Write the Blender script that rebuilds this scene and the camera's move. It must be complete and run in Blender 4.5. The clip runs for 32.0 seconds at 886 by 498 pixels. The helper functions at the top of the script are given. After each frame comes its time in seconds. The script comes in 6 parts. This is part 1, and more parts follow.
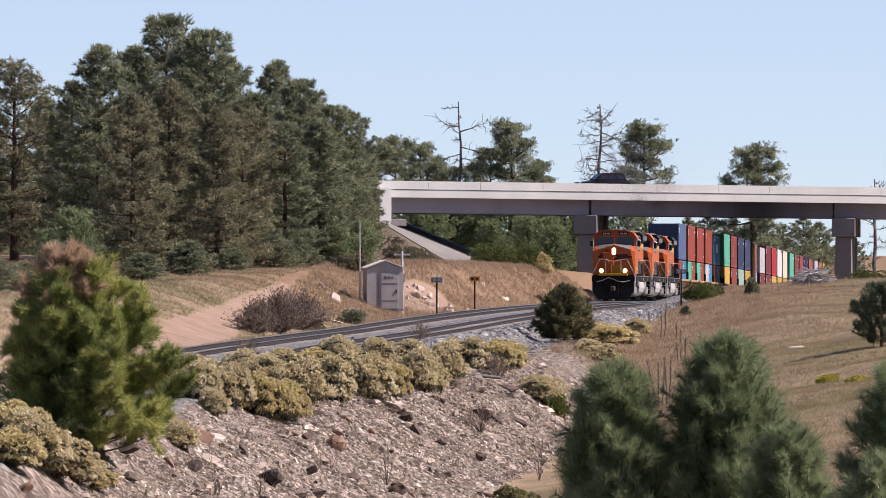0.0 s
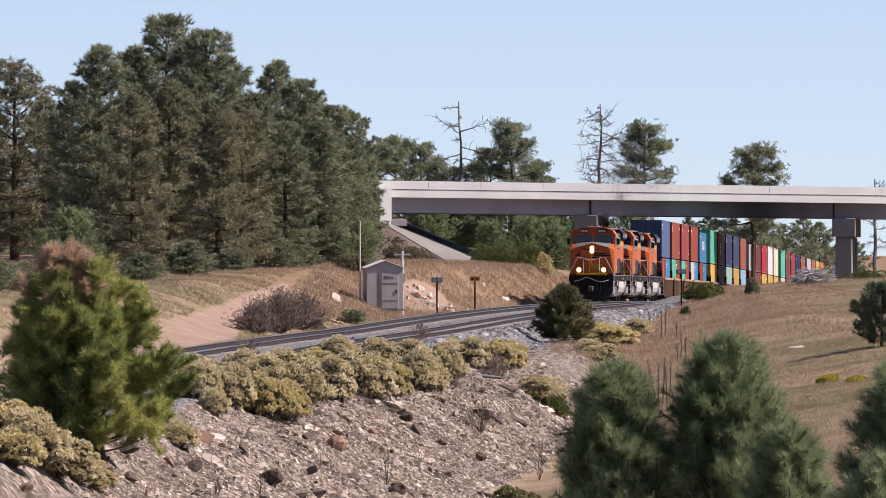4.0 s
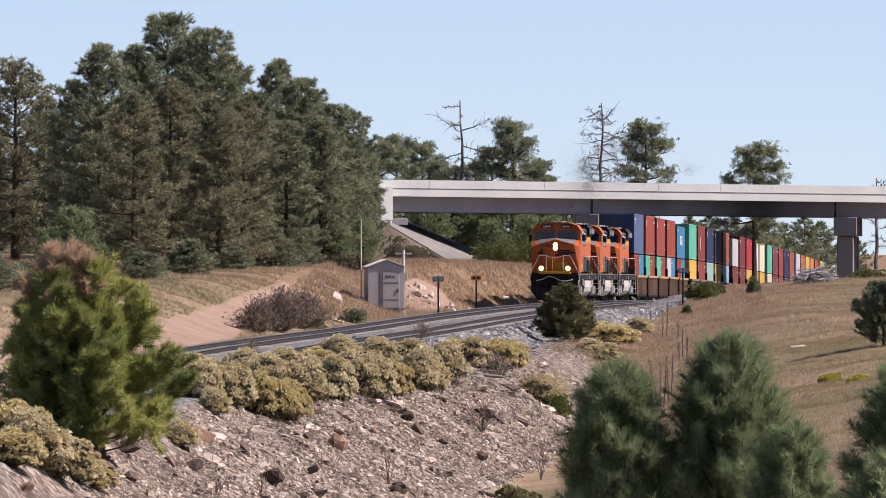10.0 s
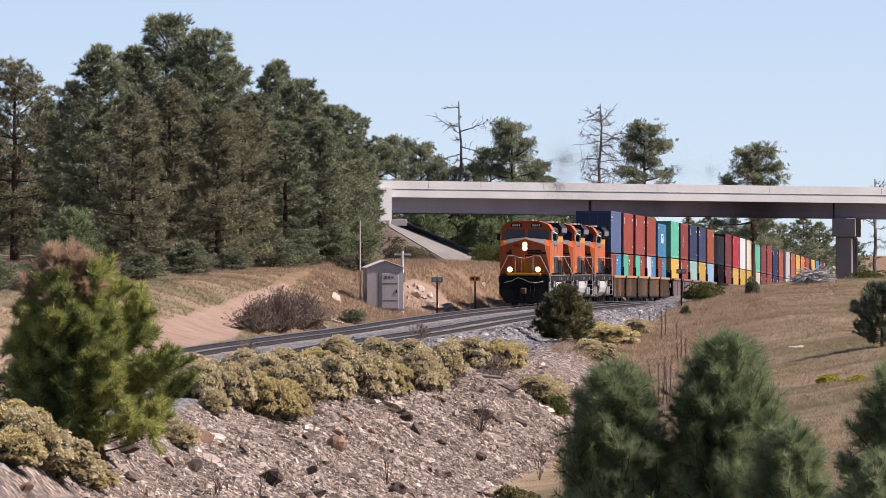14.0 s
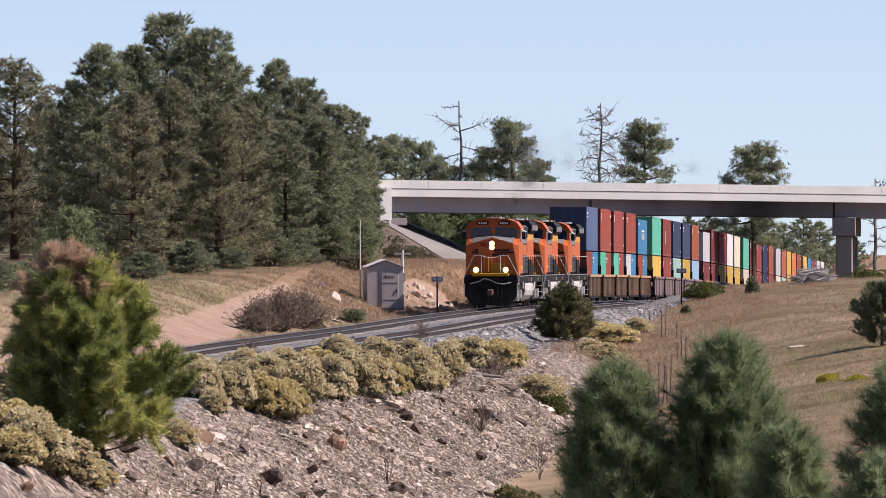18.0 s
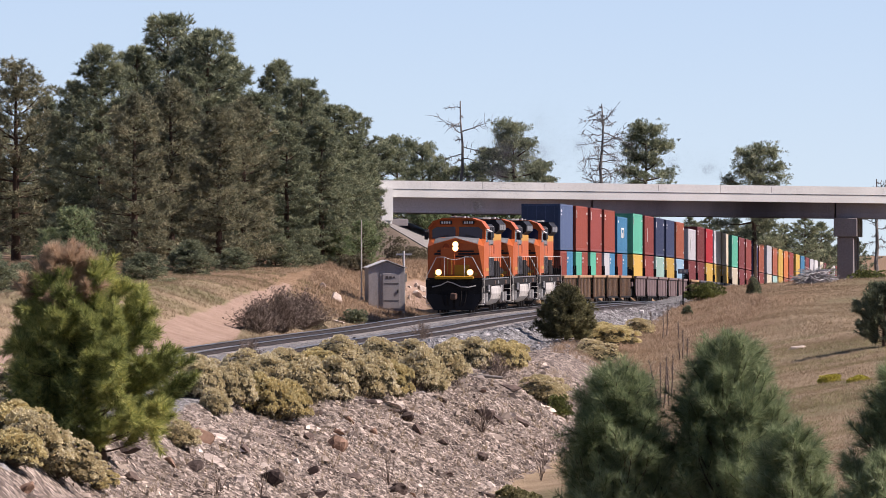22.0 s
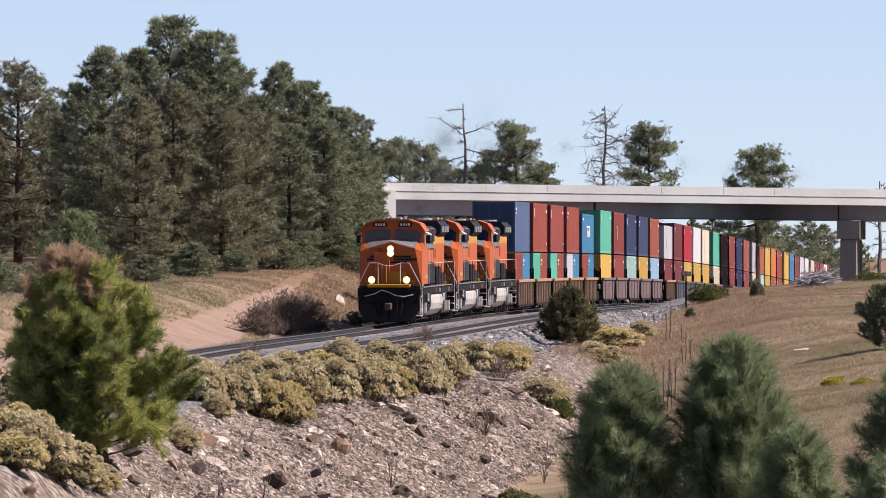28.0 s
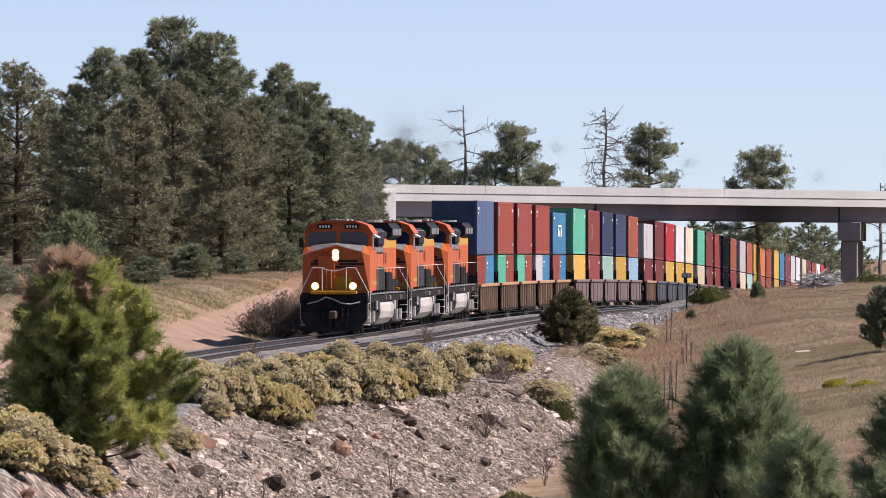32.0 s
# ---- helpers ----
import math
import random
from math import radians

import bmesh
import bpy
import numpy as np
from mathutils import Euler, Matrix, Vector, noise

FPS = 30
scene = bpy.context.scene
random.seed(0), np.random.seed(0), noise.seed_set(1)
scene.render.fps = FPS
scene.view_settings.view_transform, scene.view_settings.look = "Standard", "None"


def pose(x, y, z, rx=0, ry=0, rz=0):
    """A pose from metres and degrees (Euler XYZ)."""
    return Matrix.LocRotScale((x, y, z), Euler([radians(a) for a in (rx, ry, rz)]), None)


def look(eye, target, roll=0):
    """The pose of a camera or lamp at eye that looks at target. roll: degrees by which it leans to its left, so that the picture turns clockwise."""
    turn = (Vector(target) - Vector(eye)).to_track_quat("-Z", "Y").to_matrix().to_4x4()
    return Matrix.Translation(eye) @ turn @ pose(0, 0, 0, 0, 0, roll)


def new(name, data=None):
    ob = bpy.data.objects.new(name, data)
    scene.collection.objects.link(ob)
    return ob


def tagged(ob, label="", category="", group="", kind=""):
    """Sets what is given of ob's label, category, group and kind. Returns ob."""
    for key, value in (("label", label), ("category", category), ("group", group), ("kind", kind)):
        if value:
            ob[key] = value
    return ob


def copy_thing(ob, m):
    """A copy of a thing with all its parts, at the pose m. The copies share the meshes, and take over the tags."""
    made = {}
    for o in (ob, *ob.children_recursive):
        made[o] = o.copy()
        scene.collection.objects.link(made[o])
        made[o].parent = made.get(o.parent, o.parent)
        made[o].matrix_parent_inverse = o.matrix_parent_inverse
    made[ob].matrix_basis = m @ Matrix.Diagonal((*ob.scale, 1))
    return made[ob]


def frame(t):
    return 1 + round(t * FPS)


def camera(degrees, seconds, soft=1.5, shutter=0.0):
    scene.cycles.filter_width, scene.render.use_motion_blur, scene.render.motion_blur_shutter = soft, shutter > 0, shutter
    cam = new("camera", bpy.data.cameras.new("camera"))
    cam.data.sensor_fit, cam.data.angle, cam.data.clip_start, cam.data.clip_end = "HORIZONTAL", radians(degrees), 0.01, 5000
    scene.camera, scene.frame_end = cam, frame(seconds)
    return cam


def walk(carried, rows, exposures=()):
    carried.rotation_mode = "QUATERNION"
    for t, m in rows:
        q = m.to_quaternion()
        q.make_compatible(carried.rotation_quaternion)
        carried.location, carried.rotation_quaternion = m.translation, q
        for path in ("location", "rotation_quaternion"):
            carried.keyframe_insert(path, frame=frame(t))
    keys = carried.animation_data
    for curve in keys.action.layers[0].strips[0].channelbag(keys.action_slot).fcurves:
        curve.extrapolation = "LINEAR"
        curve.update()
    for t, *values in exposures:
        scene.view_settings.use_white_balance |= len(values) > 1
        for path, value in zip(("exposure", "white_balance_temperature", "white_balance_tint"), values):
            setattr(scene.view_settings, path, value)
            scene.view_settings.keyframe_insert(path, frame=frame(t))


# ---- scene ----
# Camera: a long lens on a hillside, looking along the line. z = 0 is the rail top where the train ends its run.
cam = camera(6.2365, 32.0, soft=0.85)
EYE_Z = 4.005
TILT = -0.103
# seconds, pan (degrees to the left), tilt (degrees up), metres forward
SWAY = (
    (0, -0.0003, -0.0000, 0.00), (1, -0.0015, -0.0002, 0.00), (2, -0.0009, 0.0001, 0.00), (3, 0.0002, -0.0002, 0.00),
    (4.5, 0.0014, -0.0001, 0.00), (6, 0.0027, 0.0000, 0.07), (7, 0.0036, -0.0013, 0.20), (8, 0.0052, -0.0038, 0.28),
    (9, 0.0078, -0.0057, 0.26), (10, 0.0101, -0.0071, 0.44), (11, 0.0114, -0.0066, 0.49), (12, 0.0067, -0.0017, 0.35),
    (13, 0.0038, 0.0007, 0.13), (14, 0.0019, -0.0013, 0.00), (15.5, 0.0026, -0.0041, 0.02), (17, 0.0040, -0.0054, 0.11),
    (18, 0.0026, -0.0056, 0.00), (19, 0.0048, -0.0054, 0.08), (20, 0.0065, -0.0052, 0.12), (21, 0.0096, -0.0035, 0.21),
    (22, 0.0118, -0.0015, 0.36), (23, 0.0148, -0.0018, 0.45), (24, 0.0155, -0.0005, 0.41), (25, 0.0190, 0.0036, 0.47),
    (26.5, 0.0251, 0.0094, 0.66), (28, 0.0316, 0.0149, 0.82), (29, 0.0371, 0.0160, 1.04), (30, 0.0395, 0.0157, 1.30),
    (31, 0.0355, 0.0162, 1.50), (32, 0.0326, 0.0269, 1.84),
)
walk(cam, [(t, pose(0, fwd, EYE_Z, 90 + TILT + up, 0, pan)) for t, pan, up, fwd in SWAY],
     exposures=((0, 0.915, 6550, 25), (32, 0.915, 6550, 25)))

# ---- world and sun ----
SUN_AZ, SUN_EL = 94.0, 44.0          # azimuth clockwise from +Y, elevation
sky_world = bpy.data.worlds.new("sky")
scene.world = sky_world
sky_world.use_nodes = True
wn = sky_world.node_tree.nodes
sky = wn.new("ShaderNodeTexSky")
sky.sky_type, sky.sun_disc = "NISHITA", False
sky.sun_elevation, sky.sun_rotation = radians(SUN_EL), radians(SUN_AZ)
sky.altitude, sky.air_density, sky.dust_density, sky.ozone_density = 2100, 1.0, 1.3, 1.5
# thin mountain air: the low sky keeps the blue of a higher one
lift = wn.new("ShaderNodeVectorMath")
lift.operation = "ADD"
lift.inputs[1].default_value = (0, 0, 0.05)
aim = wn.new("ShaderNodeTexCoord")
sky_world.node_tree.links.new(aim.outputs["Generated"], lift.inputs[0])
sky_world.node_tree.links.new(lift.outputs[0], sky.inputs[0])
sky_world.node_tree.links.new(sky.outputs[0], wn["Background"].inputs[0])
wn["Background"].inputs[1].default_value = 0.075
sun_data = bpy.data.lights.new("sun", "SUN")
sun_data.energy, sun_data.angle, sun_data.color = 5.0, radians(0.53), (1.0, 0.95, 0.87)
sun = new("sun", sun_data)
_d = Vector((math.sin(radians(SUN_AZ)) * math.cos(radians(SUN_EL)), math.cos(radians(SUN_AZ)) * math.cos(radians(SUN_EL)), math.sin(radians(SUN_EL))))
sun.matrix_world = look(_d * 300, (0, 0, 0))


# ---- materials ----
TONE = 0.68    # reflectances below are relative to the palest concrete


def mat(name, base, rough=0.8, metal=0.0, var=0.25, scale=3.0, fine=40.0, bump=0.0, tint=None, streak=0.0, rnd=0.0, spec=0.15, trans=0.0, bdist=0.02, soot_shade=None):
    """A surface with stains at one scale, grain at another, and relief."""
    m = bpy.data.materials.new(name)
    m.use_nodes = True
    nt = m.node_tree
    n, l = nt.nodes, nt.links
    b = n["Principled BSDF"]
    b.inputs["Roughness"].default_value, b.inputs["Metallic"].default_value = rough, metal
    b.inputs["Specular IOR Level"].default_value = spec
    co = n.new("ShaderNodeTexCoord")
    big = n.new("ShaderNodeTexNoise")
    big.inputs["Scale"].default_value, big.inputs["Detail"].default_value = scale, 6
    small = n.new("ShaderNodeTexNoise")
    small.inputs["Scale"].default_value, small.inputs["Detail"].default_value = fine, 4
    src = co.outputs["Object"]
    if streak:
        mp = n.new("ShaderNodeMapping")
        mp.inputs["Scale"].default_value = (1, 1, streak)
        l.new(src, mp.inputs["Vector"])
        l.new(mp.outputs[0], big.inputs["Vector"])
    else:
        l.new(src, big.inputs["Vector"])
    l.new(src, small.inputs["Vector"])
    add = n.new("ShaderNodeMath")
    add.operation = "MULTIPLY_ADD"
    add.inputs[1].default_value = 0.5
    l.new(small.outputs["Fac"], add.inputs[0])
    half = n.new("ShaderNodeMath")
    half.operation = "MULTIPLY"
    half.inputs[1].default_value = 0.5
    l.new(big.outputs["Fac"], half.inputs[0])
    l.new(half.outputs[0], add.inputs[2])
    fac = add.outputs[0]
    if rnd:
        oi = n.new("ShaderNodeObjectInfo")
        r = n.new("ShaderNodeMath")
        r.operation = "MULTIPLY_ADD"
        r.inputs[1].default_value = rnd
        l.new(oi.outputs["Random"], r.inputs[0])
        sub = n.new("ShaderNodeMath")
        sub.operation = "SUBTRACT"
        sub.inputs[1].default_value = rnd * 0.5
        l.new(r.outputs[0], sub.inputs[0])
        l.new(fac, r.inputs[2])
        fac = sub.outputs[0]
    ramp = n.new("ShaderNodeValToRGB")
    lo = [TONE * c * (1 - var) for c in base]
    hi = tint if tint else [TONE * c * (1 + var) for c in base]
    ramp.color_ramp.elements[0].position, ramp.color_ramp.elements[0].color = 0.36, (*lo, 1)
    ramp.color_ramp.elements[1].position, ramp.color_ramp.elements[1].color = 0.64, (*hi, 1)
    l.new(fac, ramp.inputs[0])
    l.new(ramp.outputs[0], b.inputs["Base Color"])
    if soot_shade:   # girder shadow and soot painted as one blurred dark patch along local x
        xyz = n.new("ShaderNodeSeparateXYZ")
        l.new(src, xyz.inputs[0])
        gap = n.new("ShaderNodeMath")
        gap.operation = "SUBTRACT"
        gap.inputs[1].default_value = soot_shade[0]
        l.new(xyz.outputs[0], gap.inputs[0])
        away = n.new("ShaderNodeMath")
        away.operation = "ABSOLUTE"
        l.new(gap.outputs[0], away.inputs[0])
        ruf = n.new("ShaderNodeMath")
        ruf.operation = "MULTIPLY_ADD"
        ruf.inputs[1].default_value = 6.0
        l.new(big.outputs["Fac"], ruf.inputs[0])
        l.new(away.outputs[0], ruf.inputs[2])
        rng = n.new("ShaderNodeMapRange")
        rng.inputs["From Min"].default_value, rng.inputs["From Max"].default_value = 4.0, 4.0 + soot_shade[1]
        rng.inputs["To Min"].default_value, rng.inputs["To Max"].default_value = 0.12, 1.0
        l.new(ruf.outputs[0], rng.inputs["Value"])
        stain = n.new("ShaderNodeMix")
        stain.data_type = "RGBA"
        for sock in stain.inputs:
            if sock.type == "RGBA" and sock.name == "A":
                sock.default_value = (0.012, 0.012, 0.013, 1)
            if sock.type == "RGBA" and sock.name == "B":
                l.new(ramp.outputs[0], sock)
        l.new(rng.outputs[0], stain.inputs[0])
        l.new([o for o in stain.outputs if o.type == "RGBA"][0], b.inputs["Base Color"])
    if trans:
        b.inputs["Subsurface Weight"].default_value = 0.0
        tr = n.new("ShaderNodeBsdfTranslucent")
        l.new(ramp.outputs[0], tr.inputs[0])
        mx = n.new("ShaderNodeMixShader")
        mx.inputs[0].default_value = trans
        l.new(b.outputs[0], mx.inputs[1])
        l.new(tr.outputs[0], mx.inputs[2])
        l.new(mx.outputs[0], n["Material Output"].inputs[0])
    if bump:
        bp = n.new("ShaderNodeBump")
        bp.inputs["Strength"].default_value, bp.inputs["Distance"].default_value = bump, bdist
        l.new(small.outputs["Fac"], bp.inputs["Height"])
        l.new(bp.outputs[0], b.inputs["Normal"])
    return m


def island_mat(name, colours, rough=0.9, trans=0.0, spec=0.2):
    """Loose pieces in one mesh: each takes its own shade."""
    m = bpy.data.materials.new(name)
    m.use_nodes = True
    n, l = m.node_tree.nodes, m.node_tree.links
    b = n["Principled BSDF"]
    b.inputs["Roughness"].default_value, b.inputs["Specular IOR Level"].default_value = rough, spec
    g = n.new("ShaderNodeNewGeometry")
    co = n.new("ShaderNodeTexCoord")
    big = n.new("ShaderNodeTexNoise")
    big.inputs["Scale"].default_value, big.inputs["Detail"].default_value = 0.5, 3
    l.new(co.outputs["Object"], big.inputs["Vector"])
    a = n.new("ShaderNodeMath")
    a.operation = "MULTIPLY_ADD"
    a.inputs[1].default_value = 0.55
    l.new(g.outputs["Random Per Island"], a.inputs[0])
    s = n.new("ShaderNodeMath")
    s.operation = "MULTIPLY_ADD"
    s.inputs[1].default_value, s.inputs[2].default_value = 1.4, -0.47
    l.new(big.outputs["Fac"], s.inputs[0])
    l.new(s.outputs[0], a.inputs[2])
    ramp = n.new("ShaderNodeValToRGB")
    els = ramp.color_ramp.elements
    while len(els) < len(colours):
        els.new(0.5)
    for i, c in enumerate(colours):
        els[i].position, els[i].color = i / (len(colours) - 1), (*[TONE * v for v in c], 1)
    l.new(a.outputs[0], ramp.inputs[0])
    l.new(ramp.outputs[0], b.inputs["Base Color"])
    if trans:
        tr = n.new("ShaderNodeBsdfTranslucent")
        l.new(ramp.outputs[0], tr.inputs[0])
        mx = n.new("ShaderNodeMixShader")
        mx.inputs[0].default_value = trans
        l.new(b.outputs[0], mx.inputs[1])
        l.new(tr.outputs[0], mx.inputs[2])
        l.new(mx.outputs[0], n["Material Output"].inputs[0])
    return m


def glow(name, colour, power):
    m = bpy.data.materials.new(name)
    m.use_nodes = True
    b = m.node_tree.nodes["Principled BSDF"]
    b.inputs["Base Color"].default_value = (*colour, 1)
    b.inputs["Emission Color"].default_value, b.inputs["Emission Strength"].default_value = (*colour, 1), power
    return m


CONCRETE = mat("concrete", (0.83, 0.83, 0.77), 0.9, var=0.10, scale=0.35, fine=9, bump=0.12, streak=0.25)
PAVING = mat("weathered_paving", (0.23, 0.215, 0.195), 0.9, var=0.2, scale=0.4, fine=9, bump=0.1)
# CONCRETE darkened: under-deck shade put into the pier and seat colour; also shed plinth
CONCRETE_DARK = mat("shade_dark_concrete", (0.28, 0.255, 0.25), 0.85, var=0.2, scale=0.3, fine=8, streak=0.3)
ASPHALT = mat("asphalt", (0.06, 0.06, 0.06), 0.9, var=0.2, scale=0.6, fine=30)
STEEL = mat("rail_steel", (0.045, 0.036, 0.032), 0.8, 0.1, var=0.3, scale=1, fine=30)
RAIL_TOP = mat("polished_rail", (0.55, 0.54, 0.53), 0.3, 1.0, var=0.1, scale=2)
TIE = mat("concrete_tie", (0.36, 0.33, 0.30), 0.9, var=0.35, scale=2, fine=30, rnd=0.3)
BARK = mat("bark", (0.10, 0.065, 0.045), 0.95, var=0.4, scale=4, fine=25, bump=0.5, streak=0.2)
DEADWOOD = mat("dead_wood", (0.21, 0.19, 0.17), 0.9, var=0.3, scale=3, fine=25)
NEEDLE_DARK = island_mat("pine_needles_dark", ((0.075, 0.092, 0.062), (0.175, 0.205, 0.128), (0.325, 0.355, 0.21), (0.53, 0.54, 0.33)), trans=0.25)
NEEDLE_BROWN = island_mat("pine_needles_browning", ((0.085, 0.092, 0.062), (0.19, 0.192, 0.12), (0.335, 0.325, 0.195), (0.53, 0.48, 0.30)), trans=0.25)
NEEDLE_YOUNG = island_mat("pine_needles_young", ((0.07, 0.105, 0.05), (0.18, 0.245, 0.115), (0.36, 0.43, 0.22), (0.62, 0.66, 0.40)), trans=0.42)
NEEDLE_LIME = island_mat("pine_needles_yellow_green", ((0.085, 0.115, 0.042), (0.22, 0.265, 0.082), (0.48, 0.51, 0.15), (0.86, 0.80, 0.27)), trans=0.3)
NEEDLE_OLIVE = island_mat("pine_needles_olive", ((0.055, 0.060, 0.035), (0.14, 0.135, 0.07), (0.28, 0.26, 0.12), (0.48, 0.43, 0.20)), trans=0.2)
NEEDLE_DEAD = island_mat("pine_needles_dead", ((0.30, 0.19, 0.11), (0.58, 0.41, 0.26), (0.86, 0.66, 0.46)), trans=0.5)
BRUSH_STEM = island_mat("brush_stems", ((0.15, 0.135, 0.085), (0.25, 0.225, 0.145), (0.37, 0.33, 0.22)), trans=0.3)
BRUSH_FLOWER = island_mat("brush_flowers", ((0.46, 0.37, 0.19), (0.72, 0.61, 0.35), (0.94, 0.83, 0.54), (1.1, 1.0, 0.74)), trans=0.3)
BRUSH_GOLD = island_mat("brush_gold_flowers", ((0.46, 0.37, 0.16), (0.72, 0.60, 0.29), (0.94, 0.81, 0.44), (1.05, 0.95, 0.62)), trans=0.35)
DRY_TWIG = island_mat("dry_twigs", ((0.13, 0.095, 0.07), (0.21, 0.16, 0.125), (0.32, 0.26, 0.21)))
GRASS_TAN = island_mat("dry_grass", ((0.21, 0.145, 0.085), (0.33, 0.245, 0.15), (0.45, 0.35, 0.225), (0.57, 0.47, 0.325)), trans=0.25)
GRASS_RUST = island_mat("rust_grass", ((0.23, 0.145, 0.082), (0.38, 0.26, 0.165), (0.52, 0.385, 0.26), (0.66, 0.52, 0.37)), trans=0.3)
GRASS_OLIVE = island_mat("olive_grass", ((0.15, 0.135, 0.06), (0.25, 0.23, 0.105), (0.36, 0.33, 0.16), (0.47, 0.43, 0.23)), trans=0.25)
GREEN_BRUSH = island_mat("green_scrub", ((0.06, 0.08, 0.028), (0.13, 0.155, 0.05), (0.22, 0.24, 0.075), (0.36, 0.35, 0.11)), trans=0.25)
YELLOW_WEED = island_mat("yellow_weed", ((0.38, 0.36, 0.07), (0.62, 0.56, 0.10), (0.85, 0.74, 0.14)))
STONE_PALE = island_mat("pale_stones", ((0.048, 0.038, 0.032), (0.21, 0.166, 0.132), (0.50, 0.41, 0.33), (0.88, 0.75, 0.62)))
BALLAST_STONE = island_mat("ballast_stone", ((0.06, 0.057, 0.054), (0.20, 0.19, 0.18), (0.40, 0.385, 0.365), (0.72, 0.70, 0.67)))
ROCK_BROWN = mat("brown_rock", (0.11, 0.08, 0.066), 0.95, var=0.5, scale=2, fine=12, bump=0.6, rnd=0.3, bdist=0.05)
ROCK_PALE = mat("pale_rock", (0.66, 0.55, 0.46), 0.95, var=0.3, scale=2, fine=12, bump=0.6, rnd=0.25, bdist=0.05)
ROCK_RED = mat("red_rock", (0.31, 0.195, 0.135), 0.95, var=0.3, scale=2, fine=12, bump=0.6, bdist=0.05)


# ---- shaping helpers ----
def part(name, bm, material, parent=None, label="", smooth=False):
    me = bpy.data.meshes.new(name)
    bm.to_mesh(me)
    bm.free()
    if smooth:
        me.polygons.foreach_set("use_smooth", [True] * len(me.polygons))
    for k in (material if isinstance(material, (list, tuple)) else [material]):
        me.materials.append(k)
    ob = new(name, me)
    if parent is not None:
        ob.parent = parent
    return tagged(ob, label)


def tri_part(name, V, F, material, parent=None, label=""):
    me = bpy.data.meshes.new(name)
    me.from_pydata(V.tolist() if isinstance(V, np.ndarray) else V, [], F.tolist() if isinstance(F, np.ndarray) else F)
    me.materials.append(material)
    ob = new(name, me)
    if parent is not None:
        ob.parent = parent
    return tagged(ob, label)


def share(name, data, parent, m, label=""):
    ob = new(name, data)
    ob.parent = parent
    ob.matrix_basis = m
    return tagged(ob, label)


def thing(name, m, label, category, group="", kind=""):
    ob = new(name)
    ob.empty_display_size = 0.3
    ob.matrix_basis = m
    return tagged(ob, label, category, group, kind)


def box(bm, c, s, rz=0.0, rx=0.0, ry=0.0, bev=0.0):
    g = bmesh.ops.create_cube(bm, size=1, matrix=Matrix.Translation(c) @ Euler((rx, ry, rz)).to_matrix().to_4x4() @ Matrix.Diagonal((*s, 1)))
    if bev:
        ed = list({e for v in g["verts"] for e in v.link_edges})
        bmesh.ops.bevel(bm, geom=ed, offset=bev, segments=1, affect="EDGES", profile=0.5)
    return bm


def cyl(bm, a, b, r, r2=None, n=10):
    a, b = Vector(a), Vector(b)
    d = b - a
    m = Matrix.Translation((a + b) / 2) @ d.to_track_quat("Z", "Y").to_matrix().to_4x4()
    bmesh.ops.create_cone(bm, cap_ends=True, segments=n, radius1=r, radius2=r if r2 is None else r2, depth=d.length, matrix=m)
    return bm


def extrude(bm, poly, axis, a, b):
    """A prism: poly in the plane across axis ('x': (y, z), 'y': (x, z), 'z': (x, y)) from a to b."""
    def at(p, w):
        return {"x": (w, p[0], p[1]), "y": (p[0], w, p[1]), "z": (p[0], p[1], w)}[axis]
    va = [bm.verts.new(at(p, a)) for p in poly]
    vb = [bm.verts.new(at(p, b)) for p in poly]
    n = len(poly)
    bm.faces.new(va)
    bm.faces.new(vb[::-1])
    for i in range(n):
        bm.faces.new((va[i], vb[i], vb[(i + 1) % n], va[(i + 1) % n]))
    bmesh.ops.recalc_face_normals(bm, faces=bm.faces)
    return bm


def tube(bm, pts, r, n=6):
    for a, b in zip(pts[:-1], pts[1:]):
        cyl(bm, a, b, r, n=n)
    return bm


def B():
    return bmesh.new()


# ---- the lie of the land ----
TRX, TRY, TH = -5.197, 370.84, radians(4.57)
SN, CS = math.sin(TH), math.cos(TH)


def rail_z(s):
    s = np.clip(s, -230, 1000)
    return 0.004483 * s - 3.2908e-5 * s * s + 1.965e-8 * s ** 3 - 0.45 * sstep(-85, 25, s)


def on_track(s, q=0.0, dz=0.0):
    """The pose at s metres along the line, q metres to its right; local +Y runs away down the line."""
    slope = math.atan((float(rail_z(s + 4)) - float(rail_z(s - 4))) / 8)
    return pose(TRX + s * SN + q * CS, TRY + s * CS - q * SN, float(rail_z(s)) + dz, math.degrees(slope), 0, -4.57)


def sstep(a, b, x):
    t = np.clip((x - a) / (b - a), 0, 1)
    return t * t * (3 - 2 * t)


def soft(x, k=0.6):
    return np.log1p(np.exp(np.clip(x / k, -30, 30))) * k


def smax(a, b, k=0.5):
    return b + soft(a - b, k)


def wob(x, y, f, seed=0.0):
    return (np.sin(x * f + 1.3 + seed) * np.cos(y * f * 0.83 + 0.7 * seed) + 0.5 * np.sin(x * f * 2.3 + y * f * 1.7 + seed) + 0.3 * np.sin(y * f * 3.9 - x * f * 3.1 + 2 * seed))


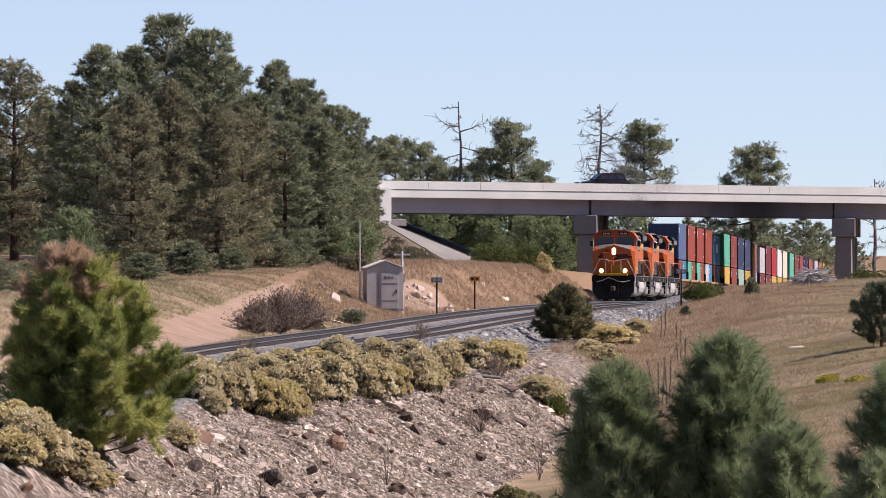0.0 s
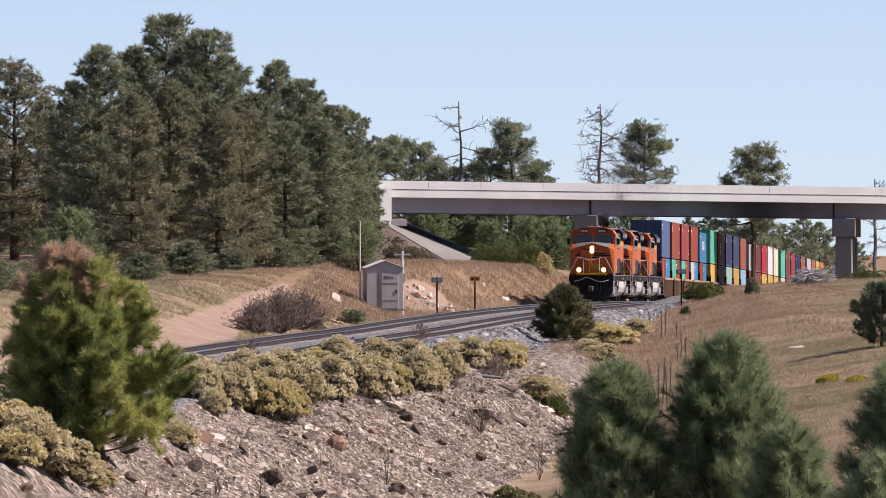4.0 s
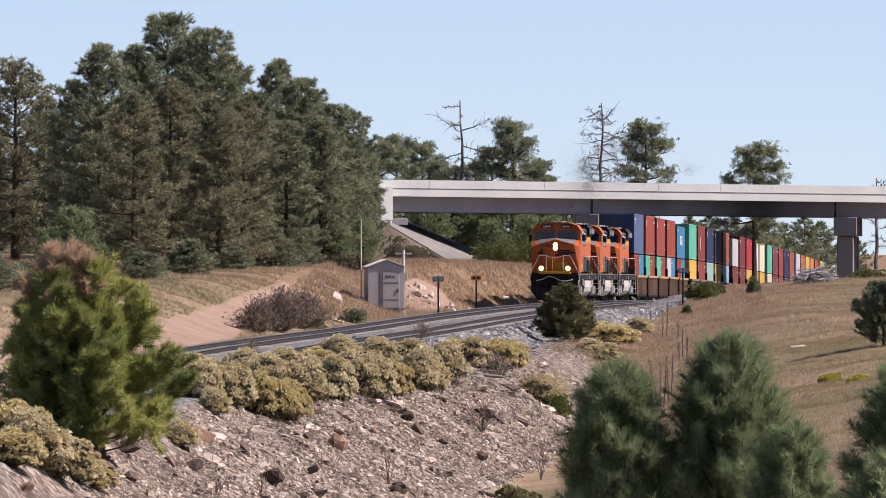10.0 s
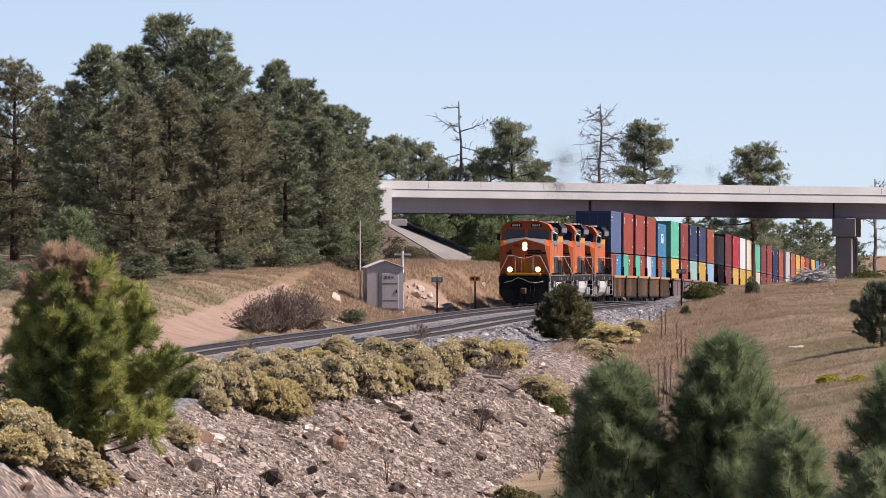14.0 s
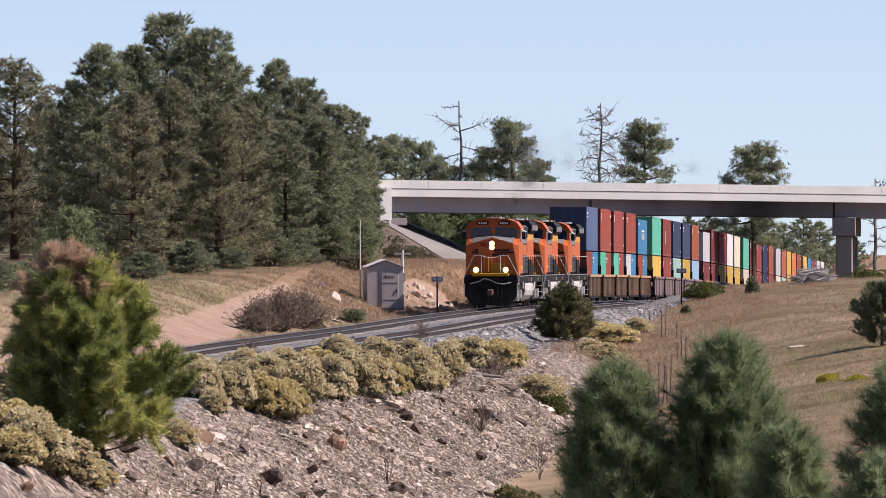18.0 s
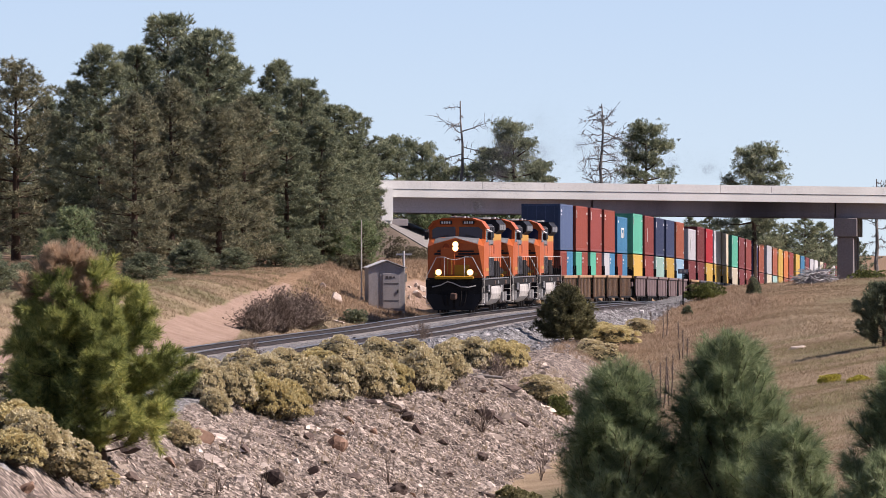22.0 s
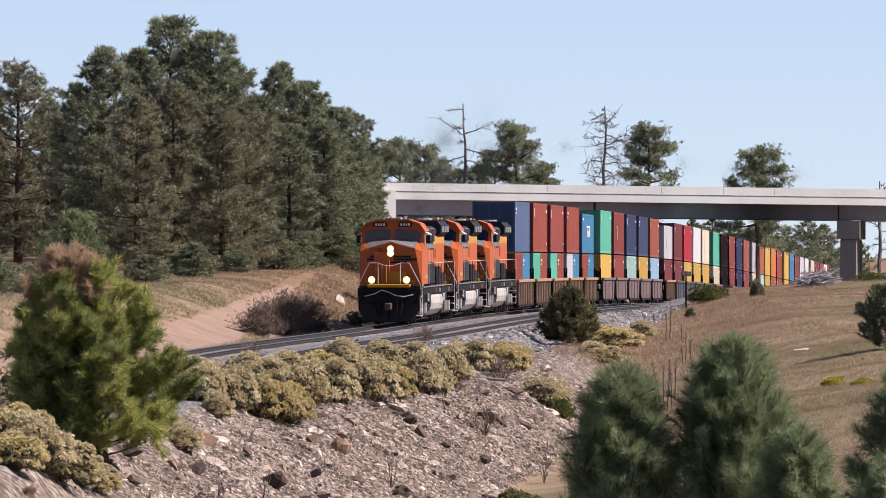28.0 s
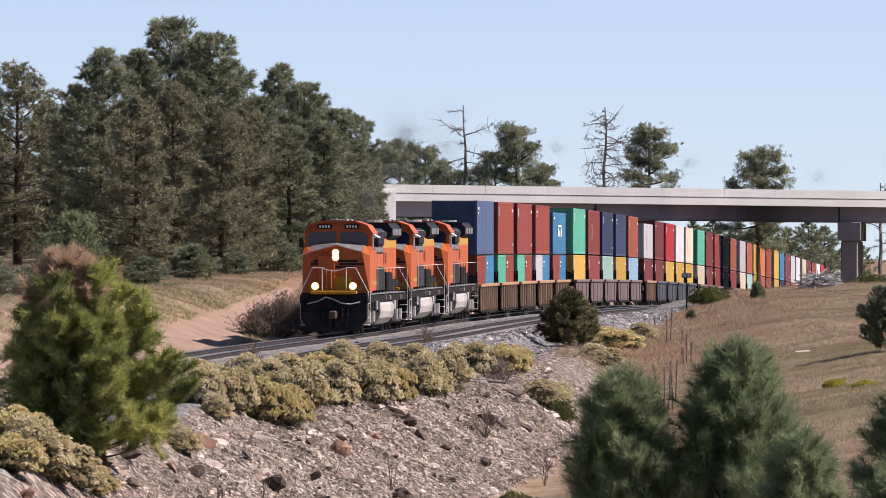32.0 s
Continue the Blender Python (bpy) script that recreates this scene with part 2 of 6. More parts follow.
def ground_parts(x, y):
    x, y = np.asarray(x, float), np.asarray(y, float)
    s = (x - TRX) * SN + (y - TRY) * CS
    q = (x - TRX) * CS - (y - TRY) * SN
    rail = rail_z(s)
    bed = rail - 0.2
    dl = -1.9 - q
    high = 1.9 + 0.3 * sstep(-60, 20, s) + 0.9 * sstep(60, 190, s) + 0.3 * sstep(-120, -20, s)
    left = bed - 0.55 * sstep(0, 1.3, dl) + high * sstep(1.8, 12.5 - 4.8 * sstep(90, 200, s), dl) + 0.02 * np.clip(dl - 12, 0, 60) + 0.07 * wob(x, y, 0.45) * sstep(2, 6, dl)
    dr = q - 6.3
    crest = np.interp(s, [-230, -130, -85, -42, 0, 40, 100, 300], [0.9, 0.9, 3.2, 5.2, 4.6, 3.0, 2.2, 2.2])
    face = bed - 0.75 * sstep(0, 1.6, dr) - 0.66 * soft(dr - crest, 0.35) + (0.10 * wob(x, y, 0.7, 2) + 0.10 * np.sin(1.35 * s + 0.9 * np.sin(0.31 * s) + 0.5 * dr) * (1 - sstep(-60, -35, s))) * sstep(0.9, 2.8, dr)
    field = 0.17 * np.clip(x, -60, 45) - 4.7 + 0.011 * (np.minimum(y, 530) - 340) - 0.021 * np.clip(y - 535, 0, 400) + 0.12 * wob(x, y, 0.13, 1) + 0.012 * wob(x, y, 0.6, 4)
    field = field - 0.15 * (1 - sstep(9.5, 18, q)) * sstep(370, 440, y) - 0.13 * np.clip(x - 19, 0, 40)
    near = np.maximum(2.4 - 0.065 * y, -6.4)
    field = field + (near - field) * (1 - sstep(130, 235, y))
    right = smax(face, field, 0.35)
    z = np.where(q < -1.9, left, np.where(q > 6.3, right, bed))
    far = sstep(1000, 1500, y)
    return z * (1 - far) - 9 * far, s, q, face - field


def gz(x, y):
    return float(ground_parts(x, y)[0])


# ---- ground ----
def ground_material():
    m = bpy.data.materials.new("ground")
    m.use_nodes = True
    n, l = m.node_tree.nodes, m.node_tree.links
    b = n["Principled BSDF"]
    b.inputs["Roughness"].default_value, b.inputs["Specular IOR Level"].default_value = 0.95, 0.15
    co = n.new("ShaderNodeTexCoord")

    def noise_tex(scale, detail=5, sc=(1, 1, 1)):
        t = n.new("ShaderNodeTexNoise")
        t.inputs["Scale"].default_value, t.inputs["Detail"].default_value = scale, detail
        mp = n.new("ShaderNodeMapping")
        mp.inputs["Scale"].default_value = sc
        l.new(co.outputs["Object"], mp.inputs[0])
        l.new(mp.outputs[0], t.inputs["Vector"])
        return t.outputs["Fac"]

    def ramp(fac, stops):
        r = n.new("ShaderNodeValToRGB")
        e = r.color_ramp.elements
        while len(e) < len(stops):
            e.new(0.5)
        for k, (p, c) in enumerate(stops):
            e[k].position, e[k].color = p, (*[TONE * v for v in c], 1)
        l.new(fac, r.inputs[0])
        return r.outputs[0]

    def blend(name, a, c, width=0.12):
        at = n.new("ShaderNodeAttribute")
        at.attribute_name = name
        jit = n.new("ShaderNodeMath")
        jit.operation = "MULTIPLY_ADD"
        jit.inputs[1].default_value = 0.5
        l.new(rag, jit.inputs[0])
        l.new(at.outputs["Fac"], jit.inputs[2])
        mr = n.new("ShaderNodeMapRange")
        mr.inputs[1].default_value, mr.inputs[2].default_value = 0.75 - width, 0.75 + width
        l.new(jit.outputs[0], mr.inputs[0])
        mx = n.new("ShaderNodeMix")
        mx.data_type = "RGBA"
        l.new(mr.outputs[0], mx.inputs[0])
        l.new(a, mx.inputs[6])
        l.new(c, mx.inputs[7])
        return mx.outputs[2]

    rag = noise_tex(1.7, 6)
    wide, mid, fine, grit = noise_tex(0.09, 4), noise_tex(0.8, 6), noise_tex(9, 6), noise_tex(22, 3)
    mixf = n.new("ShaderNodeMath")
    mixf.operation = "MULTIPLY_ADD"
    mixf.inputs[1].default_value = 0.5
    l.new(fine, mixf.inputs[0])
    h = n.new("ShaderNodeMath")
    h.operation = "MULTIPLY"
    h.inputs[1].default_value = 0.5
    l.new(mid, h.inputs[0])
    l.new(h.outputs[0], mixf.inputs[2])
    grass = ramp(mixf.outputs[0], ((0.3, (0.19, 0.13, 0.075)), (0.5, (0.30, 0.22, 0.135)), (0.7, (0.43, 0.335, 0.215))))
    olive = ramp(mixf.outputs[0], ((0.3, (0.13, 0.105, 0.055)), (0.7, (0.28, 0.235, 0.125))))
    mx = n.new("ShaderNodeMix")
    mx.data_type = "RGBA"
    wr = ramp(wide, ((0.45, (0, 0, 0)), (0.6, (1.4, 1.4, 1.4))))
    l.new(wr, mx.inputs[0])
    l.new(grass, mx.inputs[6])
    l.new(olive, mx.inputs[7])
    colour = mx.outputs[2]
    vor = n.new("ShaderNodeTexVoronoi")
    vor.inputs["Scale"].default_value = 9
    l.new(co.outputs["Object"], vor.inputs["Vector"])
    sep = n.new("ShaderNodeSeparateColor")
    l.new(vor.outputs["Color"], sep.inputs[0])
    rub = ramp(sep.outputs[0], ((0.0, (0.022, 0.017, 0.014)), (0.35, (0.10, 0.077, 0.062)), (0.75, (0.29, 0.23, 0.185)), (1.0, (0.62, 0.52, 0.43))))
    v2 = n.new("ShaderNodeTexVoronoi")
    v2.inputs["Scale"].default_value = 14
    l.new(co.outputs["Object"], v2.inputs["Vector"])
    sep2 = n.new("ShaderNodeSeparateColor")
    l.new(v2.outputs["Color"], sep2.inputs[0])
    bal = ramp(sep2.outputs[0], ((0.0, (0.035, 0.033, 0.031)), (0.5, (0.155, 0.148, 0.14)), (1.0, (0.42, 0.41, 0.39))))
    road = ramp(mixf.outputs[0], ((0.3, (0.235, 0.150, 0.105)), (0.7, (0.43, 0.31, 0.23))))
    rust = ramp(mixf.outputs[0], ((0.3, (0.16, 0.095, 0.05)), (0.7, (0.36, 0.245, 0.15))))
    colour = blend("rust", colour, rust, 0.2)
    colour = blend("rubble", colour, rub, 0.08)
    colour = blend("dirt", colour, road, 0.1)
    colour = blend("ballast", colour, bal, 0.06)
    l.new(colour, b.inputs["Base Color"])
    bp = n.new("ShaderNodeBump")
    bp.inputs["Strength"].default_value, bp.inputs["Distance"].default_value = 0.6, 0.06
    l.new(vor.outputs["Distance"], bp.inputs["Height"])
    bp2 = n.new("ShaderNodeBump")
    bp2.inputs["Strength"].default_value, bp2.inputs["Distance"].default_value = 0.5, 0.05
    l.new(grit, bp2.inputs["Height"])
    l.new(bp.outputs[0], bp2.inputs["Normal"])
    l.new(bp2.outputs[0], b.inputs["Normal"])
    return m


def road_band(s, q):
    """How far a place is from the middle line of the dirt track, beside the railway, in its half widths."""
    mid = np.interp(s, [-230, -90, -40, 0, 12, 35, 65, 87, 110], [-5.2, -5.4, -6.2, -7.0, -7.1, -8.4, -10.15, -11.0, -12.5])
    wid = np.interp(s, [-230, -60, 0, 12, 35, 65, 90], [2.1, 1.8, 1.5, 1.55, 0.9, 0.6, 0.4])
    return np.abs(q - mid) / wid


def zones(x, y):
    z, s, q, lift = ground_parts(x, y)
    ballast = sstep(-3.4, -2.9, q) * (1 - sstep(7.5, 8.1, q) * (1 - 0.8 * sstep(20, 60, s)) * 1.0 - sstep(8.6, 9.4, q) * 0.8 * sstep(20, 60, s))
    ballast = np.minimum(ballast, 1 - sstep(6.4, 6.9, q) * (1 - sstep(-75, -45, s)))
    rubble = np.maximum(sstep(7.2, 7.9, q), sstep(6.4, 6.9, q) * (1 - sstep(-75, -45, s))) * sstep(-0.25, 0.25, lift) * (1 - sstep(15, 60, s))
    dirt = (1 - sstep(0.75, 1.25, road_band(s, q))) * (q < -2.5) * (s < 96)
    dirt = np.maximum(dirt, 0.75 * sstep(60, 80, s) * (1 - sstep(130, 170, s)) * sstep(-5.2, -3.2, q) * (q < -2))
    dirt = np.maximum(dirt, 1 - sstep(0.7, 1.3, np.hypot((s - 137 + 4 * (q + 7)) / 16, (q + 7.2) / 1.7)))
    rust = np.maximum(sstep(40, 110, s) * (q < -2.5), 0.8 * sstep(8.5, 10, q) * (1 - sstep(15, 22, q)) * sstep(20, 60, s))
    return z, {"ballast": ballast, "rubble": rubble, "dirt": dirt, "rust": rust}


def build_ground():
    xs = np.concatenate(([-4000, -1500, -600, -250, -120, -80, -60], np.arange(-48, 46, 0.6), [50, 58, 70, 90, 120, 250, 600, 1500, 4000]))
    ys = np.concatenate(([-3000, -800, -200, -60, -20], np.arange(0, 170, 5), np.arange(170, 420, 1.0), np.arange(420, 640, 1.8), np.arange(640, 1100, 10), [1150, 1250, 1400, 1700, 2200, 3000, 4900]))
    X, Y = np.meshgrid(xs, ys)
    z, zn = zones(X.ravel(), Y.ravel())
    V = np.stack((X.ravel(), Y.ravel(), z), 1)
    w, hgt = len(xs), len(ys)
    i = (np.arange(hgt - 1)[:, None] * w + np.arange(w - 1)[None]).ravel()
    F = np.stack((i, i + 1, i + w + 1, i + w), 1)
    ob = tri_part("ground", V, F, ground_material())
    me = ob.data
    me.polygons.foreach_set("use_smooth", [True] * len(me.polygons))
    for k, v in zn.items():
        at = me.attributes.new(k, "FLOAT", "POINT")
        at.data.foreach_set("value", np.ascontiguousarray(v, np.float32))
    tagged(ob, "dry grassy hillside with gravel bank and dirt track", "ground", kind="structure")


build_ground()


# ---- railway tracks ----
def build_tracks():
    tie_bm = box(B(), (0, 0, -0.1), (2.6, 0.26, 0.22), bev=0.03)
    tie_me = bpy.data.meshes.new("tie")
    tie_bm.to_mesh(tie_me)
    tie_bm.free()
    tie_me.materials.append(TIE)
    for k, (q, lab) in enumerate(((0.0, "railway track with concrete ties on grey ballast"), (4.4, "second railway track with rusty rails on grey ballast"))):
        tr = thing("railway_track", Matrix(), lab, "railway track", "tracks", "structure")
        for side in (-0.752, 0.752):
            for nm, prof, material in (("rail", ((-0.07, -0.17), (0.07, -0.17), (0.07, -0.15), (0.012, -0.13), (0.012, -0.055), (0.03, -0.045), (0.03, -0.034), (-0.03, -0.034), (-0.03, -0.045), (-0.012, -0.055), (-0.012, -0.13), (-0.07, -0.15)), STEEL),
                                       ("rail_head", ((-0.036, -0.033), (0.036, -0.033), (0.036, -0.006), (0.026, 0.0), (-0.026, 0.0), (-0.036, -0.006)), RAIL_TOP)):
                V, F = [], []
                np_ = len(prof)
                ss = np.arange(-150, 1001, 10.0)
                for j, s in enumerate(ss):
                    m = on_track(s, q + side)
                    V += [m @ Vector((p[0], 0, p[1])) for p in prof]
                    if j:
                        a = (j - 1) * np_
                        F += [(a + i, a + (i + 1) % np_, a + np_ + (i + 1) % np_, a + np_ + i) for i in range(np_)]
                part_ob = tri_part(nm, [tuple(v) for v in V], F, material, tr)
        V, F = [], []
        i = 0
        for s in np.arange(-118, 420, 0.61):
            m = on_track(s, q, -0.205) @ pose(random.uniform(-0.04, 0.04), 0, random.uniform(-0.01, 0.01), 0, 0, random.uniform(-1, 1))
            if s < 55:
                share("tie", tie_me, tr, m)
            else:
                o = len(V)
                V += [tuple(m @ v.co) for v in tie_me.vertices]
                F += [tuple(o + w for w in p.vertices) for p in tie_me.polygons]
        tagged(tri_part("far_ties", V, F, TIE, tr), kind="stuff")


build_tracks()

# ---- overpass ----
BR_M = pose(15.35, 717.0, 0, 0, 0, 18.0)   # local x runs along the deck, y away from the hill


def deck_z(u):
    return 7.755 - 0.0108 * u


def build_bridge():
    br = thing("overpass", BR_M, "concrete road overpass with pale barrier and shaded girders", "bridge", kind="structure")
    U0, U1 = -21.0, 145.0

    def sweep(name, prof, material, u0, u1, lab="", par=br):
        bm = B()
        a = [bm.verts.new((u0, y, deck_z(u0) + z)) for y, z in prof]
        b = [bm.verts.new((u1, y, deck_z(u1) + z)) for y, z in prof]
        bm.faces.new(a)
        bm.faces.new(b[::-1])
        for i in range(len(prof)):
            bm.faces.new((a[i], b[i], b[(i + 1) % len(prof)], a[(i + 1) % len(prof)]))
        bmesh.ops.recalc_face_normals(bm, faces=bm.faces)
        return part(name, bm, material, par, lab)

    for k, y0 in enumerate((0.0, 18.0)):
        f = 1 if k == 0 else -1
        for a, b in ((U0 - 2.6, U0 + 8.3), (U0 + 8.33, 9.5), (9.53, 28.3), (28.33, 49.6), (49.63, U1)):
            sweep("barrier", [(y0 - f * 0.05, 0.0), (y0 + f * 0.42, 0.0), (y0 + f * 0.36, 0.22), (y0 + f * 0.22, 0.36), (y0 + f * 0.20, 0.71), (y0 - f * 0.05, 0.71)], CONCRETE, a, b)
    sweep("deck_slab", [(0.0, -0.73), (18.0, -0.73), (18.0, -0.05), (0.0, -0.05)], CONCRETE, U0 - 1.0, U1, "weathered concrete deck edge")
    sweep("road_surface", [(0.45, -0.045), (17.55, -0.045), (17.55, -0.01), (0.45, -0.01)], ASPHALT, U0 - 1.0, U1)
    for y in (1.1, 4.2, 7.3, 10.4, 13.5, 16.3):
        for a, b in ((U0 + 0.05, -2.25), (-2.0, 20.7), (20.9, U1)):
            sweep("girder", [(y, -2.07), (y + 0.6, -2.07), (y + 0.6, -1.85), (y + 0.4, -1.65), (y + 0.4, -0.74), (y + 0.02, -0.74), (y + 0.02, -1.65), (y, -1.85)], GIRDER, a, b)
    for u in (-2.22, 22.1, 46.1, 70.9, 100.0):
        for dy in (1.9, 8.6, 15.3):
            uu = u + 0.4157 * (dy - 1.9)
            # the darker concrete carries the shade below the deck
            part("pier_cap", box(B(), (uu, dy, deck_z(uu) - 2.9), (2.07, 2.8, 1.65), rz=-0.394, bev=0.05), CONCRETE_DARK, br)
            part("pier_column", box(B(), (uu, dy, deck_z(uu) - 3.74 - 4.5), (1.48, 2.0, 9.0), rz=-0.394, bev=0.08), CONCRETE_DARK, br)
    ab = part("abutment_wall", box(B(), (U0 - 0.53, 9.0, deck_z(U0) - 1.91), (1.06, 18.3, 2.31), bev=0.03), CONCRETE, br, "sunlit concrete abutment end")
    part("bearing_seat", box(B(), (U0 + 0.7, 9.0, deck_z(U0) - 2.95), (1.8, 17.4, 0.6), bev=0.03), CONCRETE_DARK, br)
    part("wing_wall", extrude(B(), ((U0 - 1.06, 5.2), (U0 - 0.02, 5.2), (U0 - 0.02, 8.1), (U0 - 1.06, 8.1)), "y", -0.45, -0.06), CONCRETE, br)
    for u in np.arange(U0 + 3.5, 70, 10.6):
        part("expansion_joint", box(B(), (u, -0.052, deck_z(u) + 0.35), (0.02, 0.02, 0.5)), PAVING, br)
    # road on its bank towards the woods and beyond
    bank = thing("road_embankment", BR_M, "grassy road embankment behind the trees", "embankment", kind="structure")
    extrude(b1 := B(), ((U0 - 1.08, -1), (U0 - 1.08, deck_z(U0) - 0.8), (-390, 10.6), (-390, -1)), "y", 0.0, 18.0)
    part("bank", b1, GRASS_SOIL, bank)
    extrude(b2 := B(), ((U0 - 1.1, deck_z(U0) - 0.79), (U0 - 1.1, deck_z(U0) - 0.02), (-390, 11.4), (-390, 10.61)), "y", 0.4, 17.6)
    part("road_surface", b2, ASPHALT, bank)


# base darker than CONCRETE for shade under the deck; patch mixes soot with shadow
GIRDER = mat("shaded_sooty_concrete", (0.41, 0.385, 0.42), 0.85, var=0.2, scale=0.3, fine=8, streak=0.3, soot_shade=(13.0, 14.0))
GRASS_SOIL = mat("grassy_soil", (0.14, 0.108, 0.08), 0.95, var=0.35, scale=0.5, fine=9, bump=0.5)
build_bridge()


def build_slope():
    """Concrete paving on the cut slope under the deck, parallel to the rails, with a rounded near end."""
    t = thing("paved_slope", Matrix(), "sloping concrete paving below the overpass abutment", "slope paving", kind="structure")

    def at(s, q, z):
        p = on_track(s, q).translation
        return (p.x, p.y, z)

    for k in range(5):
        s0, s1 = 336.4 + 4.72 * k, 341.06 + 4.72 * k
        V = [at(s0, -28.6, 5.50), at(s0, -27.7, 5.45), at(s0, -16.6, 0.70), at(s1, -28.6, 5.50), at(s1, -27.7, 5.45), at(s1, -16.6, 0.70)]
        V += [(p[0], p[1], p[2] - 0.5) for p in V]
        F = [(0, 1, 4, 3), (1, 2, 5, 4), (6, 7, 1, 0), (7, 8, 2, 1), (3, 4, 10, 9), (4, 5, 11, 10), (0, 3, 9, 6), (2, 8, 11, 5), (6, 9, 10, 7), (7, 10, 11, 8)]
        tri_part("paving_slab", V, F, PAVING, t)
    arc = [at(336.3 - 9.0 * math.sin(a), -27.7 + 11.1 * math.cos(a), 0.70) for a in [radians(v) for v in (0, 10, 20, 30, 40)]]
    V = [at(336.3, -27.7, 5.45)] + arc
    V += [(p[0], p[1], p[2] - 0.5) for p in V]
    n = len(arc) + 1
    F = [(0, i + 1, i) for i in range(1, n - 1)] + [(i, i + 1, n + i + 1, n + i) for i in range(1, n - 1)] + [(0, 1, n + 1, n), (0, n, 2 * n - 1, n - 1)]
    tri_part("slope_end", V, F, PAVING, t)
    # the earth cone that the paving lies on
    e = thing("earth_fill", Matrix(), "brown brushy earth fill beside the paved slope", "earth bank", kind="structure")
    rim = [at(336.3 - 9.0 * math.sin(a), -27.7 + 11.1 * math.cos(a), 0.62) for a in [radians(v) for v in range(34, 91, 7)]] + [at(327.0, -36.0, 0.7), at(327.0, -48.0, 0.7), at(327.5, -70.0, 0.7)]
    ridge = [at(336.2, -27.75, 5.36), at(337.0, -36.0, 5.5), at(337.0, -48.0, 5.6), at(337.0, -70.0, 5.8)]
    V = rim + ridge
    n = len(rim)
    F = [(i, i + 1, n) for i in range(n - 4)] + [(n - 4 + k, n - 3 + k, n + k + 1, n + k) for k in range(3)]
    tri_part("earth", V, F, GRASS_SOIL, e)
    V = [at(336.2, -30.0, 5.3), at(336.2, -16.6, 0.2), at(336.2, -16.6, -2.5), at(336.2, -30.0, -2.5)] + [at(360.0, -30.0, 5.3), at(360.0, -16.6, 0.2), at(360.0, -16.6, -2.5), at(360.0, -30.0, -2.5)]
    tri_part("core", V, [(0, 1, 2, 3), (4, 7, 6, 5), (0, 4, 5, 1), (3, 2, 6, 7), (0, 3, 7, 4), (1, 5, 6, 2)], GRASS_SOIL, e)


build_slope()

# ---- the train ----
PAINTS = {
    "orange": mat("orange_paint", (0.48, 0.112, 0.030), 0.5, var=0.16, scale=1.2, fine=14, streak=0.3),
    "black": mat("black_paint", (0.020, 0.020, 0.023), 0.65, var=0.4, scale=1.5, fine=20, spec=0.15),
    "yellow": mat("yellow_paint", (0.52, 0.28, 0.05), 0.5, var=0.12, scale=1.5, fine=20),
    "silver": mat("dusty_silver", (0.38, 0.37, 0.35), 0.55, 0.2, var=0.35, scale=1.5, fine=15),
    "white": mat("white_paint", (0.74, 0.72, 0.68), 0.5, var=0.12, scale=1.2, fine=16, streak=0.3),
    "grime": mat("black_underframe", (0.022, 0.020, 0.019), 0.9, var=0.5, scale=2, fine=15, spec=0.1),
    # blue in the glass base colour stands in for a bluish reflection
    "glass": mat("blue_reflection_glass", (0.02, 0.028, 0.07), 0.12, var=0.2, scale=1, spec=0.6),
    "amber": mat("amber_nose_plate", (0.55, 0.27, 0.02), 0.4, var=0.15, scale=2),
}
PAINTS.update({
    "darkorange": mat("dark_orange_paint", (0.30, 0.055, 0.015), 0.5, var=0.2, scale=2),
    "louvre": mat("grey_louvre", (0.22, 0.22, 0.22), 0.6, 0.3, var=0.3, scale=3, fine=60),
    "tank": mat("pale_tank_paint", (0.46, 0.43, 0.385), 0.6, var=0.35, scale=1.2, fine=12, streak=0.4),
    "pipe": mat("pale_pipe", (0.62, 0.58, 0.52), 0.5, var=0.2, scale=3),
    "steel": mat("rusty_coupler", (0.13, 0.08, 0.06), 0.7, 0.4, var=0.3, scale=4),
    "wheel": mat("wheel_steel", (0.09, 0.075, 0.065), 0.6, 0.5, var=0.4, scale=4),
})
SPIN = []
BOXES = {n: mat(n + "_container_paint", [0.78 * v + 0.006 for v in c], 0.6, var=0.2, scale=0.7, fine=9, streak=0.25, rnd=0.25) for n, c in {
    "slate_blue": (0.085, 0.125, 0.225), "navy": (0.016, 0.022, 0.075), "dark_slate": (0.040, 0.055, 0.115), "rust_red": (0.32, 0.068, 0.040), "brick_red": (0.28, 0.058, 0.044),
    "oxblood": (0.19, 0.042, 0.040), "scarlet": (0.52, 0.035, 0.045), "orange_brown": (0.36, 0.10, 0.05), "bright_orange": (0.55, 0.17, 0.05),
    "sky_blue": (0.05, 0.21, 0.36), "pale_blue": (0.27, 0.43, 0.55), "mint_green": (0.10, 0.46, 0.31), "pale_mint": (0.36, 0.55, 0.47),
    "yellow": (0.62, 0.39, 0.08), "cream": (0.68, 0.60, 0.44), "white": (0.72, 0.71, 0.69), "pale_grey": (0.50, 0.49, 0.49)}.items()}
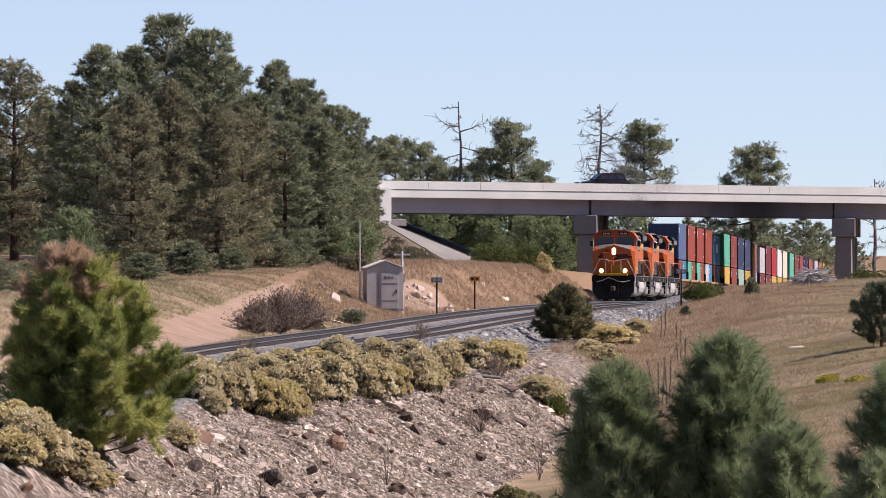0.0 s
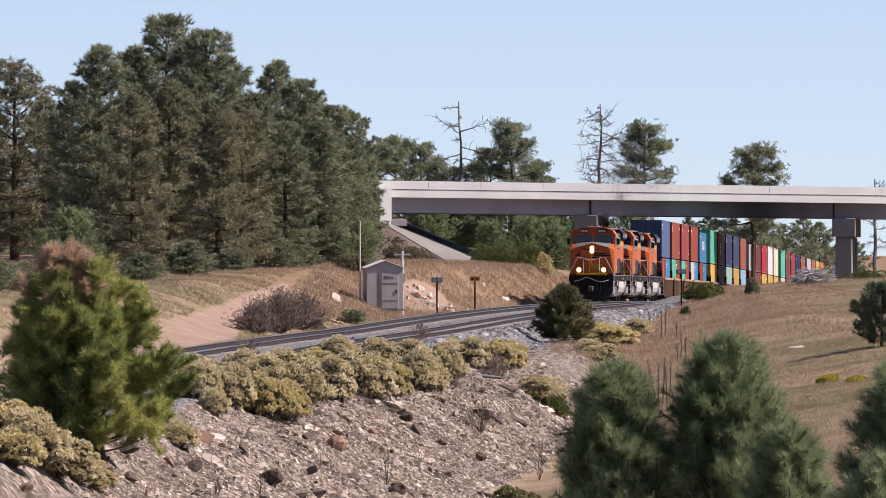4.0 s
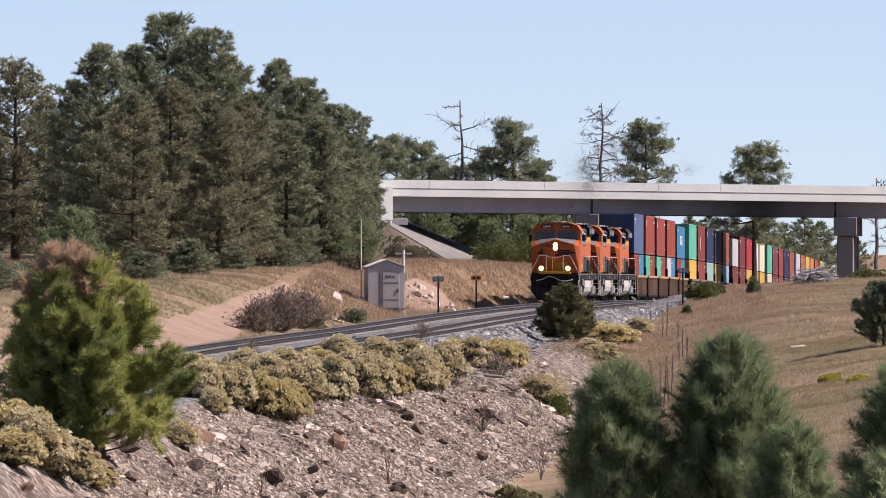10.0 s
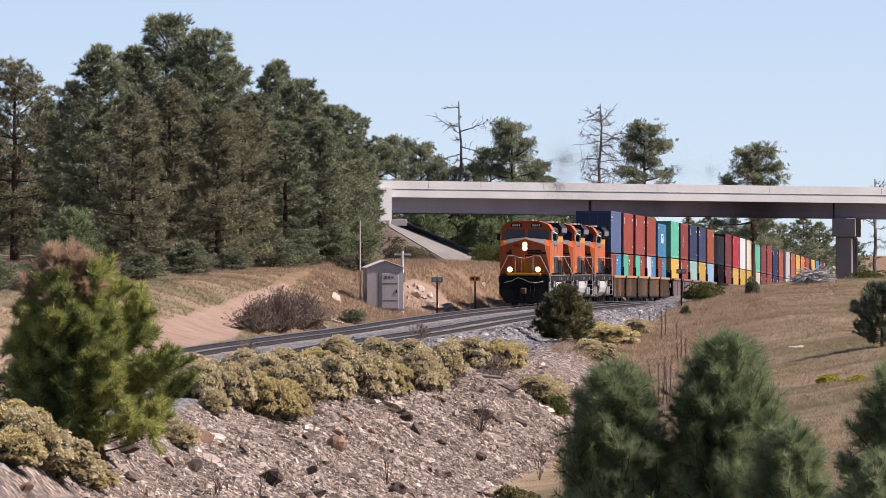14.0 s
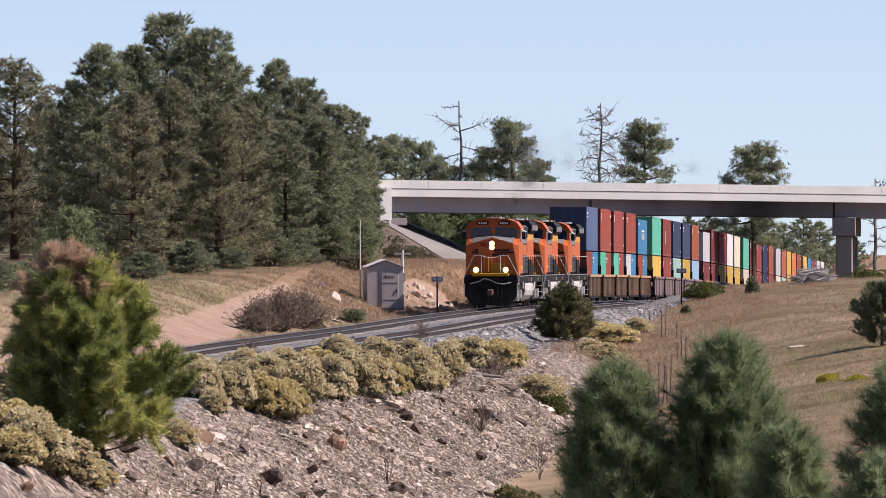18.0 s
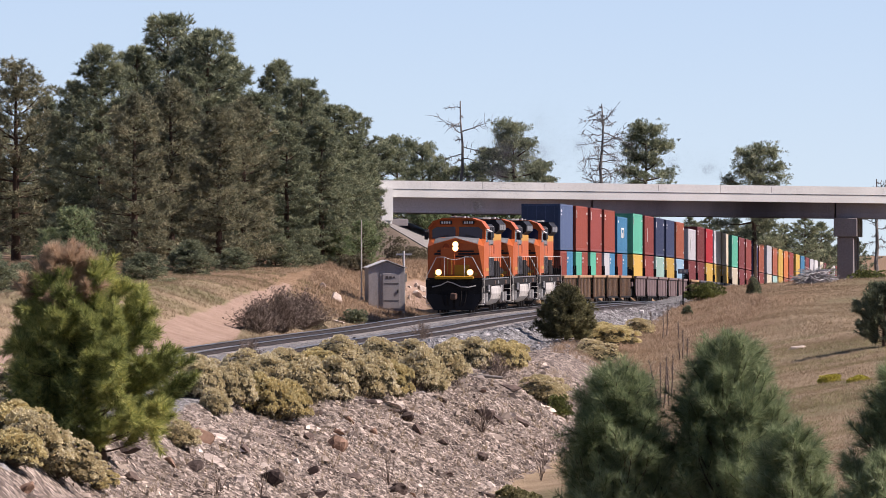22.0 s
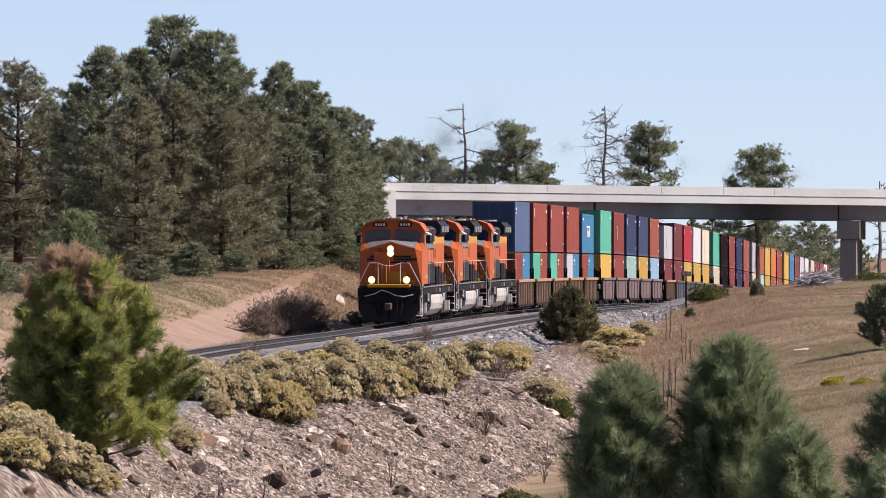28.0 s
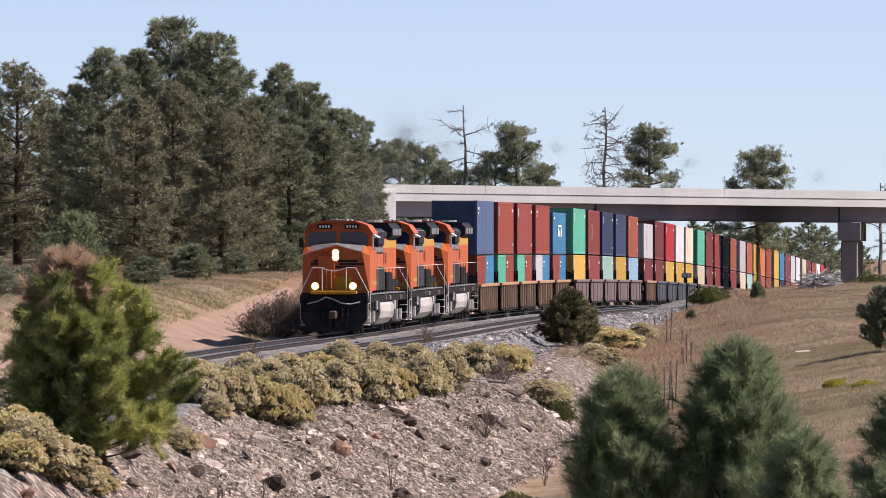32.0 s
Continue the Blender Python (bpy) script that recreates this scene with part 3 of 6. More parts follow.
WELLS = {
    "ribbed": (mat("brown_well_paint", (0.060, 0.036, 0.024), 0.75, var=0.4, scale=1, fine=12), mat("tan_well_cap", (0.40, 0.24, 0.13), 0.7, var=0.3, scale=1, fine=12), "brown ribbed well car carrying stacked containers"),
    "smooth": (mat("purple_grey_well", (0.15, 0.105, 0.10), 0.75, var=0.3, scale=1, fine=12), mat("purple_grey_cap", (0.20, 0.14, 0.13), 0.7, var=0.3, scale=1, fine=12), "dull purple-grey well car carrying stacked containers"),
    "dark": (mat("dark_grey_well", (0.06, 0.062, 0.07), 0.7, var=0.3, scale=1, fine=12), mat("dark_grey_cap", (0.10, 0.10, 0.11), 0.7, var=0.3, scale=1, fine=12), "dark grey well car carrying stacked containers"),
}
LAMP = glow("headlight_glow", (1.0, 0.86, 0.62), 4.0)
# amber glowing ring that paints the halo of glare round a lit lens
LAMP_HALO = glow("headlight_halo_glow", (1.0, 0.50, 0.16), 0.75)


def build_loco(label):
    t = thing("locomotive", Matrix(), label, "locomotive", "locomotives")
    P = PAINTS
    # running gear and frame
    part("frame", box(B(), (0, 11.15, 1.62), (3.0, 20.9, 0.36), bev=0.04), P["grime"], t)
    part("sill_stripe", box(B(), (0, 11.5, 1.84), (3.06, 18.2, 0.05)), P["louvre"], t, "dusty grey side sill")
    for y0 in (3.9, 18.3):
        tk = part("truck", box(B(), (0, y0, 0.78), (2.5, 4.9, 0.5), bev=0.08), P["grime"], t, "black six-wheel truck")
        for sd in (-1, 1):
            bm = B()
            extrude(bm, ((y0 - 2.6, 0.62), (y0 - 2.2, 0.95), (y0 + 2.2, 0.95), (y0 + 2.6, 0.62), (y0 + 2.2, 0.45), (y0 - 2.2, 0.45)), "x", sd * 1.16, sd * 1.32)
            part("truck_side", bm, P["wheel"], tk)
            for dy in (-1.05, 1.05):
                part("spring", cyl(B(), (sd * 1.36, y0 + dy, 0.55), (sd * 1.36, y0 + dy, 1.05), 0.12, n=8), P["silver"], tk)
        for dy in (-1.95, 0, 1.95):
            bm = B()
            for sd in (-1, 1):
                cyl(bm, (sd * 0.70, 0, 0), (sd * 0.83, 0, 0), 0.53, n=20)
                cyl(bm, (sd * 0.83, 0, 0), (sd * 1.35, 0, 0), 0.16, n=8)
                for k in range(5):
                    a = k * math.tau / 5
                    box(bm, (sd * 0.85, 0.3 * math.cos(a), 0.3 * math.sin(a)), (0.03, 0.14, 0.14))
            cyl(bm, (-0.7, 0, 0), (0.7, 0, 0), 0.1, n=8)
            w = part("wheelset", bm, P["wheel"], t, "steel wheelset")
            w.location = (0, y0 + dy, 0.54)
            SPIN.append(w)
    tank = B()
    extrude(tank, ((-1.38, 1.5), (1.38, 1.5), (1.49, 1.3), (1.52, 1.0), (1.44, 0.7), (1.22, 0.45), (0.9, 0.34), (-0.9, 0.34), (-1.22, 0.45), (-1.44, 0.7), (-1.52, 1.0), (-1.49, 1.3)), "y", 7.4, 14.6)
    ft = part("fuel_tank", tank, P["tank"], t, "pale dusty fuel tank")
    part("tank_gauge", box(B(), (1.46, 13.9, 1.0), (0.06, 0.3, 0.35), bev=0.02), P["grime"], ft)
    for sd in (-1, 1):
        part("air_reservoir", cyl(B(), (sd * 1.3, 14.9, 1.2), (sd * 1.3, 16.0, 1.2), 0.2, n=10), P["grime"], t)
    for sd in (-1, 1):
        for y, w, z, hh, key in ((5.6, 0.9, 1.30, 0.42, "louvre"), (6.8, 0.6, 1.22, 0.5, "wheel"), (15.1, 0.8, 1.25, 0.4, "silver"), (16.2, 0.7, 1.30, 0.36, "wheel"), (10.2, 0.5, 1.62, 0.2, "steel"), (12.6, 0.7, 1.62, 0.2, "louvre"), (18.4, 1.1, 1.60, 0.22, "steel")):
            part("underfloor_box", box(B(), (sd * 1.47, y, z), (0.12, w, hh), bev=0.02), P[key], t)
        part("side_step", box(B(), (sd * 1.5, 5.15, 1.2), (0.1, 0.5, 0.05)), P["pipe"], t)
    # plow and front end
    bm = B()
    extrude(bm, ((-1.5, 1.45), (1.5, 1.45), (1.5, 0.75), (1.1, 0.16), (-1.1, 0.16), (-1.5, 0.75)), "y", 0.35, 0.75)
    part("plow", bm, P["grime"], t, "black snow plow")
    for sd in (-1, 1):
        blade = B()
        extrude(blade, ((sd * 0.06, 0.2), (sd * 1.08, 0.2), (sd * 1.42, 0.78), (sd * 1.42, 1.05), (sd * 0.06, 0.95)), "y", 0.26, 0.34)
        part("plow_blade", blade, P["black"], t, "scuffed black plow blade")
    part("pilot_face", box(B(), (0, 0.62, 1.62), (3.12, 0.36, 0.44), bev=0.04), P["grime"], t)
    part("coupler", box(B(), (0, 0.1, 0.92), (0.34, 0.9, 0.36), bev=0.06), P["steel"], t)
    for x in (-0.62, -0.38, 0.4, 0.64):
        part("air_hose", tube(B(), [(x, 0.32, 1.2), (x * 1.02, 0.18, 0.9), (x * 0.9, 0.16, 0.55), (x * 0.7, 0.25, 0.4)], 0.035), P["grime"], t)
    part("uncoupling_lever", tube(B(), [(-1.2, 0.3, 1.42), (-0.75, 0.24, 1.52), (-0.35, 0.22, 1.72), (0, 0.2, 1.62), (0.35, 0.22, 1.45), (0.75, 0.24, 1.40), (1.2, 0.3, 1.5)], 0.028), P["pipe"], t, "bent pale uncoupling lever")
    part("anticlimber", box(B(), (0, 0.42, 1.93), (2.1, 0.55, 0.16), bev=0.03), P["amber"], t)
    part("walkway", box(B(), (0, 0.95, 1.88), (3.0, 1.0, 0.07)), P["grime"], t)
    for sd in (-1, 1):
        dl = part("ditch_light", cyl(B(), (sd * 0.86, 0.42, 2.22), (sd * 0.86, 0.72, 2.22), 0.17, n=16), P["black"], t)
        part("lens", cyl(B(), (sd * 0.86, 0.38, 2.22), (sd * 0.86, 0.415, 2.22), 0.13, n=16), LAMP, dl, "bright lit ditch light")
        part("lens_rim", cyl(B(), (sd * 0.86, 0.40, 2.22), (sd * 0.86, 0.418, 2.22), 0.18, n=16), LAMP_HALO, dl, "warm glow ring imitating the lamp halo")
        st = part("step_well", box(B(), (sd * 1.38, 1.05, 1.1), (0.32, 0.9, 0.05)), P["grime"], t)
        for z in (0.45, 0.78, 1.42):
            part("step", box(B(), (sd * 1.38, 1.05, z), (0.36, 0.85, 0.04)), P["pipe"], st)
        part("grab_rail", tube(B(), [(sd * 1.52, 0.62, 0.55), (sd * 1.55, 0.60, 1.95), (sd * 0.98, 0.50, 3.05), (sd * 0.55, 0.48, 3.05)], 0.02), P["pipe"], t, "white tubular handrail")
        part("grab_rail", tube(B(), [(sd * 1.54, 1.5, 0.5), (sd * 1.56, 1.5, 2.0)], 0.017), P["pipe"], t)
        part("stanchion", tube(B(), [(sd * 0.55, 0.48, 1.95), (sd * 0.55, 0.48, 3.05)], 0.024), P["pipe"], t)
    part("front_chain", tube(B(), [(-0.55, 0.47, 3.05), (-0.3, 0.45, 2.95), (0, 0.44, 2.9), (0.3, 0.45, 2.95), (0.55, 0.47, 3.05)], 0.018), P["pipe"], t)
    # wide nose: a vertical face, chamfered corners, peaked top that slopes up to the glass
    nose = B()
    yf, yb = 1.25, 2.75
    f = [(-1.54, yf + 0.22, 1.9), (-1.2, yf, 1.9), (1.2, yf, 1.9), (1.54, yf + 0.22, 1.9), (1.54, yf + 0.3, 3.62), (1.2, yf + 0.1, 3.74), (0, yf + 0.06, 4.08), (-1.2, yf + 0.1, 3.74), (-1.54, yf + 0.3, 3.62)]
    g = [(p[0], yb, 4.10 + 0.10 * (p[2] - 3.62) / 0.46 if p[2] > 3 else p[2]) for p in f]
    va, vb = [nose.verts.new(p) for p in f], [nose.verts.new(p) for p in g]
    nose.faces.new(va)
    nose.faces.new(vb[::-1])
    for i in range(9):
        nose.faces.new((va[i], vb[i], vb[(i + 1) % 9], va[(i + 1) % 9]))
    bmesh.ops.recalc_face_normals(nose, faces=nose.faces)
    no = part("nose", nose, P["orange"], t)
    door = part("nose_door", box(B(), (-0.42, 1.235, 2.75), (0.78, 0.05, 1.6), bev=0.02), P["orange"], no)
    part("door_rail", tube(B(), [(-0.2, 1.2, 2.1), (-0.2, 1.18, 3.0)], 0.022), P["yellow"], no)
    part("door_rail", tube(B(), [(-0.42, 1.2, 2.1), (-0.42, 1.18, 3.0)], 0.022), P["yellow"], no)
    part("nose_stripe", box(B(), (0, 1.232, 2.12), (2.4, 0.03, 0.16)), P["yellow"], no, "yellow stripe")
    part("nose_plate", box(B(), (0, 1.226, 2.35), (1.5, 0.03, 0.55)), P["amber"], no)
    # a plain winged emblem in dark strokes
    for k, (x0, x1, z) in enumerate(((-1.15, -0.15, 3.22), (-1.0, -0.1, 3.36), (0.15, 1.3, 3.22), (0.1, 1.0, 3.36), (-0.75, 0.85, 3.08))):
        part("emblem_stroke", box(B(), ((x0 + x1) / 2, 1.262 + 0.03 * (z - 3), z), (x1 - x0, 0.03, 0.10)), P["black"], no)
    part("emblem_disc", cyl(B(), (-0.5, 1.30, 3.62), (-0.5, 1.24, 3.62), 0.17, n=16), P["darkorange"], no)
    hl = part("headlight", box(B(), (0, 1.26, 3.63), (0.34, 0.14, 0.52), bev=0.05), P["black"], no)
    for z in (3.52, 3.74):
        part("lens", cyl(B(), (0, 1.15, z), (0, 1.185, z), 0.12, n=16), LAMP, hl, "bright lit headlight")
        part("lens_rim", cyl(B(), (0, 1.17, z), (0, 1.188, z), 0.17, n=16), LAMP_HALO, hl, "warm glow ring imitating the lamp halo")
    # cab
    cab = B()
    extrude(cab, ((-1.54, 2.0), (1.54, 2.0), (1.54, 4.62), (1.30, 4.98), (0.75, 5.16), (-0.75, 5.16), (-1.30, 4.98), (-1.54, 4.62)), "y", 2.55, 4.9)
    cb = part("cab", cab, P["orange"], t)
    vis = B()
    extrude(vis, ((-1.62, 4.60), (-1.34, 5.0), (-0.78, 5.19), (0.78, 5.19), (1.34, 5.0), (1.62, 4.60), (1.56, 4.58), (1.30, 4.93), (0.75, 5.12), (-0.75, 5.12), (-1.30, 4.93), (-1.56, 4.58)), "y", 2.35, 5.0)
    part("cab_roof", vis, P["orange"], cb)
    for sd in (-1, 1):
        wp = B()
        pts = ((sd * 0.10, 4.14), (sd * 1.36, 3.98), (sd * 1.38, 4.52), (sd * 1.16, 4.68), (sd * 0.10, 4.70))
        extrude(wp, pts, "y", 2.535, 2.56)
        w = part("windshield", wp, P["glass"], cb, "dark reflecting windshield")
        part("wiper", box(B(), (sd * 0.7, 2.5, 4.20), (0.5, 0.02, 0.03), ry=sd * 0.2), P["black"], w)
        nb = part("number_board", box(B(), (sd * 0.62, 2.5, 4.93), (0.66, 0.12, 0.2), bev=0.02), P["black"], cb, "black number board with pale marks")
        for k in range(4):
            part("number_bar", box(B(), (sd * 0.62 - 0.2 + 0.133 * k, 2.435, 4.93), (0.085, 0.012, 0.12)), P["white"], nb)
        part("sun_visor", box(B(), (sd * 1.66, 3.6, 4.5), (0.3, 1.5, 0.04), ry=sd * 0.5), P["white"], cb)
        for y, w in ((3.3, 0.7), (4.15, 0.6)):
            part("side_window", box(B(), (sd * 1.545, y, 4.18), (0.03, w, 0.62)), P["glass"], cb)
        part("mirror", box(B(), (sd * 1.72, 2.8, 4.2), (0.2, 0.05, 0.4)), P["black"], cb)
        part("cab_handrail", tube(B(), [(sd * 1.6, 5.0, 2.0), (sd * 1.6, 5.0, 3.9)], 0.014), P["pipe"], cb)
        part("stripe", box(B(), (sd * 1.545, 3.7, 2.35), (0.02, 2.2, 0.16)), P["yellow"], cb, "yellow side stripe")
    part("horn", tube(B(), [(-0.2, 4.2, 5.22), (-0.2, 3.6, 5.30)], 0.05), P["silver"], cb)
    part("antenna", cyl(B(), (0.3, 3.4, 5.16), (0.3, 3.4, 5.3), 0.12, 0.09, 10), P["silver"], cb)
    part("air_conditioner", box(B(), (0, 4.35, 5.20), (1.0, 0.8, 0.14), bev=0.03), P["louvre"], cb)
    # hoods
    ic = part("inverter_cabinet", box(B(), (0, 7.2, 3.4), (2.9, 4.5, 2.9), bev=0.08), P["black"], t, "black equipment cabinet")
    for sd in (-1, 1):
        for y in (5.9, 7.2, 8.5):
            part("cabinet_door", box(B(), (sd * 1.46, y, 3.36), (0.03, 1.2, 0.62), bev=0.01), P["orange"], ic, "orange cabinet door")
        for y, w in ((5.7, 1.1), (7.1, 1.3), (8.6, 1.2)):
            part("blower_box", box(B(), (sd * 1.38, y, 4.38), (0.30, w, 0.62), bev=0.04), P["black"], ic)
            # grey instead of black: sunlight on the box tops put into the colour
            part("blower_lid", box(B(), (sd * 1.36, y, 4.72), (0.32, w, 0.05), bev=0.01), P["louvre"], ic, "grey top coloured as if sunlit")
    for sd in (-1, 1):
        part("blower_cabinet", box(B(), (sd * 1.18, 9.6, 2.4), (0.42, 3.2, 0.95), bev=0.05), P["grime"], t)
        part("air_filter_box", box(B(), (sd * 1.15, 14.2, 2.35), (0.4, 2.4, 0.9), bev=0.05), P["grime"], t)
    for sd in (-1, 1):
        gi = part("intake_grille", box(B(), (sd * 1.47, 7.2, 2.5), (0.06, 4.3, 1.05), bev=0.02), P["black"], t, "black slatted intake grille")
        for k in range(14):
            part("slat", box(B(), (sd * 1.515, 5.25 + 0.3 * k, 2.5), (0.03, 0.05, 0.95)), P["louvre"], gi)
    glare = B()
    for i0, i1 in ((5, 6), (6, 7)):
        q4 = [Vector(f[i0]).lerp(Vector(g[i0]), 0.04), Vector(f[i1]).lerp(Vector(g[i1]), 0.04), Vector(f[i1]).lerp(Vector(g[i1]), 0.86), Vector(f[i0]).lerp(Vector(g[i0]), 0.86)]
        lo, hi = [glare.verts.new(v + Vector((0, 0, 0.003))) for v in q4], [glare.verts.new(v + Vector((0, 0, 0.02))) for v in q4]
        glare.faces.new(lo[::-1])
        glare.faces.new(hi)
        for i in range(4):
            glare.faces.new((lo[i], lo[(i + 1) % 4], hi[(i + 1) % 4], hi[i]))
    bmesh.ops.recalc_face_normals(glare, faces=glare.faces)
    part("anti_glare_panel", glare, P["louvre"], no, "grey anti-glare panel")
    hd = part("engine_hood", box(B(), (0, 12.8, 3.15), (2.1, 6.7, 2.5), bev=0.08), P["orange"], t)
    part("hood_roof", box(B(), (0, 12.8, 4.55), (2.12, 6.72, 0.36), bev=0.08), P["black"], t)
    for k in range(6):
        for sd in (-1, 1):
            part("hood_door", box(B(), (sd * 1.06, 10.0 + k * 1.12, 3.1), (0.03, 1.08, 2.1), bev=0.01), P["orange"], hd)
            if k < 5:
                part("hood_letter_bar", box(B(), (sd * 1.085, 11.2 + k * 1.0, 3.45), (0.02, 0.62, 0.5)), P["darkorange"], hd)
    for sd in (-1, 1):
        part("hood_stripe", box(B(), (sd * 1.075, 12.8, 4.12), (0.03, 6.6, 0.4)), P["yellow"], hd, "yellow stripe along the hood")
        part("louvre_panel", box(B(), (sd * 1.46, 7.2, 3.86), (0.03, 4.2, 0.22)), P["louvre"], t)
    part("exhaust_stack", box(B(), (0, 11.2, 4.85), (0.7, 1.4, 0.5), bev=0.05), P["grime"], t)
    rad = B()
    extrude(rad, ((-1.0, 1.9), (1.0, 1.9), (1.0, 4.3), (1.26, 4.5), (1.28, 4.86), (1.1, 5.05), (-1.1, 5.05), (-1.28, 4.86), (-1.26, 4.5), (-1.0, 4.3)), "y", 16.2, 21.2)
    rd = part("radiator_hood", rad, P["black"], t)
    part("radiator_roof", box(B(), (0, 18.7, 5.08), (2.2, 4.9, 0.08)), P["black"], rd)
    for sd in (-1, 1):
        for y in (17.3, 18.9, 20.4):
            part("radiator_grille", box(B(), (sd * 1.285, y, 4.68), (0.03, 1.3, 0.3)), P["louvre"], rd, "grey radiator grille")
        part("side_panel", box(B(), (sd * 1.02, 18.7, 3.2), (0.05, 4.9, 1.5)), P["orange"], rd, "orange side panel")
        part("radiator_stripe", box(B(), (sd * 1.02, 18.7, 4.12), (0.05, 4.9, 0.34)), P["yellow"], rd, "yellow stripe")
    part("roof_cowl", cyl(B(), (0, 18.0, 5.15), (0, 18.0, 5.24), 0.7, n=14), P["silver"], rd)
    part("roof_fan", cyl(B(), (0, 9.2, 4.66), (0, 9.2, 4.8), 0.6, n=14), P["silver"], t)
    # walkway railings
    for sd in (-1, 1):
        ys = [5.2 + 1.7 * k for k in range(10)]
        part("handrail", tube(B(), [(sd * 1.5, 5.1, 3.0), (sd * 1.5, 20.8, 3.0)], 0.014), P["pipe"], t)
        for y in ys:
            part("stanchion", cyl(B(), (sd * 1.5, y, 1.8), (sd * 1.5, y, 3.0), 0.016, n=6), P["grime"], t)
        for z in (0.5, 0.85, 1.2):
            part("rear_step", box(B(), (sd * 1.38, 21.4, z), (0.3, 0.8, 0.04)), P["pipe"], t)
        part("rear_grab", tube(B(), [(sd * 1.52, 21.8, 0.5), (sd * 1.52, 21.8, 3.0)], 0.016), P["pipe"], t)
    part("rear_coupler", box(B(), (0, 22.05, 0.92), (0.3, 0.55, 0.34), bev=0.05), P["steel"], t)
    return t


CACHE = {}


def build_well(style):
    """One unit of a double-stack car, from its front bearing to its rear one."""
    if style in CACHE:
        return CACHE[style]
    paint, cap, label = WELLS[style]
    t = thing("well_car", Matrix(), label, "freight car", "well cars")
    P = PAINTS
    for sd in (-1, 1):
        side = B()
        if style == "ribbed":
            extrude(side, ((1.55, 0.32), (13.75, 0.32), (14.1, 0.9), (14.1, 1.66), (1.2, 1.66), (1.2, 0.9)), "x", sd * 1.36, sd * 1.42)
        else:
            extrude(side, ((2.0, 0.32), (13.3, 0.32), (13.9, 0.7), (14.15, 1.66), (1.15, 1.66), (1.4, 0.7)), "x", sd * 1.36, sd * 1.43)
        ws = part("well_side", side, paint, t)
        part("top_chord", box(B(), (sd * 1.42, 7.65, 1.74), (0.2, 13.2, 0.17), bev=0.02), cap, t)
        part("bottom_chord", box(B(), (sd * 1.40, 7.65, 0.33), (0.16, 11.9, 0.12)), P["grime"], t)
        if style == "ribbed":
            for k in range(9):
                part("rib", box(B(), (sd * 1.438, 1.75 + k * 1.475, 1.0), (0.04, 0.14, 1.32)), cap, ws)
        else:
            for k in range(3):
                part("panel_seam", box(B(), (sd * 1.445, 3.6 + k * 4.05, 1.0), (0.03, 0.08, 1.26)), paint, ws)
        part("air_tank", cyl(B(), (sd * 1.0, 14.2, 1.75), (sd * 1.0, 14.75, 1.75), 0.17, n=10), P["white"], t, "pale brake air tank")
        for y in (1.0, 14.3):
            part("stand_post", box(B(), (sd * 1.25, y, 2.05), (0.1, 0.07, 0.8)), P["grime"], t)
    part("floor", box(B(), (0, 7.65, 0.36), (2.7, 12.0, 0.1)), P["grime"], t)
    for y, d in ((0.75, 1), (14.55, -1)):
        part("end_platform", box(B(), (0, y, 1.22), (2.5, 1.5, 0.34), bev=0.04), paint, t)
        part("end_bulkhead", box(B(), (0, y + d * 0.75, 1.0), (2.6, 0.12, 1.3)), P["grime"], t)
    part("drawbar", box(B(), (0, -0.0, 0.95), (0.4, 1.2, 0.3), bev=0.03), P["grime"], t)
    tk = part("truck", box(B(), (0, 0, 0.62), (2.3, 1.0, 0.3), bev=0.05), P["grime"], t)
    for sd in (-1, 1):
        bm = B()
        extrude(bm, ((-1.35, 0.55), (-0.9, 0.9), (0.9, 0.9), (1.35, 0.55), (0.9, 0.38), (-0.9, 0.38)), "x", sd * 1.02, sd * 1.15)
        part("truck_side", bm, P["grime"], tk)
    for y in (-0.89, 0.89):
        bm = B()
        for sd in (-1, 1):
            cyl(bm, (sd * 0.70, y, 0.46), (sd * 0.84, y, 0.46), 0.46, n=16)
        cyl(bm, (-0.7, y, 0.46), (0.7, y, 0.46), 0.09, n=8)
        part("wheelset", bm, P["wheel"], tk)
    part("brake_wheel", cyl(B(), (1.0, 0.5, 2.05), (1.0, 0.56, 2.05), 0.28, n=12), P["grime"], t)
    CACHE[style] = t
    return t


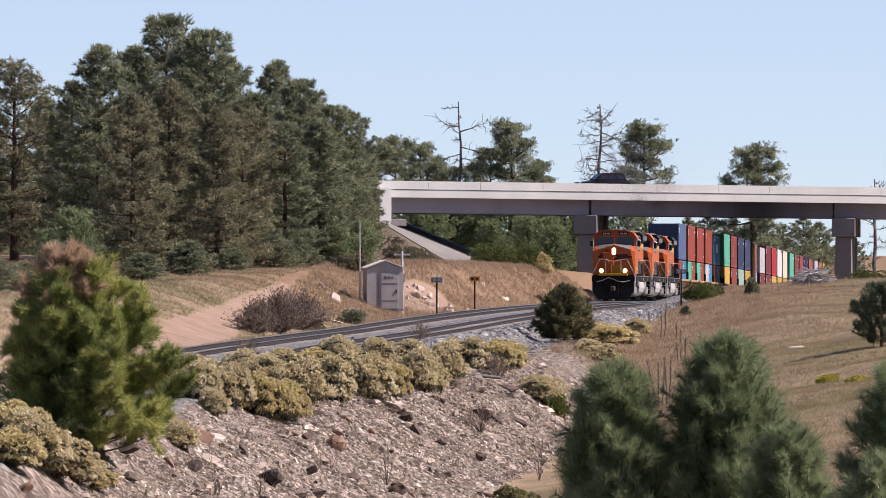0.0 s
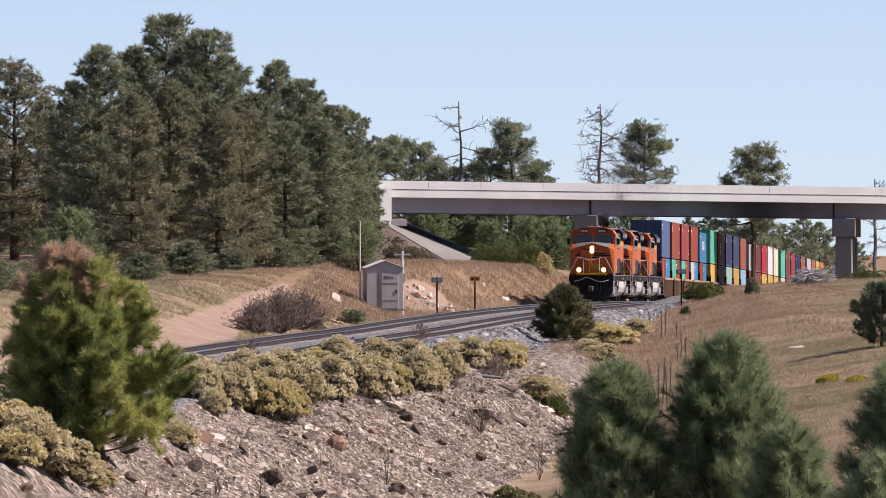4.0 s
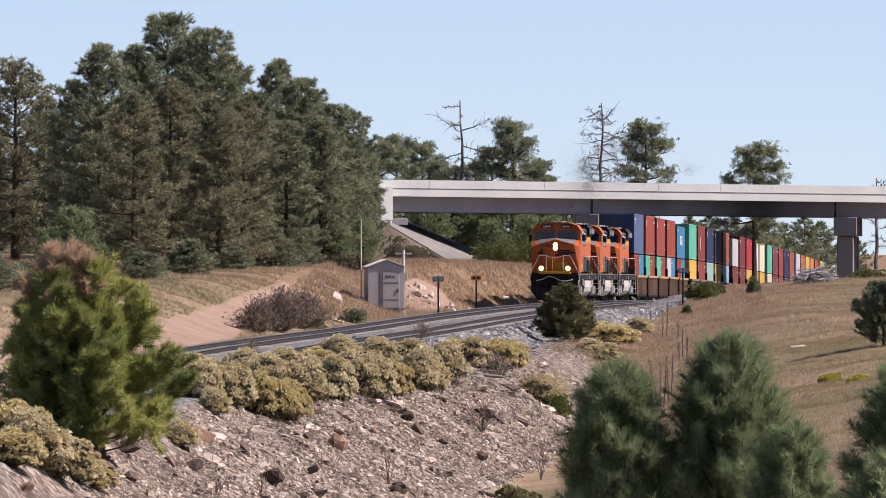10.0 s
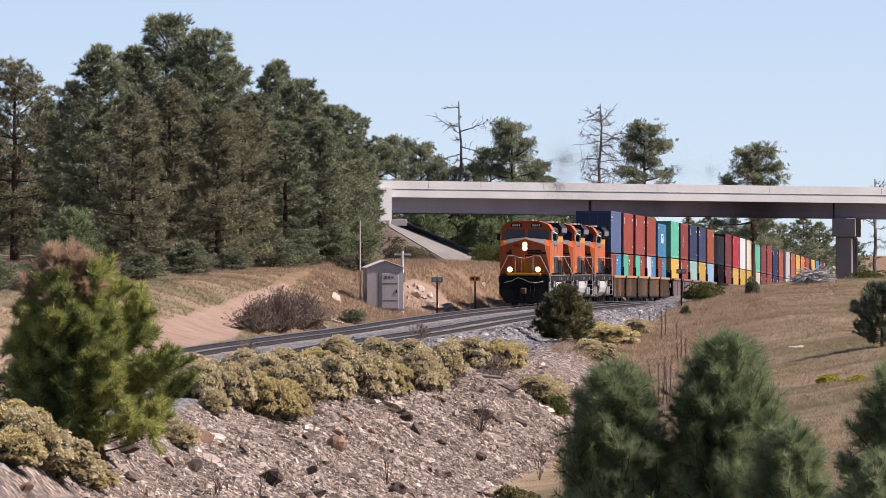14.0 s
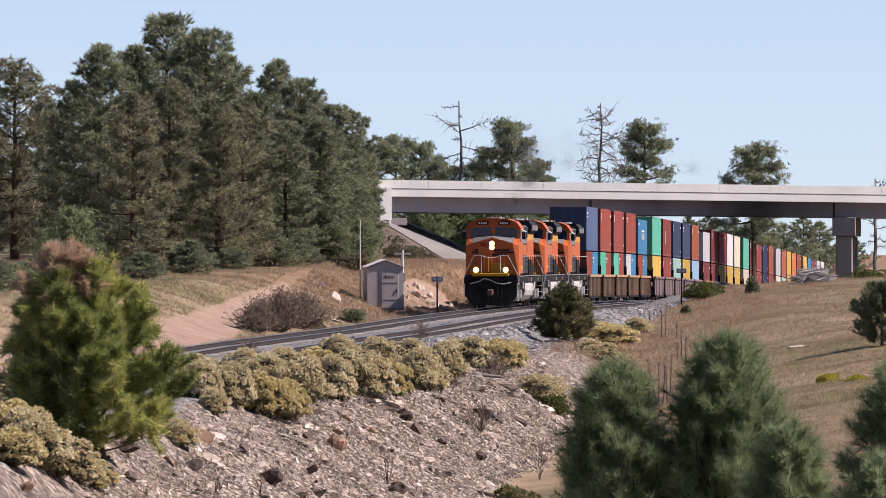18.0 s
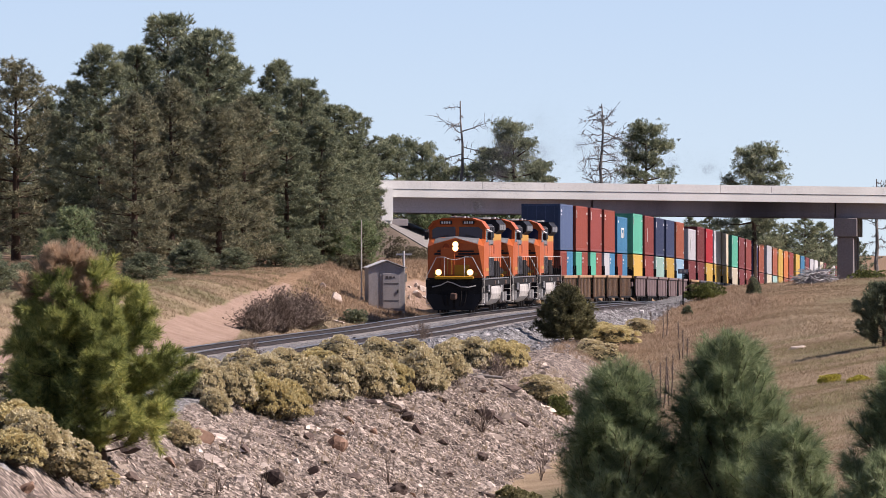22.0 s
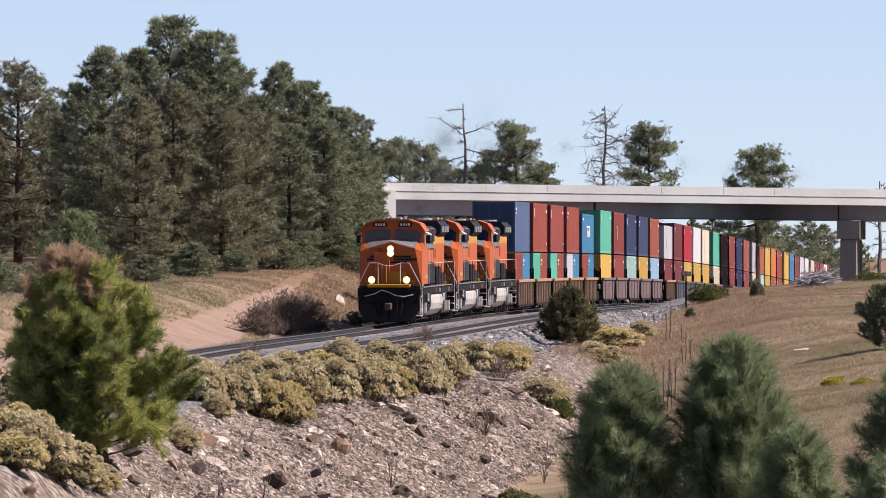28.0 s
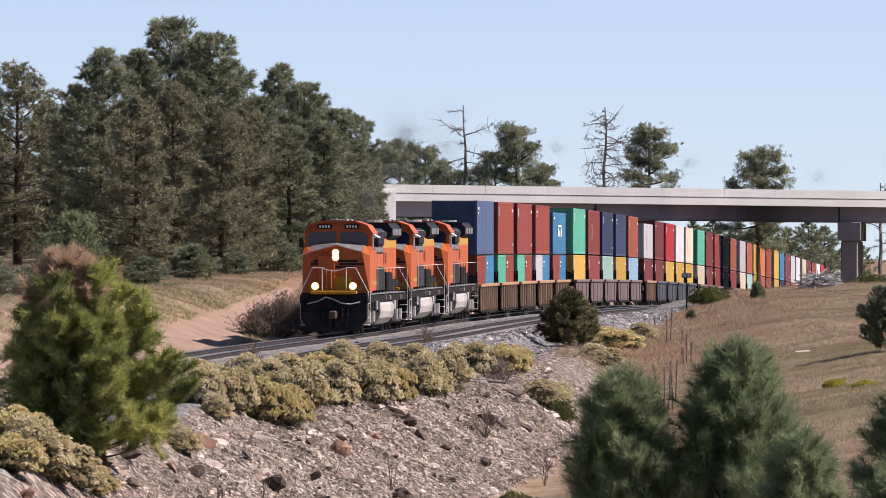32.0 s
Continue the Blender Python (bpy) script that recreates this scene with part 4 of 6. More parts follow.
def build_container(length, height, colour, marks=0):
    key = (length, height, colour, marks)
    if key in CACHE:
        return CACHE[key]
    words = "%s corrugated steel shipping container on the train" % colour.replace("_", " ")
    t = thing("container", Matrix(), words, "container", "containers")
    p = BOXES[colour]
    w = 2.44
    # corrugated walls
    for sd in (-1, 1):
        n = max(8, int(length / 0.56))
        ys = np.linspace(0.16, length - 0.16, n * 4 + 1)
        prof = [(y, sd * (w / 2 - (0.0 if k % 4 in (0, 1) else 0.045))) for k, y in enumerate(ys)]
        bm = B()
        lo = [bm.verts.new((x, y, 0.14)) for y, x in prof]
        hi = [bm.verts.new((x, y, height - 0.1)) for y, x in prof]
        for k in range(len(prof) - 1):
            bm.faces.new((lo[k], lo[k + 1], hi[k + 1], hi[k]) if sd > 0 else (lo[k + 1], lo[k], hi[k], hi[k + 1]))
        wl = part("side_wall", bm, p, t)
        part("top_rail", box(B(), (sd * (w / 2 - 0.03), length / 2, height - 0.05), (0.07, length, 0.1)), p, t)
        part("bottom_rail", box(B(), (sd * (w / 2 - 0.03), length / 2, 0.08), (0.07, length, 0.16)), p, t)
        for y in (0.08, length - 0.08):
            part("corner_post", box(B(), (sd * (w / 2 - 0.07), y, height / 2), (0.16, 0.17, height), bev=0.01), p, t)
            for z in (0.06, height - 0.06):
                part("corner_casting", box(B(), (sd * (w / 2 - 0.08), y, z), (0.178, 0.19, 0.12)), p, t)
        if marks == 1:
            for k, (y, z, a, b) in enumerate(((1.0, height - 0.42, 0.9, 0.14), (0.9, height - 0.66, 0.6, 0.09))):
                part("marking_bar", box(B(), (sd * (w / 2 + 0.012), y, z), (0.02, a, b)), PAINTS["white"], wl)
        if marks == 2:
            for k, (y, z, a, b) in enumerate(((1.2, height - 0.35, 1.0, 0.14), (6.2, 1.72, 3.4, 0.12), (5.0, 1.35, 0.7, 0.55), (6.3, 1.25, 0.8, 0.4), (7.6, 1.35, 0.7, 0.55))):
                part("marking_bar", box(B(), (sd * (w / 2 + 0.012), y, z), (0.02, a, b)), PAINTS["white"], wl)
        if marks == 0 and length > 7:
            for y, z, a, b in ((length - 0.9, height - 0.45, 0.8, 0.16), (0.7, height - 0.55, 0.28, 0.5), (length - 0.7, 0.5, 0.4, 0.14)):
                part("marking_bar", box(B(), (sd * (w / 2 + 0.012), y, z), (0.02, a, b)), PAINTS["white"], wl)
        if marks == 3:
            part("marking_bar", box(B(), (sd * (w / 2 + 0.012), length * 0.3, height * 0.5), (0.02, 0.32, height * 0.36)), PAINTS["white"], wl)
    part("roof", box(B(), (0, length / 2, height - 0.06), (w - 0.14, length - 0.3, 0.06)), p, t)
    part("base", box(B(), (0, length / 2, 0.1), (w - 0.14, length - 0.3, 0.1)), PAINTS["grime"], t)
    for y, fr in ((0.06, True), (length - 0.06, False)):
        e = part("end_wall", box(B(), (0, y, height / 2), (w - 0.3, 0.05, height - 0.24)), p, t)
        part("end_header", box(B(), (0, y, height - 0.06), (w - 0.32, 0.1, 0.11)), p, t)
        part("end_sill", box(B(), (0, y, 0.07), (w - 0.32, 0.1, 0.13)), p, t)
        for k in range(4):
            part("door_bar", box(B(), (-0.84 + 0.56 * k, y + (-0.055 if fr else 0.055), height / 2), (0.05, 0.05, height - 0.3)), p, e)
    CACHE[key] = t
    return t


MOVERS = []      # (thing, distance behind the train's nose, height above the rail)


def place(ob, back, up=0.0):
    MOVERS.append((ob, back, up))
    ob.matrix_basis = on_track(220.0 + back, 0, up)
    return ob


def use(proto, back, up=0.0):
    """Set the first one, or a copy of it, in the train."""
    ob = proto if proto.name not in USED else copy_thing(proto, Matrix())
    USED.add(proto.name)
    return place(ob, back, up)


USED = set()
UPPER = ("slate_blue rust_red brick_red rust_red sky_blue mint_green brick_red dark_slate dark_slate orange_brown pale_grey oxblood scarlet "
         "white cream mint_green oxblood brick_red navy orange_brown pale_grey orange_brown yellow bright_orange brick_red yellow "
         "sky_blue oxblood pale_grey white cream oxblood brick_red white scarlet oxblood sky_blue white pale_grey white brick_red navy").split()
LOWER = ("rust_red/sky_blue mint_green/rust_red mint_green/rust_red pale_grey/sky_blue rust_red/sky_blue yellow brick_red pale_mint yellow pale_blue "
         "oxblood oxblood yellow yellow yellow cream oxblood brick_red navy brick_red cream pale_mint yellow orange_brown brick_red yellow "
         "navy oxblood brick_red white cream oxblood brick_red sky_blue scarlet oxblood yellow white brick_red white oxblood navy").split()
MARKS = {0: 1, 4: 2, 6: 3, 8: 1, 11: 1, 14: 3, 3: 1, 10: 3, 29: 3, 30: 3}


def build_train():
    lead = place(build_loco("orange and black diesel locomotive with lit headlights, leading the train"), 0)
    for i in (1, 2):
        ob = copy_thing(lead, Matrix())
        for c in ob.children_recursive:
            if c.name.startswith("lens"):
                c.material_slots[0].link = "OBJECT"
                c.material_slots[0].material = PAINTS["silver"]
                tagged(c, "unlit lamp lens")
            if c.name.startswith("wheelset"):
                SPIN.append(c)
        place(tagged(ob, "orange and black diesel locomotive coupled behind the leader"), 22.35 * i)
    for n in range(42):
        back = 69.8 + 15.3 * n + 4.3 * (n // 5)
        style = "ribbed" if n < 5 or n == 10 else "smooth" if n < 10 else ("smooth", "ribbed", "dark")[(n // 5) % 3]
        use(build_well(style), back - 1.6)
        low = LOWER[n].split("/")
        if len(low) == 2:
            use(build_container(6.06, 2.8, low[0]), back, 0.55)
            use(build_container(6.06, 2.8, low[1], 1), back + 6.12, 0.55)
            z = 3.43
        else:
            hi = 2.9
            use(build_container(12.19, hi, low[0]), back, 0.5)
            z = 0.58 + hi
        use(build_container(12.19, 2.55 if n in (4, 10) else 2.9, UPPER[n], MARKS.get(n, 0)), back, z)


build_train()


# ---- loose things ----
def build_shed():
    x, y = -3.53, 478.0
    P = PAINTS
    t = thing("equipment_shed", pose(x, y, gz(x, y), 0, 0, 6), "weathered grey metal equipment shed with a gabled roof", "shed")
    for sd, c in ((-1, 0), (1, 0)):
        part("side_wall", box(B(), (sd * 1.03, 0, 1.22), (0.06, 2.4, 2.44)), SHED, t)
    for yy in (-1.2, 1.2):
        bm = B()
        extrude(bm, ((-1.06, 0), (1.06, 0), (1.06, 2.44), (0, 2.84), (-1.06, 2.44)), "y", yy - 0.03, yy + 0.03)
        part("gable_wall", bm, SHED, t)
    d = part("door", box(B(), (0.28, -1.25, 1.12), (1.0, 0.05, 2.05), bev=0.01), SHED, t)
    for z in (0.55, 1.55):
        part("door_seam", box(B(), (0.28, -1.28, z), (0.86, 0.012, 0.05)), SHED_DARK, d)
    part("door_handle", box(B(), (0.66, -1.29, 1.1), (0.05, 0.05, 0.2)), P["black"], d)
    for k in range(3):
        part("marking_bar", box(B(), (0.02 + k * 0.2, -1.282, 1.92), (0.14, 0.01, 0.16 - 0.03 * k)), SHED_DARK, d)
    part("panel_seam", box(B(), (-0.4, -1.236, 1.15), (0.04, 0.02, 2.1)), SHED_DARK, t)
    part("plinth", box(B(), (0, 0, 0.02), (2.2, 2.5, 0.12)), CONCRETE_DARK, t)
    for sd in (-1, 1):
        part("roof_panel", box(B(), (sd * 0.58, 0, 2.70), (1.26, 2.7, 0.05), ry=sd * 0.36), PAINTS["white"], t, "bright metal roof panel")
    part("junction_box", box(B(), (1.14, -0.9, 1.9), (0.14, 0.3, 0.5)), P["silver"], t)
    part("conduit", cyl(B(), (1.1, -0.9, 0.0), (1.1, -0.9, 1.7), 0.03, n=6), P["pipe"], t)
    # mast at one corner
    w = thing("antenna_mast", pose(x - 1.35, y - 0.6, gz(x - 1.35, y - 0.6)), "thin pale antenna mast beside the shed", "mast")
    part("pole", cyl(B(), (0, 0, 0), (0, 0, 4.75), 0.045, 0.03, 8), P["pipe"], w)
    part("base_bracket", box(B(), (0, 0, 0.1), (0.25, 0.25, 0.2)), P["silver"], w)
    w = thing("cross_arm_post", pose(x + 1.12, y + 2.6, gz(x + 1.12, y + 2.6)), "short white post with a cross arm", "post")
    part("pole", cyl(B(), (0, 0, 0), (0, 0, 3.75), 0.07, n=8), P["white"], w)
    part("cross_arm", box(B(), (0, 0, 3.55), (0.95, 0.08, 0.1)), P["white"], w)
    part("bracket", box(B(), (0, -0.06, 1.7), (0.2, 0.14, 0.5)), P["silver"], w)


SHED = mat("grey_sheet_metal", (0.47, 0.44, 0.425), 0.6, 0.15, var=0.22, scale=1.2, fine=14, streak=0.3)
SHED_DARK = mat("dark_marks", (0.13, 0.12, 0.12), 0.8, var=0.2, scale=3)
ORANGE_SIGN = mat("orange_sign_face", (0.60, 0.22, 0.04), 0.6, var=0.2, scale=3)
GREY_SIGN = mat("grey_blue_sign_face", (0.17, 0.18, 0.22), 0.6, var=0.2, scale=3)
build_shed()


def build_sign(x, y, face, word, h):
    t = thing("trackside_sign", pose(x, y, gz(x, y) - 0.05), "small %s sign on a thin dark post beside the rails" % word, "sign", "trackside signs")
    part("post", box(B(), (0, 0, h / 2), (0.09, 0.06, h)), PAINTS["grime"], t)
    p = part("panel", box(B(), (0, -0.05, h - 0.16), (0.62, 0.03, 0.28), bev=0.01), face, t)
    for k in range(2):
        part("marking_bar", box(B(), (-0.13 + 0.26 * k, -0.075, h - 0.16), (0.16, 0.012, 0.14)), PAINTS["black"] if word == "orange" else PAINTS["silver"], p)


build_sign(-0.34, 448.0, GREY_SIGN, "grey-blue", 2.2)
build_sign(1.85, 474.0, ORANGE_SIGN, "orange", 2.15)
build_sign(14.7, 502.0, GREY_SIGN, "grey-blue", 2.5)


def build_marker(x, y):
    t = thing("signal_marker", pose(x, y, gz(x, y) - 0.03), "white-topped low trackside marker in gravel", "marker")
    part("stem", cyl(B(), (0, 0, 0), (0, 0, 0.95), 0.04, n=6), PAINTS["silver"], t)
    part("head", box(B(), (0, 0, 1.05), (0.28, 0.2, 0.26), bev=0.06), PAINTS["white"], t, "white marker head")
    part("foot", box(B(), (0, 0, 0.12), (0.3, 0.3, 0.25), bev=0.03), PAINTS["white"], t)


build_marker(11.2, 463.0)
build_marker(29.6, 601.0)


# ---- plants ----
rng = np.random.default_rng(7)


def unit(n):
    v = rng.normal(size=(n, 3))
    return v / np.linalg.norm(v, axis=1, keepdims=True)


def stars(C, out, n, length, width, spread=0.9):
    """A star of n leaf blades at every place in C, leaning the way of out."""
    m = len(C)
    d = unit(m * n) * spread + np.repeat(out, n, 0)
    d /= np.linalg.norm(d, axis=1, keepdims=True)
    L = length * rng.uniform(0.6, 1.15, (m * n, 1))
    side = np.cross(d, unit(m * n))
    side /= np.linalg.norm(side, axis=1, keepdims=True) + 1e-9
    base = np.repeat(C, n, 0)
    a, b = base + d * L + side * width / 2, base + d * L - side * width / 2
    V = np.concatenate((C, a, b))
    k = np.arange(m * n)
    F = np.stack((np.repeat(np.arange(m), n), m + k, m + m * n + k), 1)
    return V, F


def blades(C, out, n, length, width, spread=0.9):
    """n separate pointed needles at every place in C."""
    m = len(C)
    d = unit(m * n) * spread + np.repeat(out, n, 0)
    d /= np.linalg.norm(d, axis=1, keepdims=True)
    L = length * rng.uniform(0.7, 1.15, (m * n, 1))
    side = np.cross(d, unit(m * n))
    side /= np.linalg.norm(side, axis=1, keepdims=True) + 1e-9
    base = np.repeat(C, n, 0) + d * L * 0.06
    V = np.concatenate((base + side * width / 2, base - side * width / 2, base + d * L))
    k = np.arange(m * n)
    return V, np.stack((k, k + m * n, k + 2 * m * n), 1)


def limb_mesh(segs, n=5):
    """Tapered limbs: (start, end, r0, r1) each."""
    V, F = [], []
    for a, b, r0, r1 in segs:
        a, b = np.array(a, float), np.array(b, float)
        d = (b - a) / (np.linalg.norm(b - a) + 1e-9)
        u = np.cross(d, (0.31, 0.87, 0.39))
        u /= np.linalg.norm(u)
        w = np.cross(d, u)
        o = len(V)
        for c, r in ((a, r0), (b, r1)):
            for k in range(n):
                g = k * math.tau / n
                V.append(tuple(c + (u * math.cos(g) + w * math.sin(g)) * r))
        F += [(o + k, o + (k + 1) % n, o + n + (k + 1) % n, o + n + k) for k in range(n)]
    return V, F


def bend(p0, d, length, rise, n=4):
    """A limb of n pieces that turns upwards (rise > 0) or droops on its way out."""
    pts = [np.array(p0, float)]
    d = np.array(d, float)
    for k in range(n):
        d = d + np.array((0, 0, rise / n)) + rng.normal(0, 0.05, 3)
        pts.append(pts[-1] + d / np.linalg.norm(d) * length / n)
    return np.array(pts)


def along(pts, u):
    """Places at the shares u of a limb's way."""
    k = np.linspace(0, 1, len(pts))
    return np.stack([np.interp(u, k, pts[:, i]) for i in range(3)], 1)


def trunk_part(t, h, r0, lean, material=None):
    zs = np.linspace(0, h * 0.985, 10)
    cx = np.cumsum(rng.normal(0, 0.012 * h / 8, 10)) * lean
    cy = np.cumsum(rng.normal(0, 0.012 * h / 8, 10)) * lean
    segs = [((cx[k], cy[k], zs[k]), (cx[k + 1], cy[k + 1], zs[k + 1]), r0 * (1 - zs[k] / h) + 0.02, r0 * (1 - zs[k + 1] / h) + 0.02) for k in range(9)]
    V, F = limb_mesh(segs, 9)
    tri_part("trunk", V, F, material or BARK, t)
    return lambda z: np.array((np.interp(z, zs, cx), np.interp(z, zs, cy), z))


def limbs_of(pts, r):
    n = len(pts) - 1
    return [(pts[k], pts[k + 1], r * (1 - k / n) + 0.006, r * (1 - (k + 1) / n) + 0.006) for k in range(n)]


def pine(name, h, base, radius, whorls, needle, label, lean=0.6, tufts=34, star=12, blade=0.40, wide=0.062, taper=3.6, ragged=0.32, arms=5, thin=0.0):
    """A tall ponderosa: whorls of limbs on a straight trunk, needle tufts in flat pads towards the limb ends."""
    t = thing(name, Matrix(), label, "tree", "pine trees")
    axis = trunk_part(t, h, 0.016 * h + 0.05, lean)
    segs, C, O = [], [], []
    for w in range(whorls):
        f = (w + rng.uniform(0.1, 0.9)) / whorls
        z = h * (base + (0.975 - base) * f)
        reach = radius * (min(1.0, 0.70 + 1.6 * f) * (1 - math.exp(-(h - z) / taper)) + 0.04) * rng.uniform(1 - ragged, 1 + 0.5 * ragged)
        turn = rng.uniform(0, math.tau)
        for k in range(arms if f < 0.9 else 4):
            if rng.uniform() < thin:
                continue
            az = turn + k * math.tau / arms + rng.uniform(-0.35, 0.35)
            L = reach * rng.uniform(0.7, 1.15)
            pts = bend(axis(z), (math.cos(az), math.sin(az), -0.22 + 0.55 * f + rng.uniform(-0.12, 0.12)), L, 0.35 + 0.7 * f)
            segs += limbs_of(pts, 0.012 + 0.014 * L)
            m = max(4, int(tufts * (0.25 + 0.75 * L / radius)))
            u = 1.04 - rng.uniform(0, 1, m) ** 1.5 * 0.78
            P = along(pts, u)
            side = np.array((-math.sin(az), math.cos(az), 0))
            P = P + rng.normal(size=(m, 1)) * side * 0.19 * L * (0.35 + 0.65 * np.sin(np.clip(u, 0, 1) * 2.6))[:, None] + rng.normal(size=(m, 3)) * np.array((0.09, 0.09, 0.13))
            C.append(P)
            o = np.array((math.cos(az), math.sin(az), 0)) * 0.45 + np.array((0, 0, 0.5)) + rng.normal(size=(m, 3)) * 0.15
            O.append(o)
    tip = axis(h * 0.97)
    C.append(tip + rng.normal(size=(14, 3)) * np.array((0.20, 0.20, 0.22)))
    O.append(np.tile((0, 0, 0.9), (14, 1)))
    V, F = limb_mesh(segs, 4)
    tagged(tri_part("branchwork", V, F, BARK, t), kind="stuff")
    V, F = blades(np.concatenate(C), np.concatenate(O), star, blade, wide)
    tri_part("crown", V, F, needle, t)
    return t


def umbrella_pine(name, h, bare, radius, limbs, needle, label, pads=7, star=12, blade=0.28, wide=0.045, flat=0.45):
    """An old pine with a bare lower trunk and a broad layered top: crooked limbs that carry flat pads of needles, sky between them."""
    t = thing(name, Matrix(), label, "tree", "pine trees")
    axis = trunk_part(t, h * 0.96, 0.018 * h + 0.06, 1.3)
    segs, C, O = [], [], []
    for k in range(limbs):
        f = (k + rng.uniform(0, 1)) / limbs
        z = h * (bare + (0.95 - bare) * f)
        az = k * 2.399 + rng.uniform(-0.5, 0.5)
        L = radius * (0.45 + 0.7 * math.sin(0.6 + 2.1 * f)) * rng.uniform(0.6, 1.05) * (1 - flat * f ** 4)
        pts = bend(axis(z), (math.cos(az), math.sin(az), -0.30 + 0.75 * f), L, 0.15 + 0.5 * f, 5)
        segs += limbs_of(pts, 0.03 + 0.022 * L)
        for j in range(pads):
            u = rng.uniform(0.45, 1.05)
            c = along(pts, np.array((u,)))[0] + rng.normal(size=3) * np.array((0.32, 0.32, 0.08)) * L * 0.5
            segs.append((along(pts, np.array((u * 0.85,)))[0], c, 0.02, 0.008))
            m = 20
            C.append(c + rng.normal(size=(m, 3)) * np.array((0.30, 0.30, 0.17)))
            O.append(np.tile((0, 0, 0.6), (m, 1)) + rng.normal(size=(m, 3)) * 0.3)
    V, F = limb_mesh(segs, 4)
    tagged(tri_part("branchwork", V, F, BARK, t), kind="stuff")
    V, F = stars(np.concatenate(C), np.concatenate(O), star, blade, wide)
    tri_part("crown", V, F, needle, t)
    return t


def bushy(name, h, radius, boughs, needle, label, top=1.0, shoots=8, nodes=9, per=13, blade=0.15, wide=0.0075, shoot=0.34, tip=None, browned=0.12, sun_side=0.0, taper=None, rise=0.9):
    """A young pine clothed to the ground: upturned boughs, each with bottle-brush shoots of needles. The top share of its height carries most boughs."""
    t = thing(name, Matrix(), label, "tree", "young pines")
    axis = trunk_part(t, h, 0.016 * h + 0.02, 0.8)
    segs, sets = [], {"crown": ([], []), "browned_top": ([], [])}
    for k in range(boughs):
        f = ((k + rng.uniform(0, 1)) / boughs) ** top
        z = h * (0.06 + 0.92 * f)
        az = k * 2.399 + rng.uniform(-0.4, 0.4)
        below = (1 - f) * h
        L = radius * (1 - math.exp(-below / (taper or radius * 1.5))) * rng.uniform(0.72, 1.12) * min(1.0, 0.72 + 2 * f) + 0.05 * radius
        L *= 1 + sun_side * math.cos(az)
        pts = bend(axis(z), (math.cos(az), math.sin(az), -0.05 + 0.75 * f), L, rise, 4)
        segs += limbs_of(pts, 0.006 + 0.012 * L)
        brown = tip is not None and f + rng.uniform(-0.09, 0.09) > 1 - browned
        n = int(shoots * (0.45 + 0.55 * L / radius) * (0.6 if brown else 1)) + 2
        for j in range(n):
            u = 1.0 if j == 0 else 1.0 - rng.uniform(0, 1) ** 1.3 * 0.75
            p = along(pts, np.array((u,)))[0]
            d = pts[-1] - pts[-2]
            d = d / np.linalg.norm(d) * 0.7 + np.array((0, 0, 0.45)) + rng.normal(size=3) * 0.45
            d /= np.linalg.norm(d)
            q = p + d * shoot * rng.uniform(0.6, 1.1)
            segs.append((p, q, 0.006, 0.004))
            v = np.linspace(0.1, 1.0, nodes)[:, None]
            C, O = sets["browned_top" if brown else "crown"]
            C.append(p + (q - p) * v)
            O.append(np.tile(d, (nodes, 1)) * (0.55 + 0.5 * v))
    lead = axis(h * 0.985)
    for key in (("browned_top",) if tip else ("crown",)):
        sets[key][0].append(lead + np.linspace(-0.5, 0.4, 24)[:, None] * np.array((0, 0, shoot)))
        sets[key][1].append(np.tile((0, 0, 0.7), (24, 1)))
    V, F = limb_mesh(segs, 4)
    tagged(tri_part("branchwork", V, F, BARK, t), kind="stuff")
    for key, nd in (("crown", needle), ("browned_top", tip)):
        if sets[key][0]:
            V, F = blades(np.concatenate(sets[key][0]), np.concatenate(sets[key][1]), per, blade, wide)
            tri_part(key, V, F, nd, t)
    return t


def put(proto, x, y, h, h0, rz, squeeze=1.0, sink=0.1):
    """Set a copy of a plant at a place, scaled to the height h; h0 is the height it was built with."""
    k = h / h0
    m = pose(x, y, gz(x, y) - sink, 0, 0, rz) @ Matrix.Diagonal((k * squeeze, k * squeeze, k, 1))
    ob = copy_thing(proto, m) if proto.name in USED else proto
    USED.add(proto.name)
    ob.matrix_basis = m
    return ob


def tops(protos, rows):
    """Trees by the place and the height above z = 0 of their tips."""
    for i, (kind, x, y, top, squeeze) in enumerate(rows):
        proto, h0 = protos[kind]
        put(proto, x, y, top - gz(x, y) + 0.1, h0, (i * 67) % 360, squeeze)


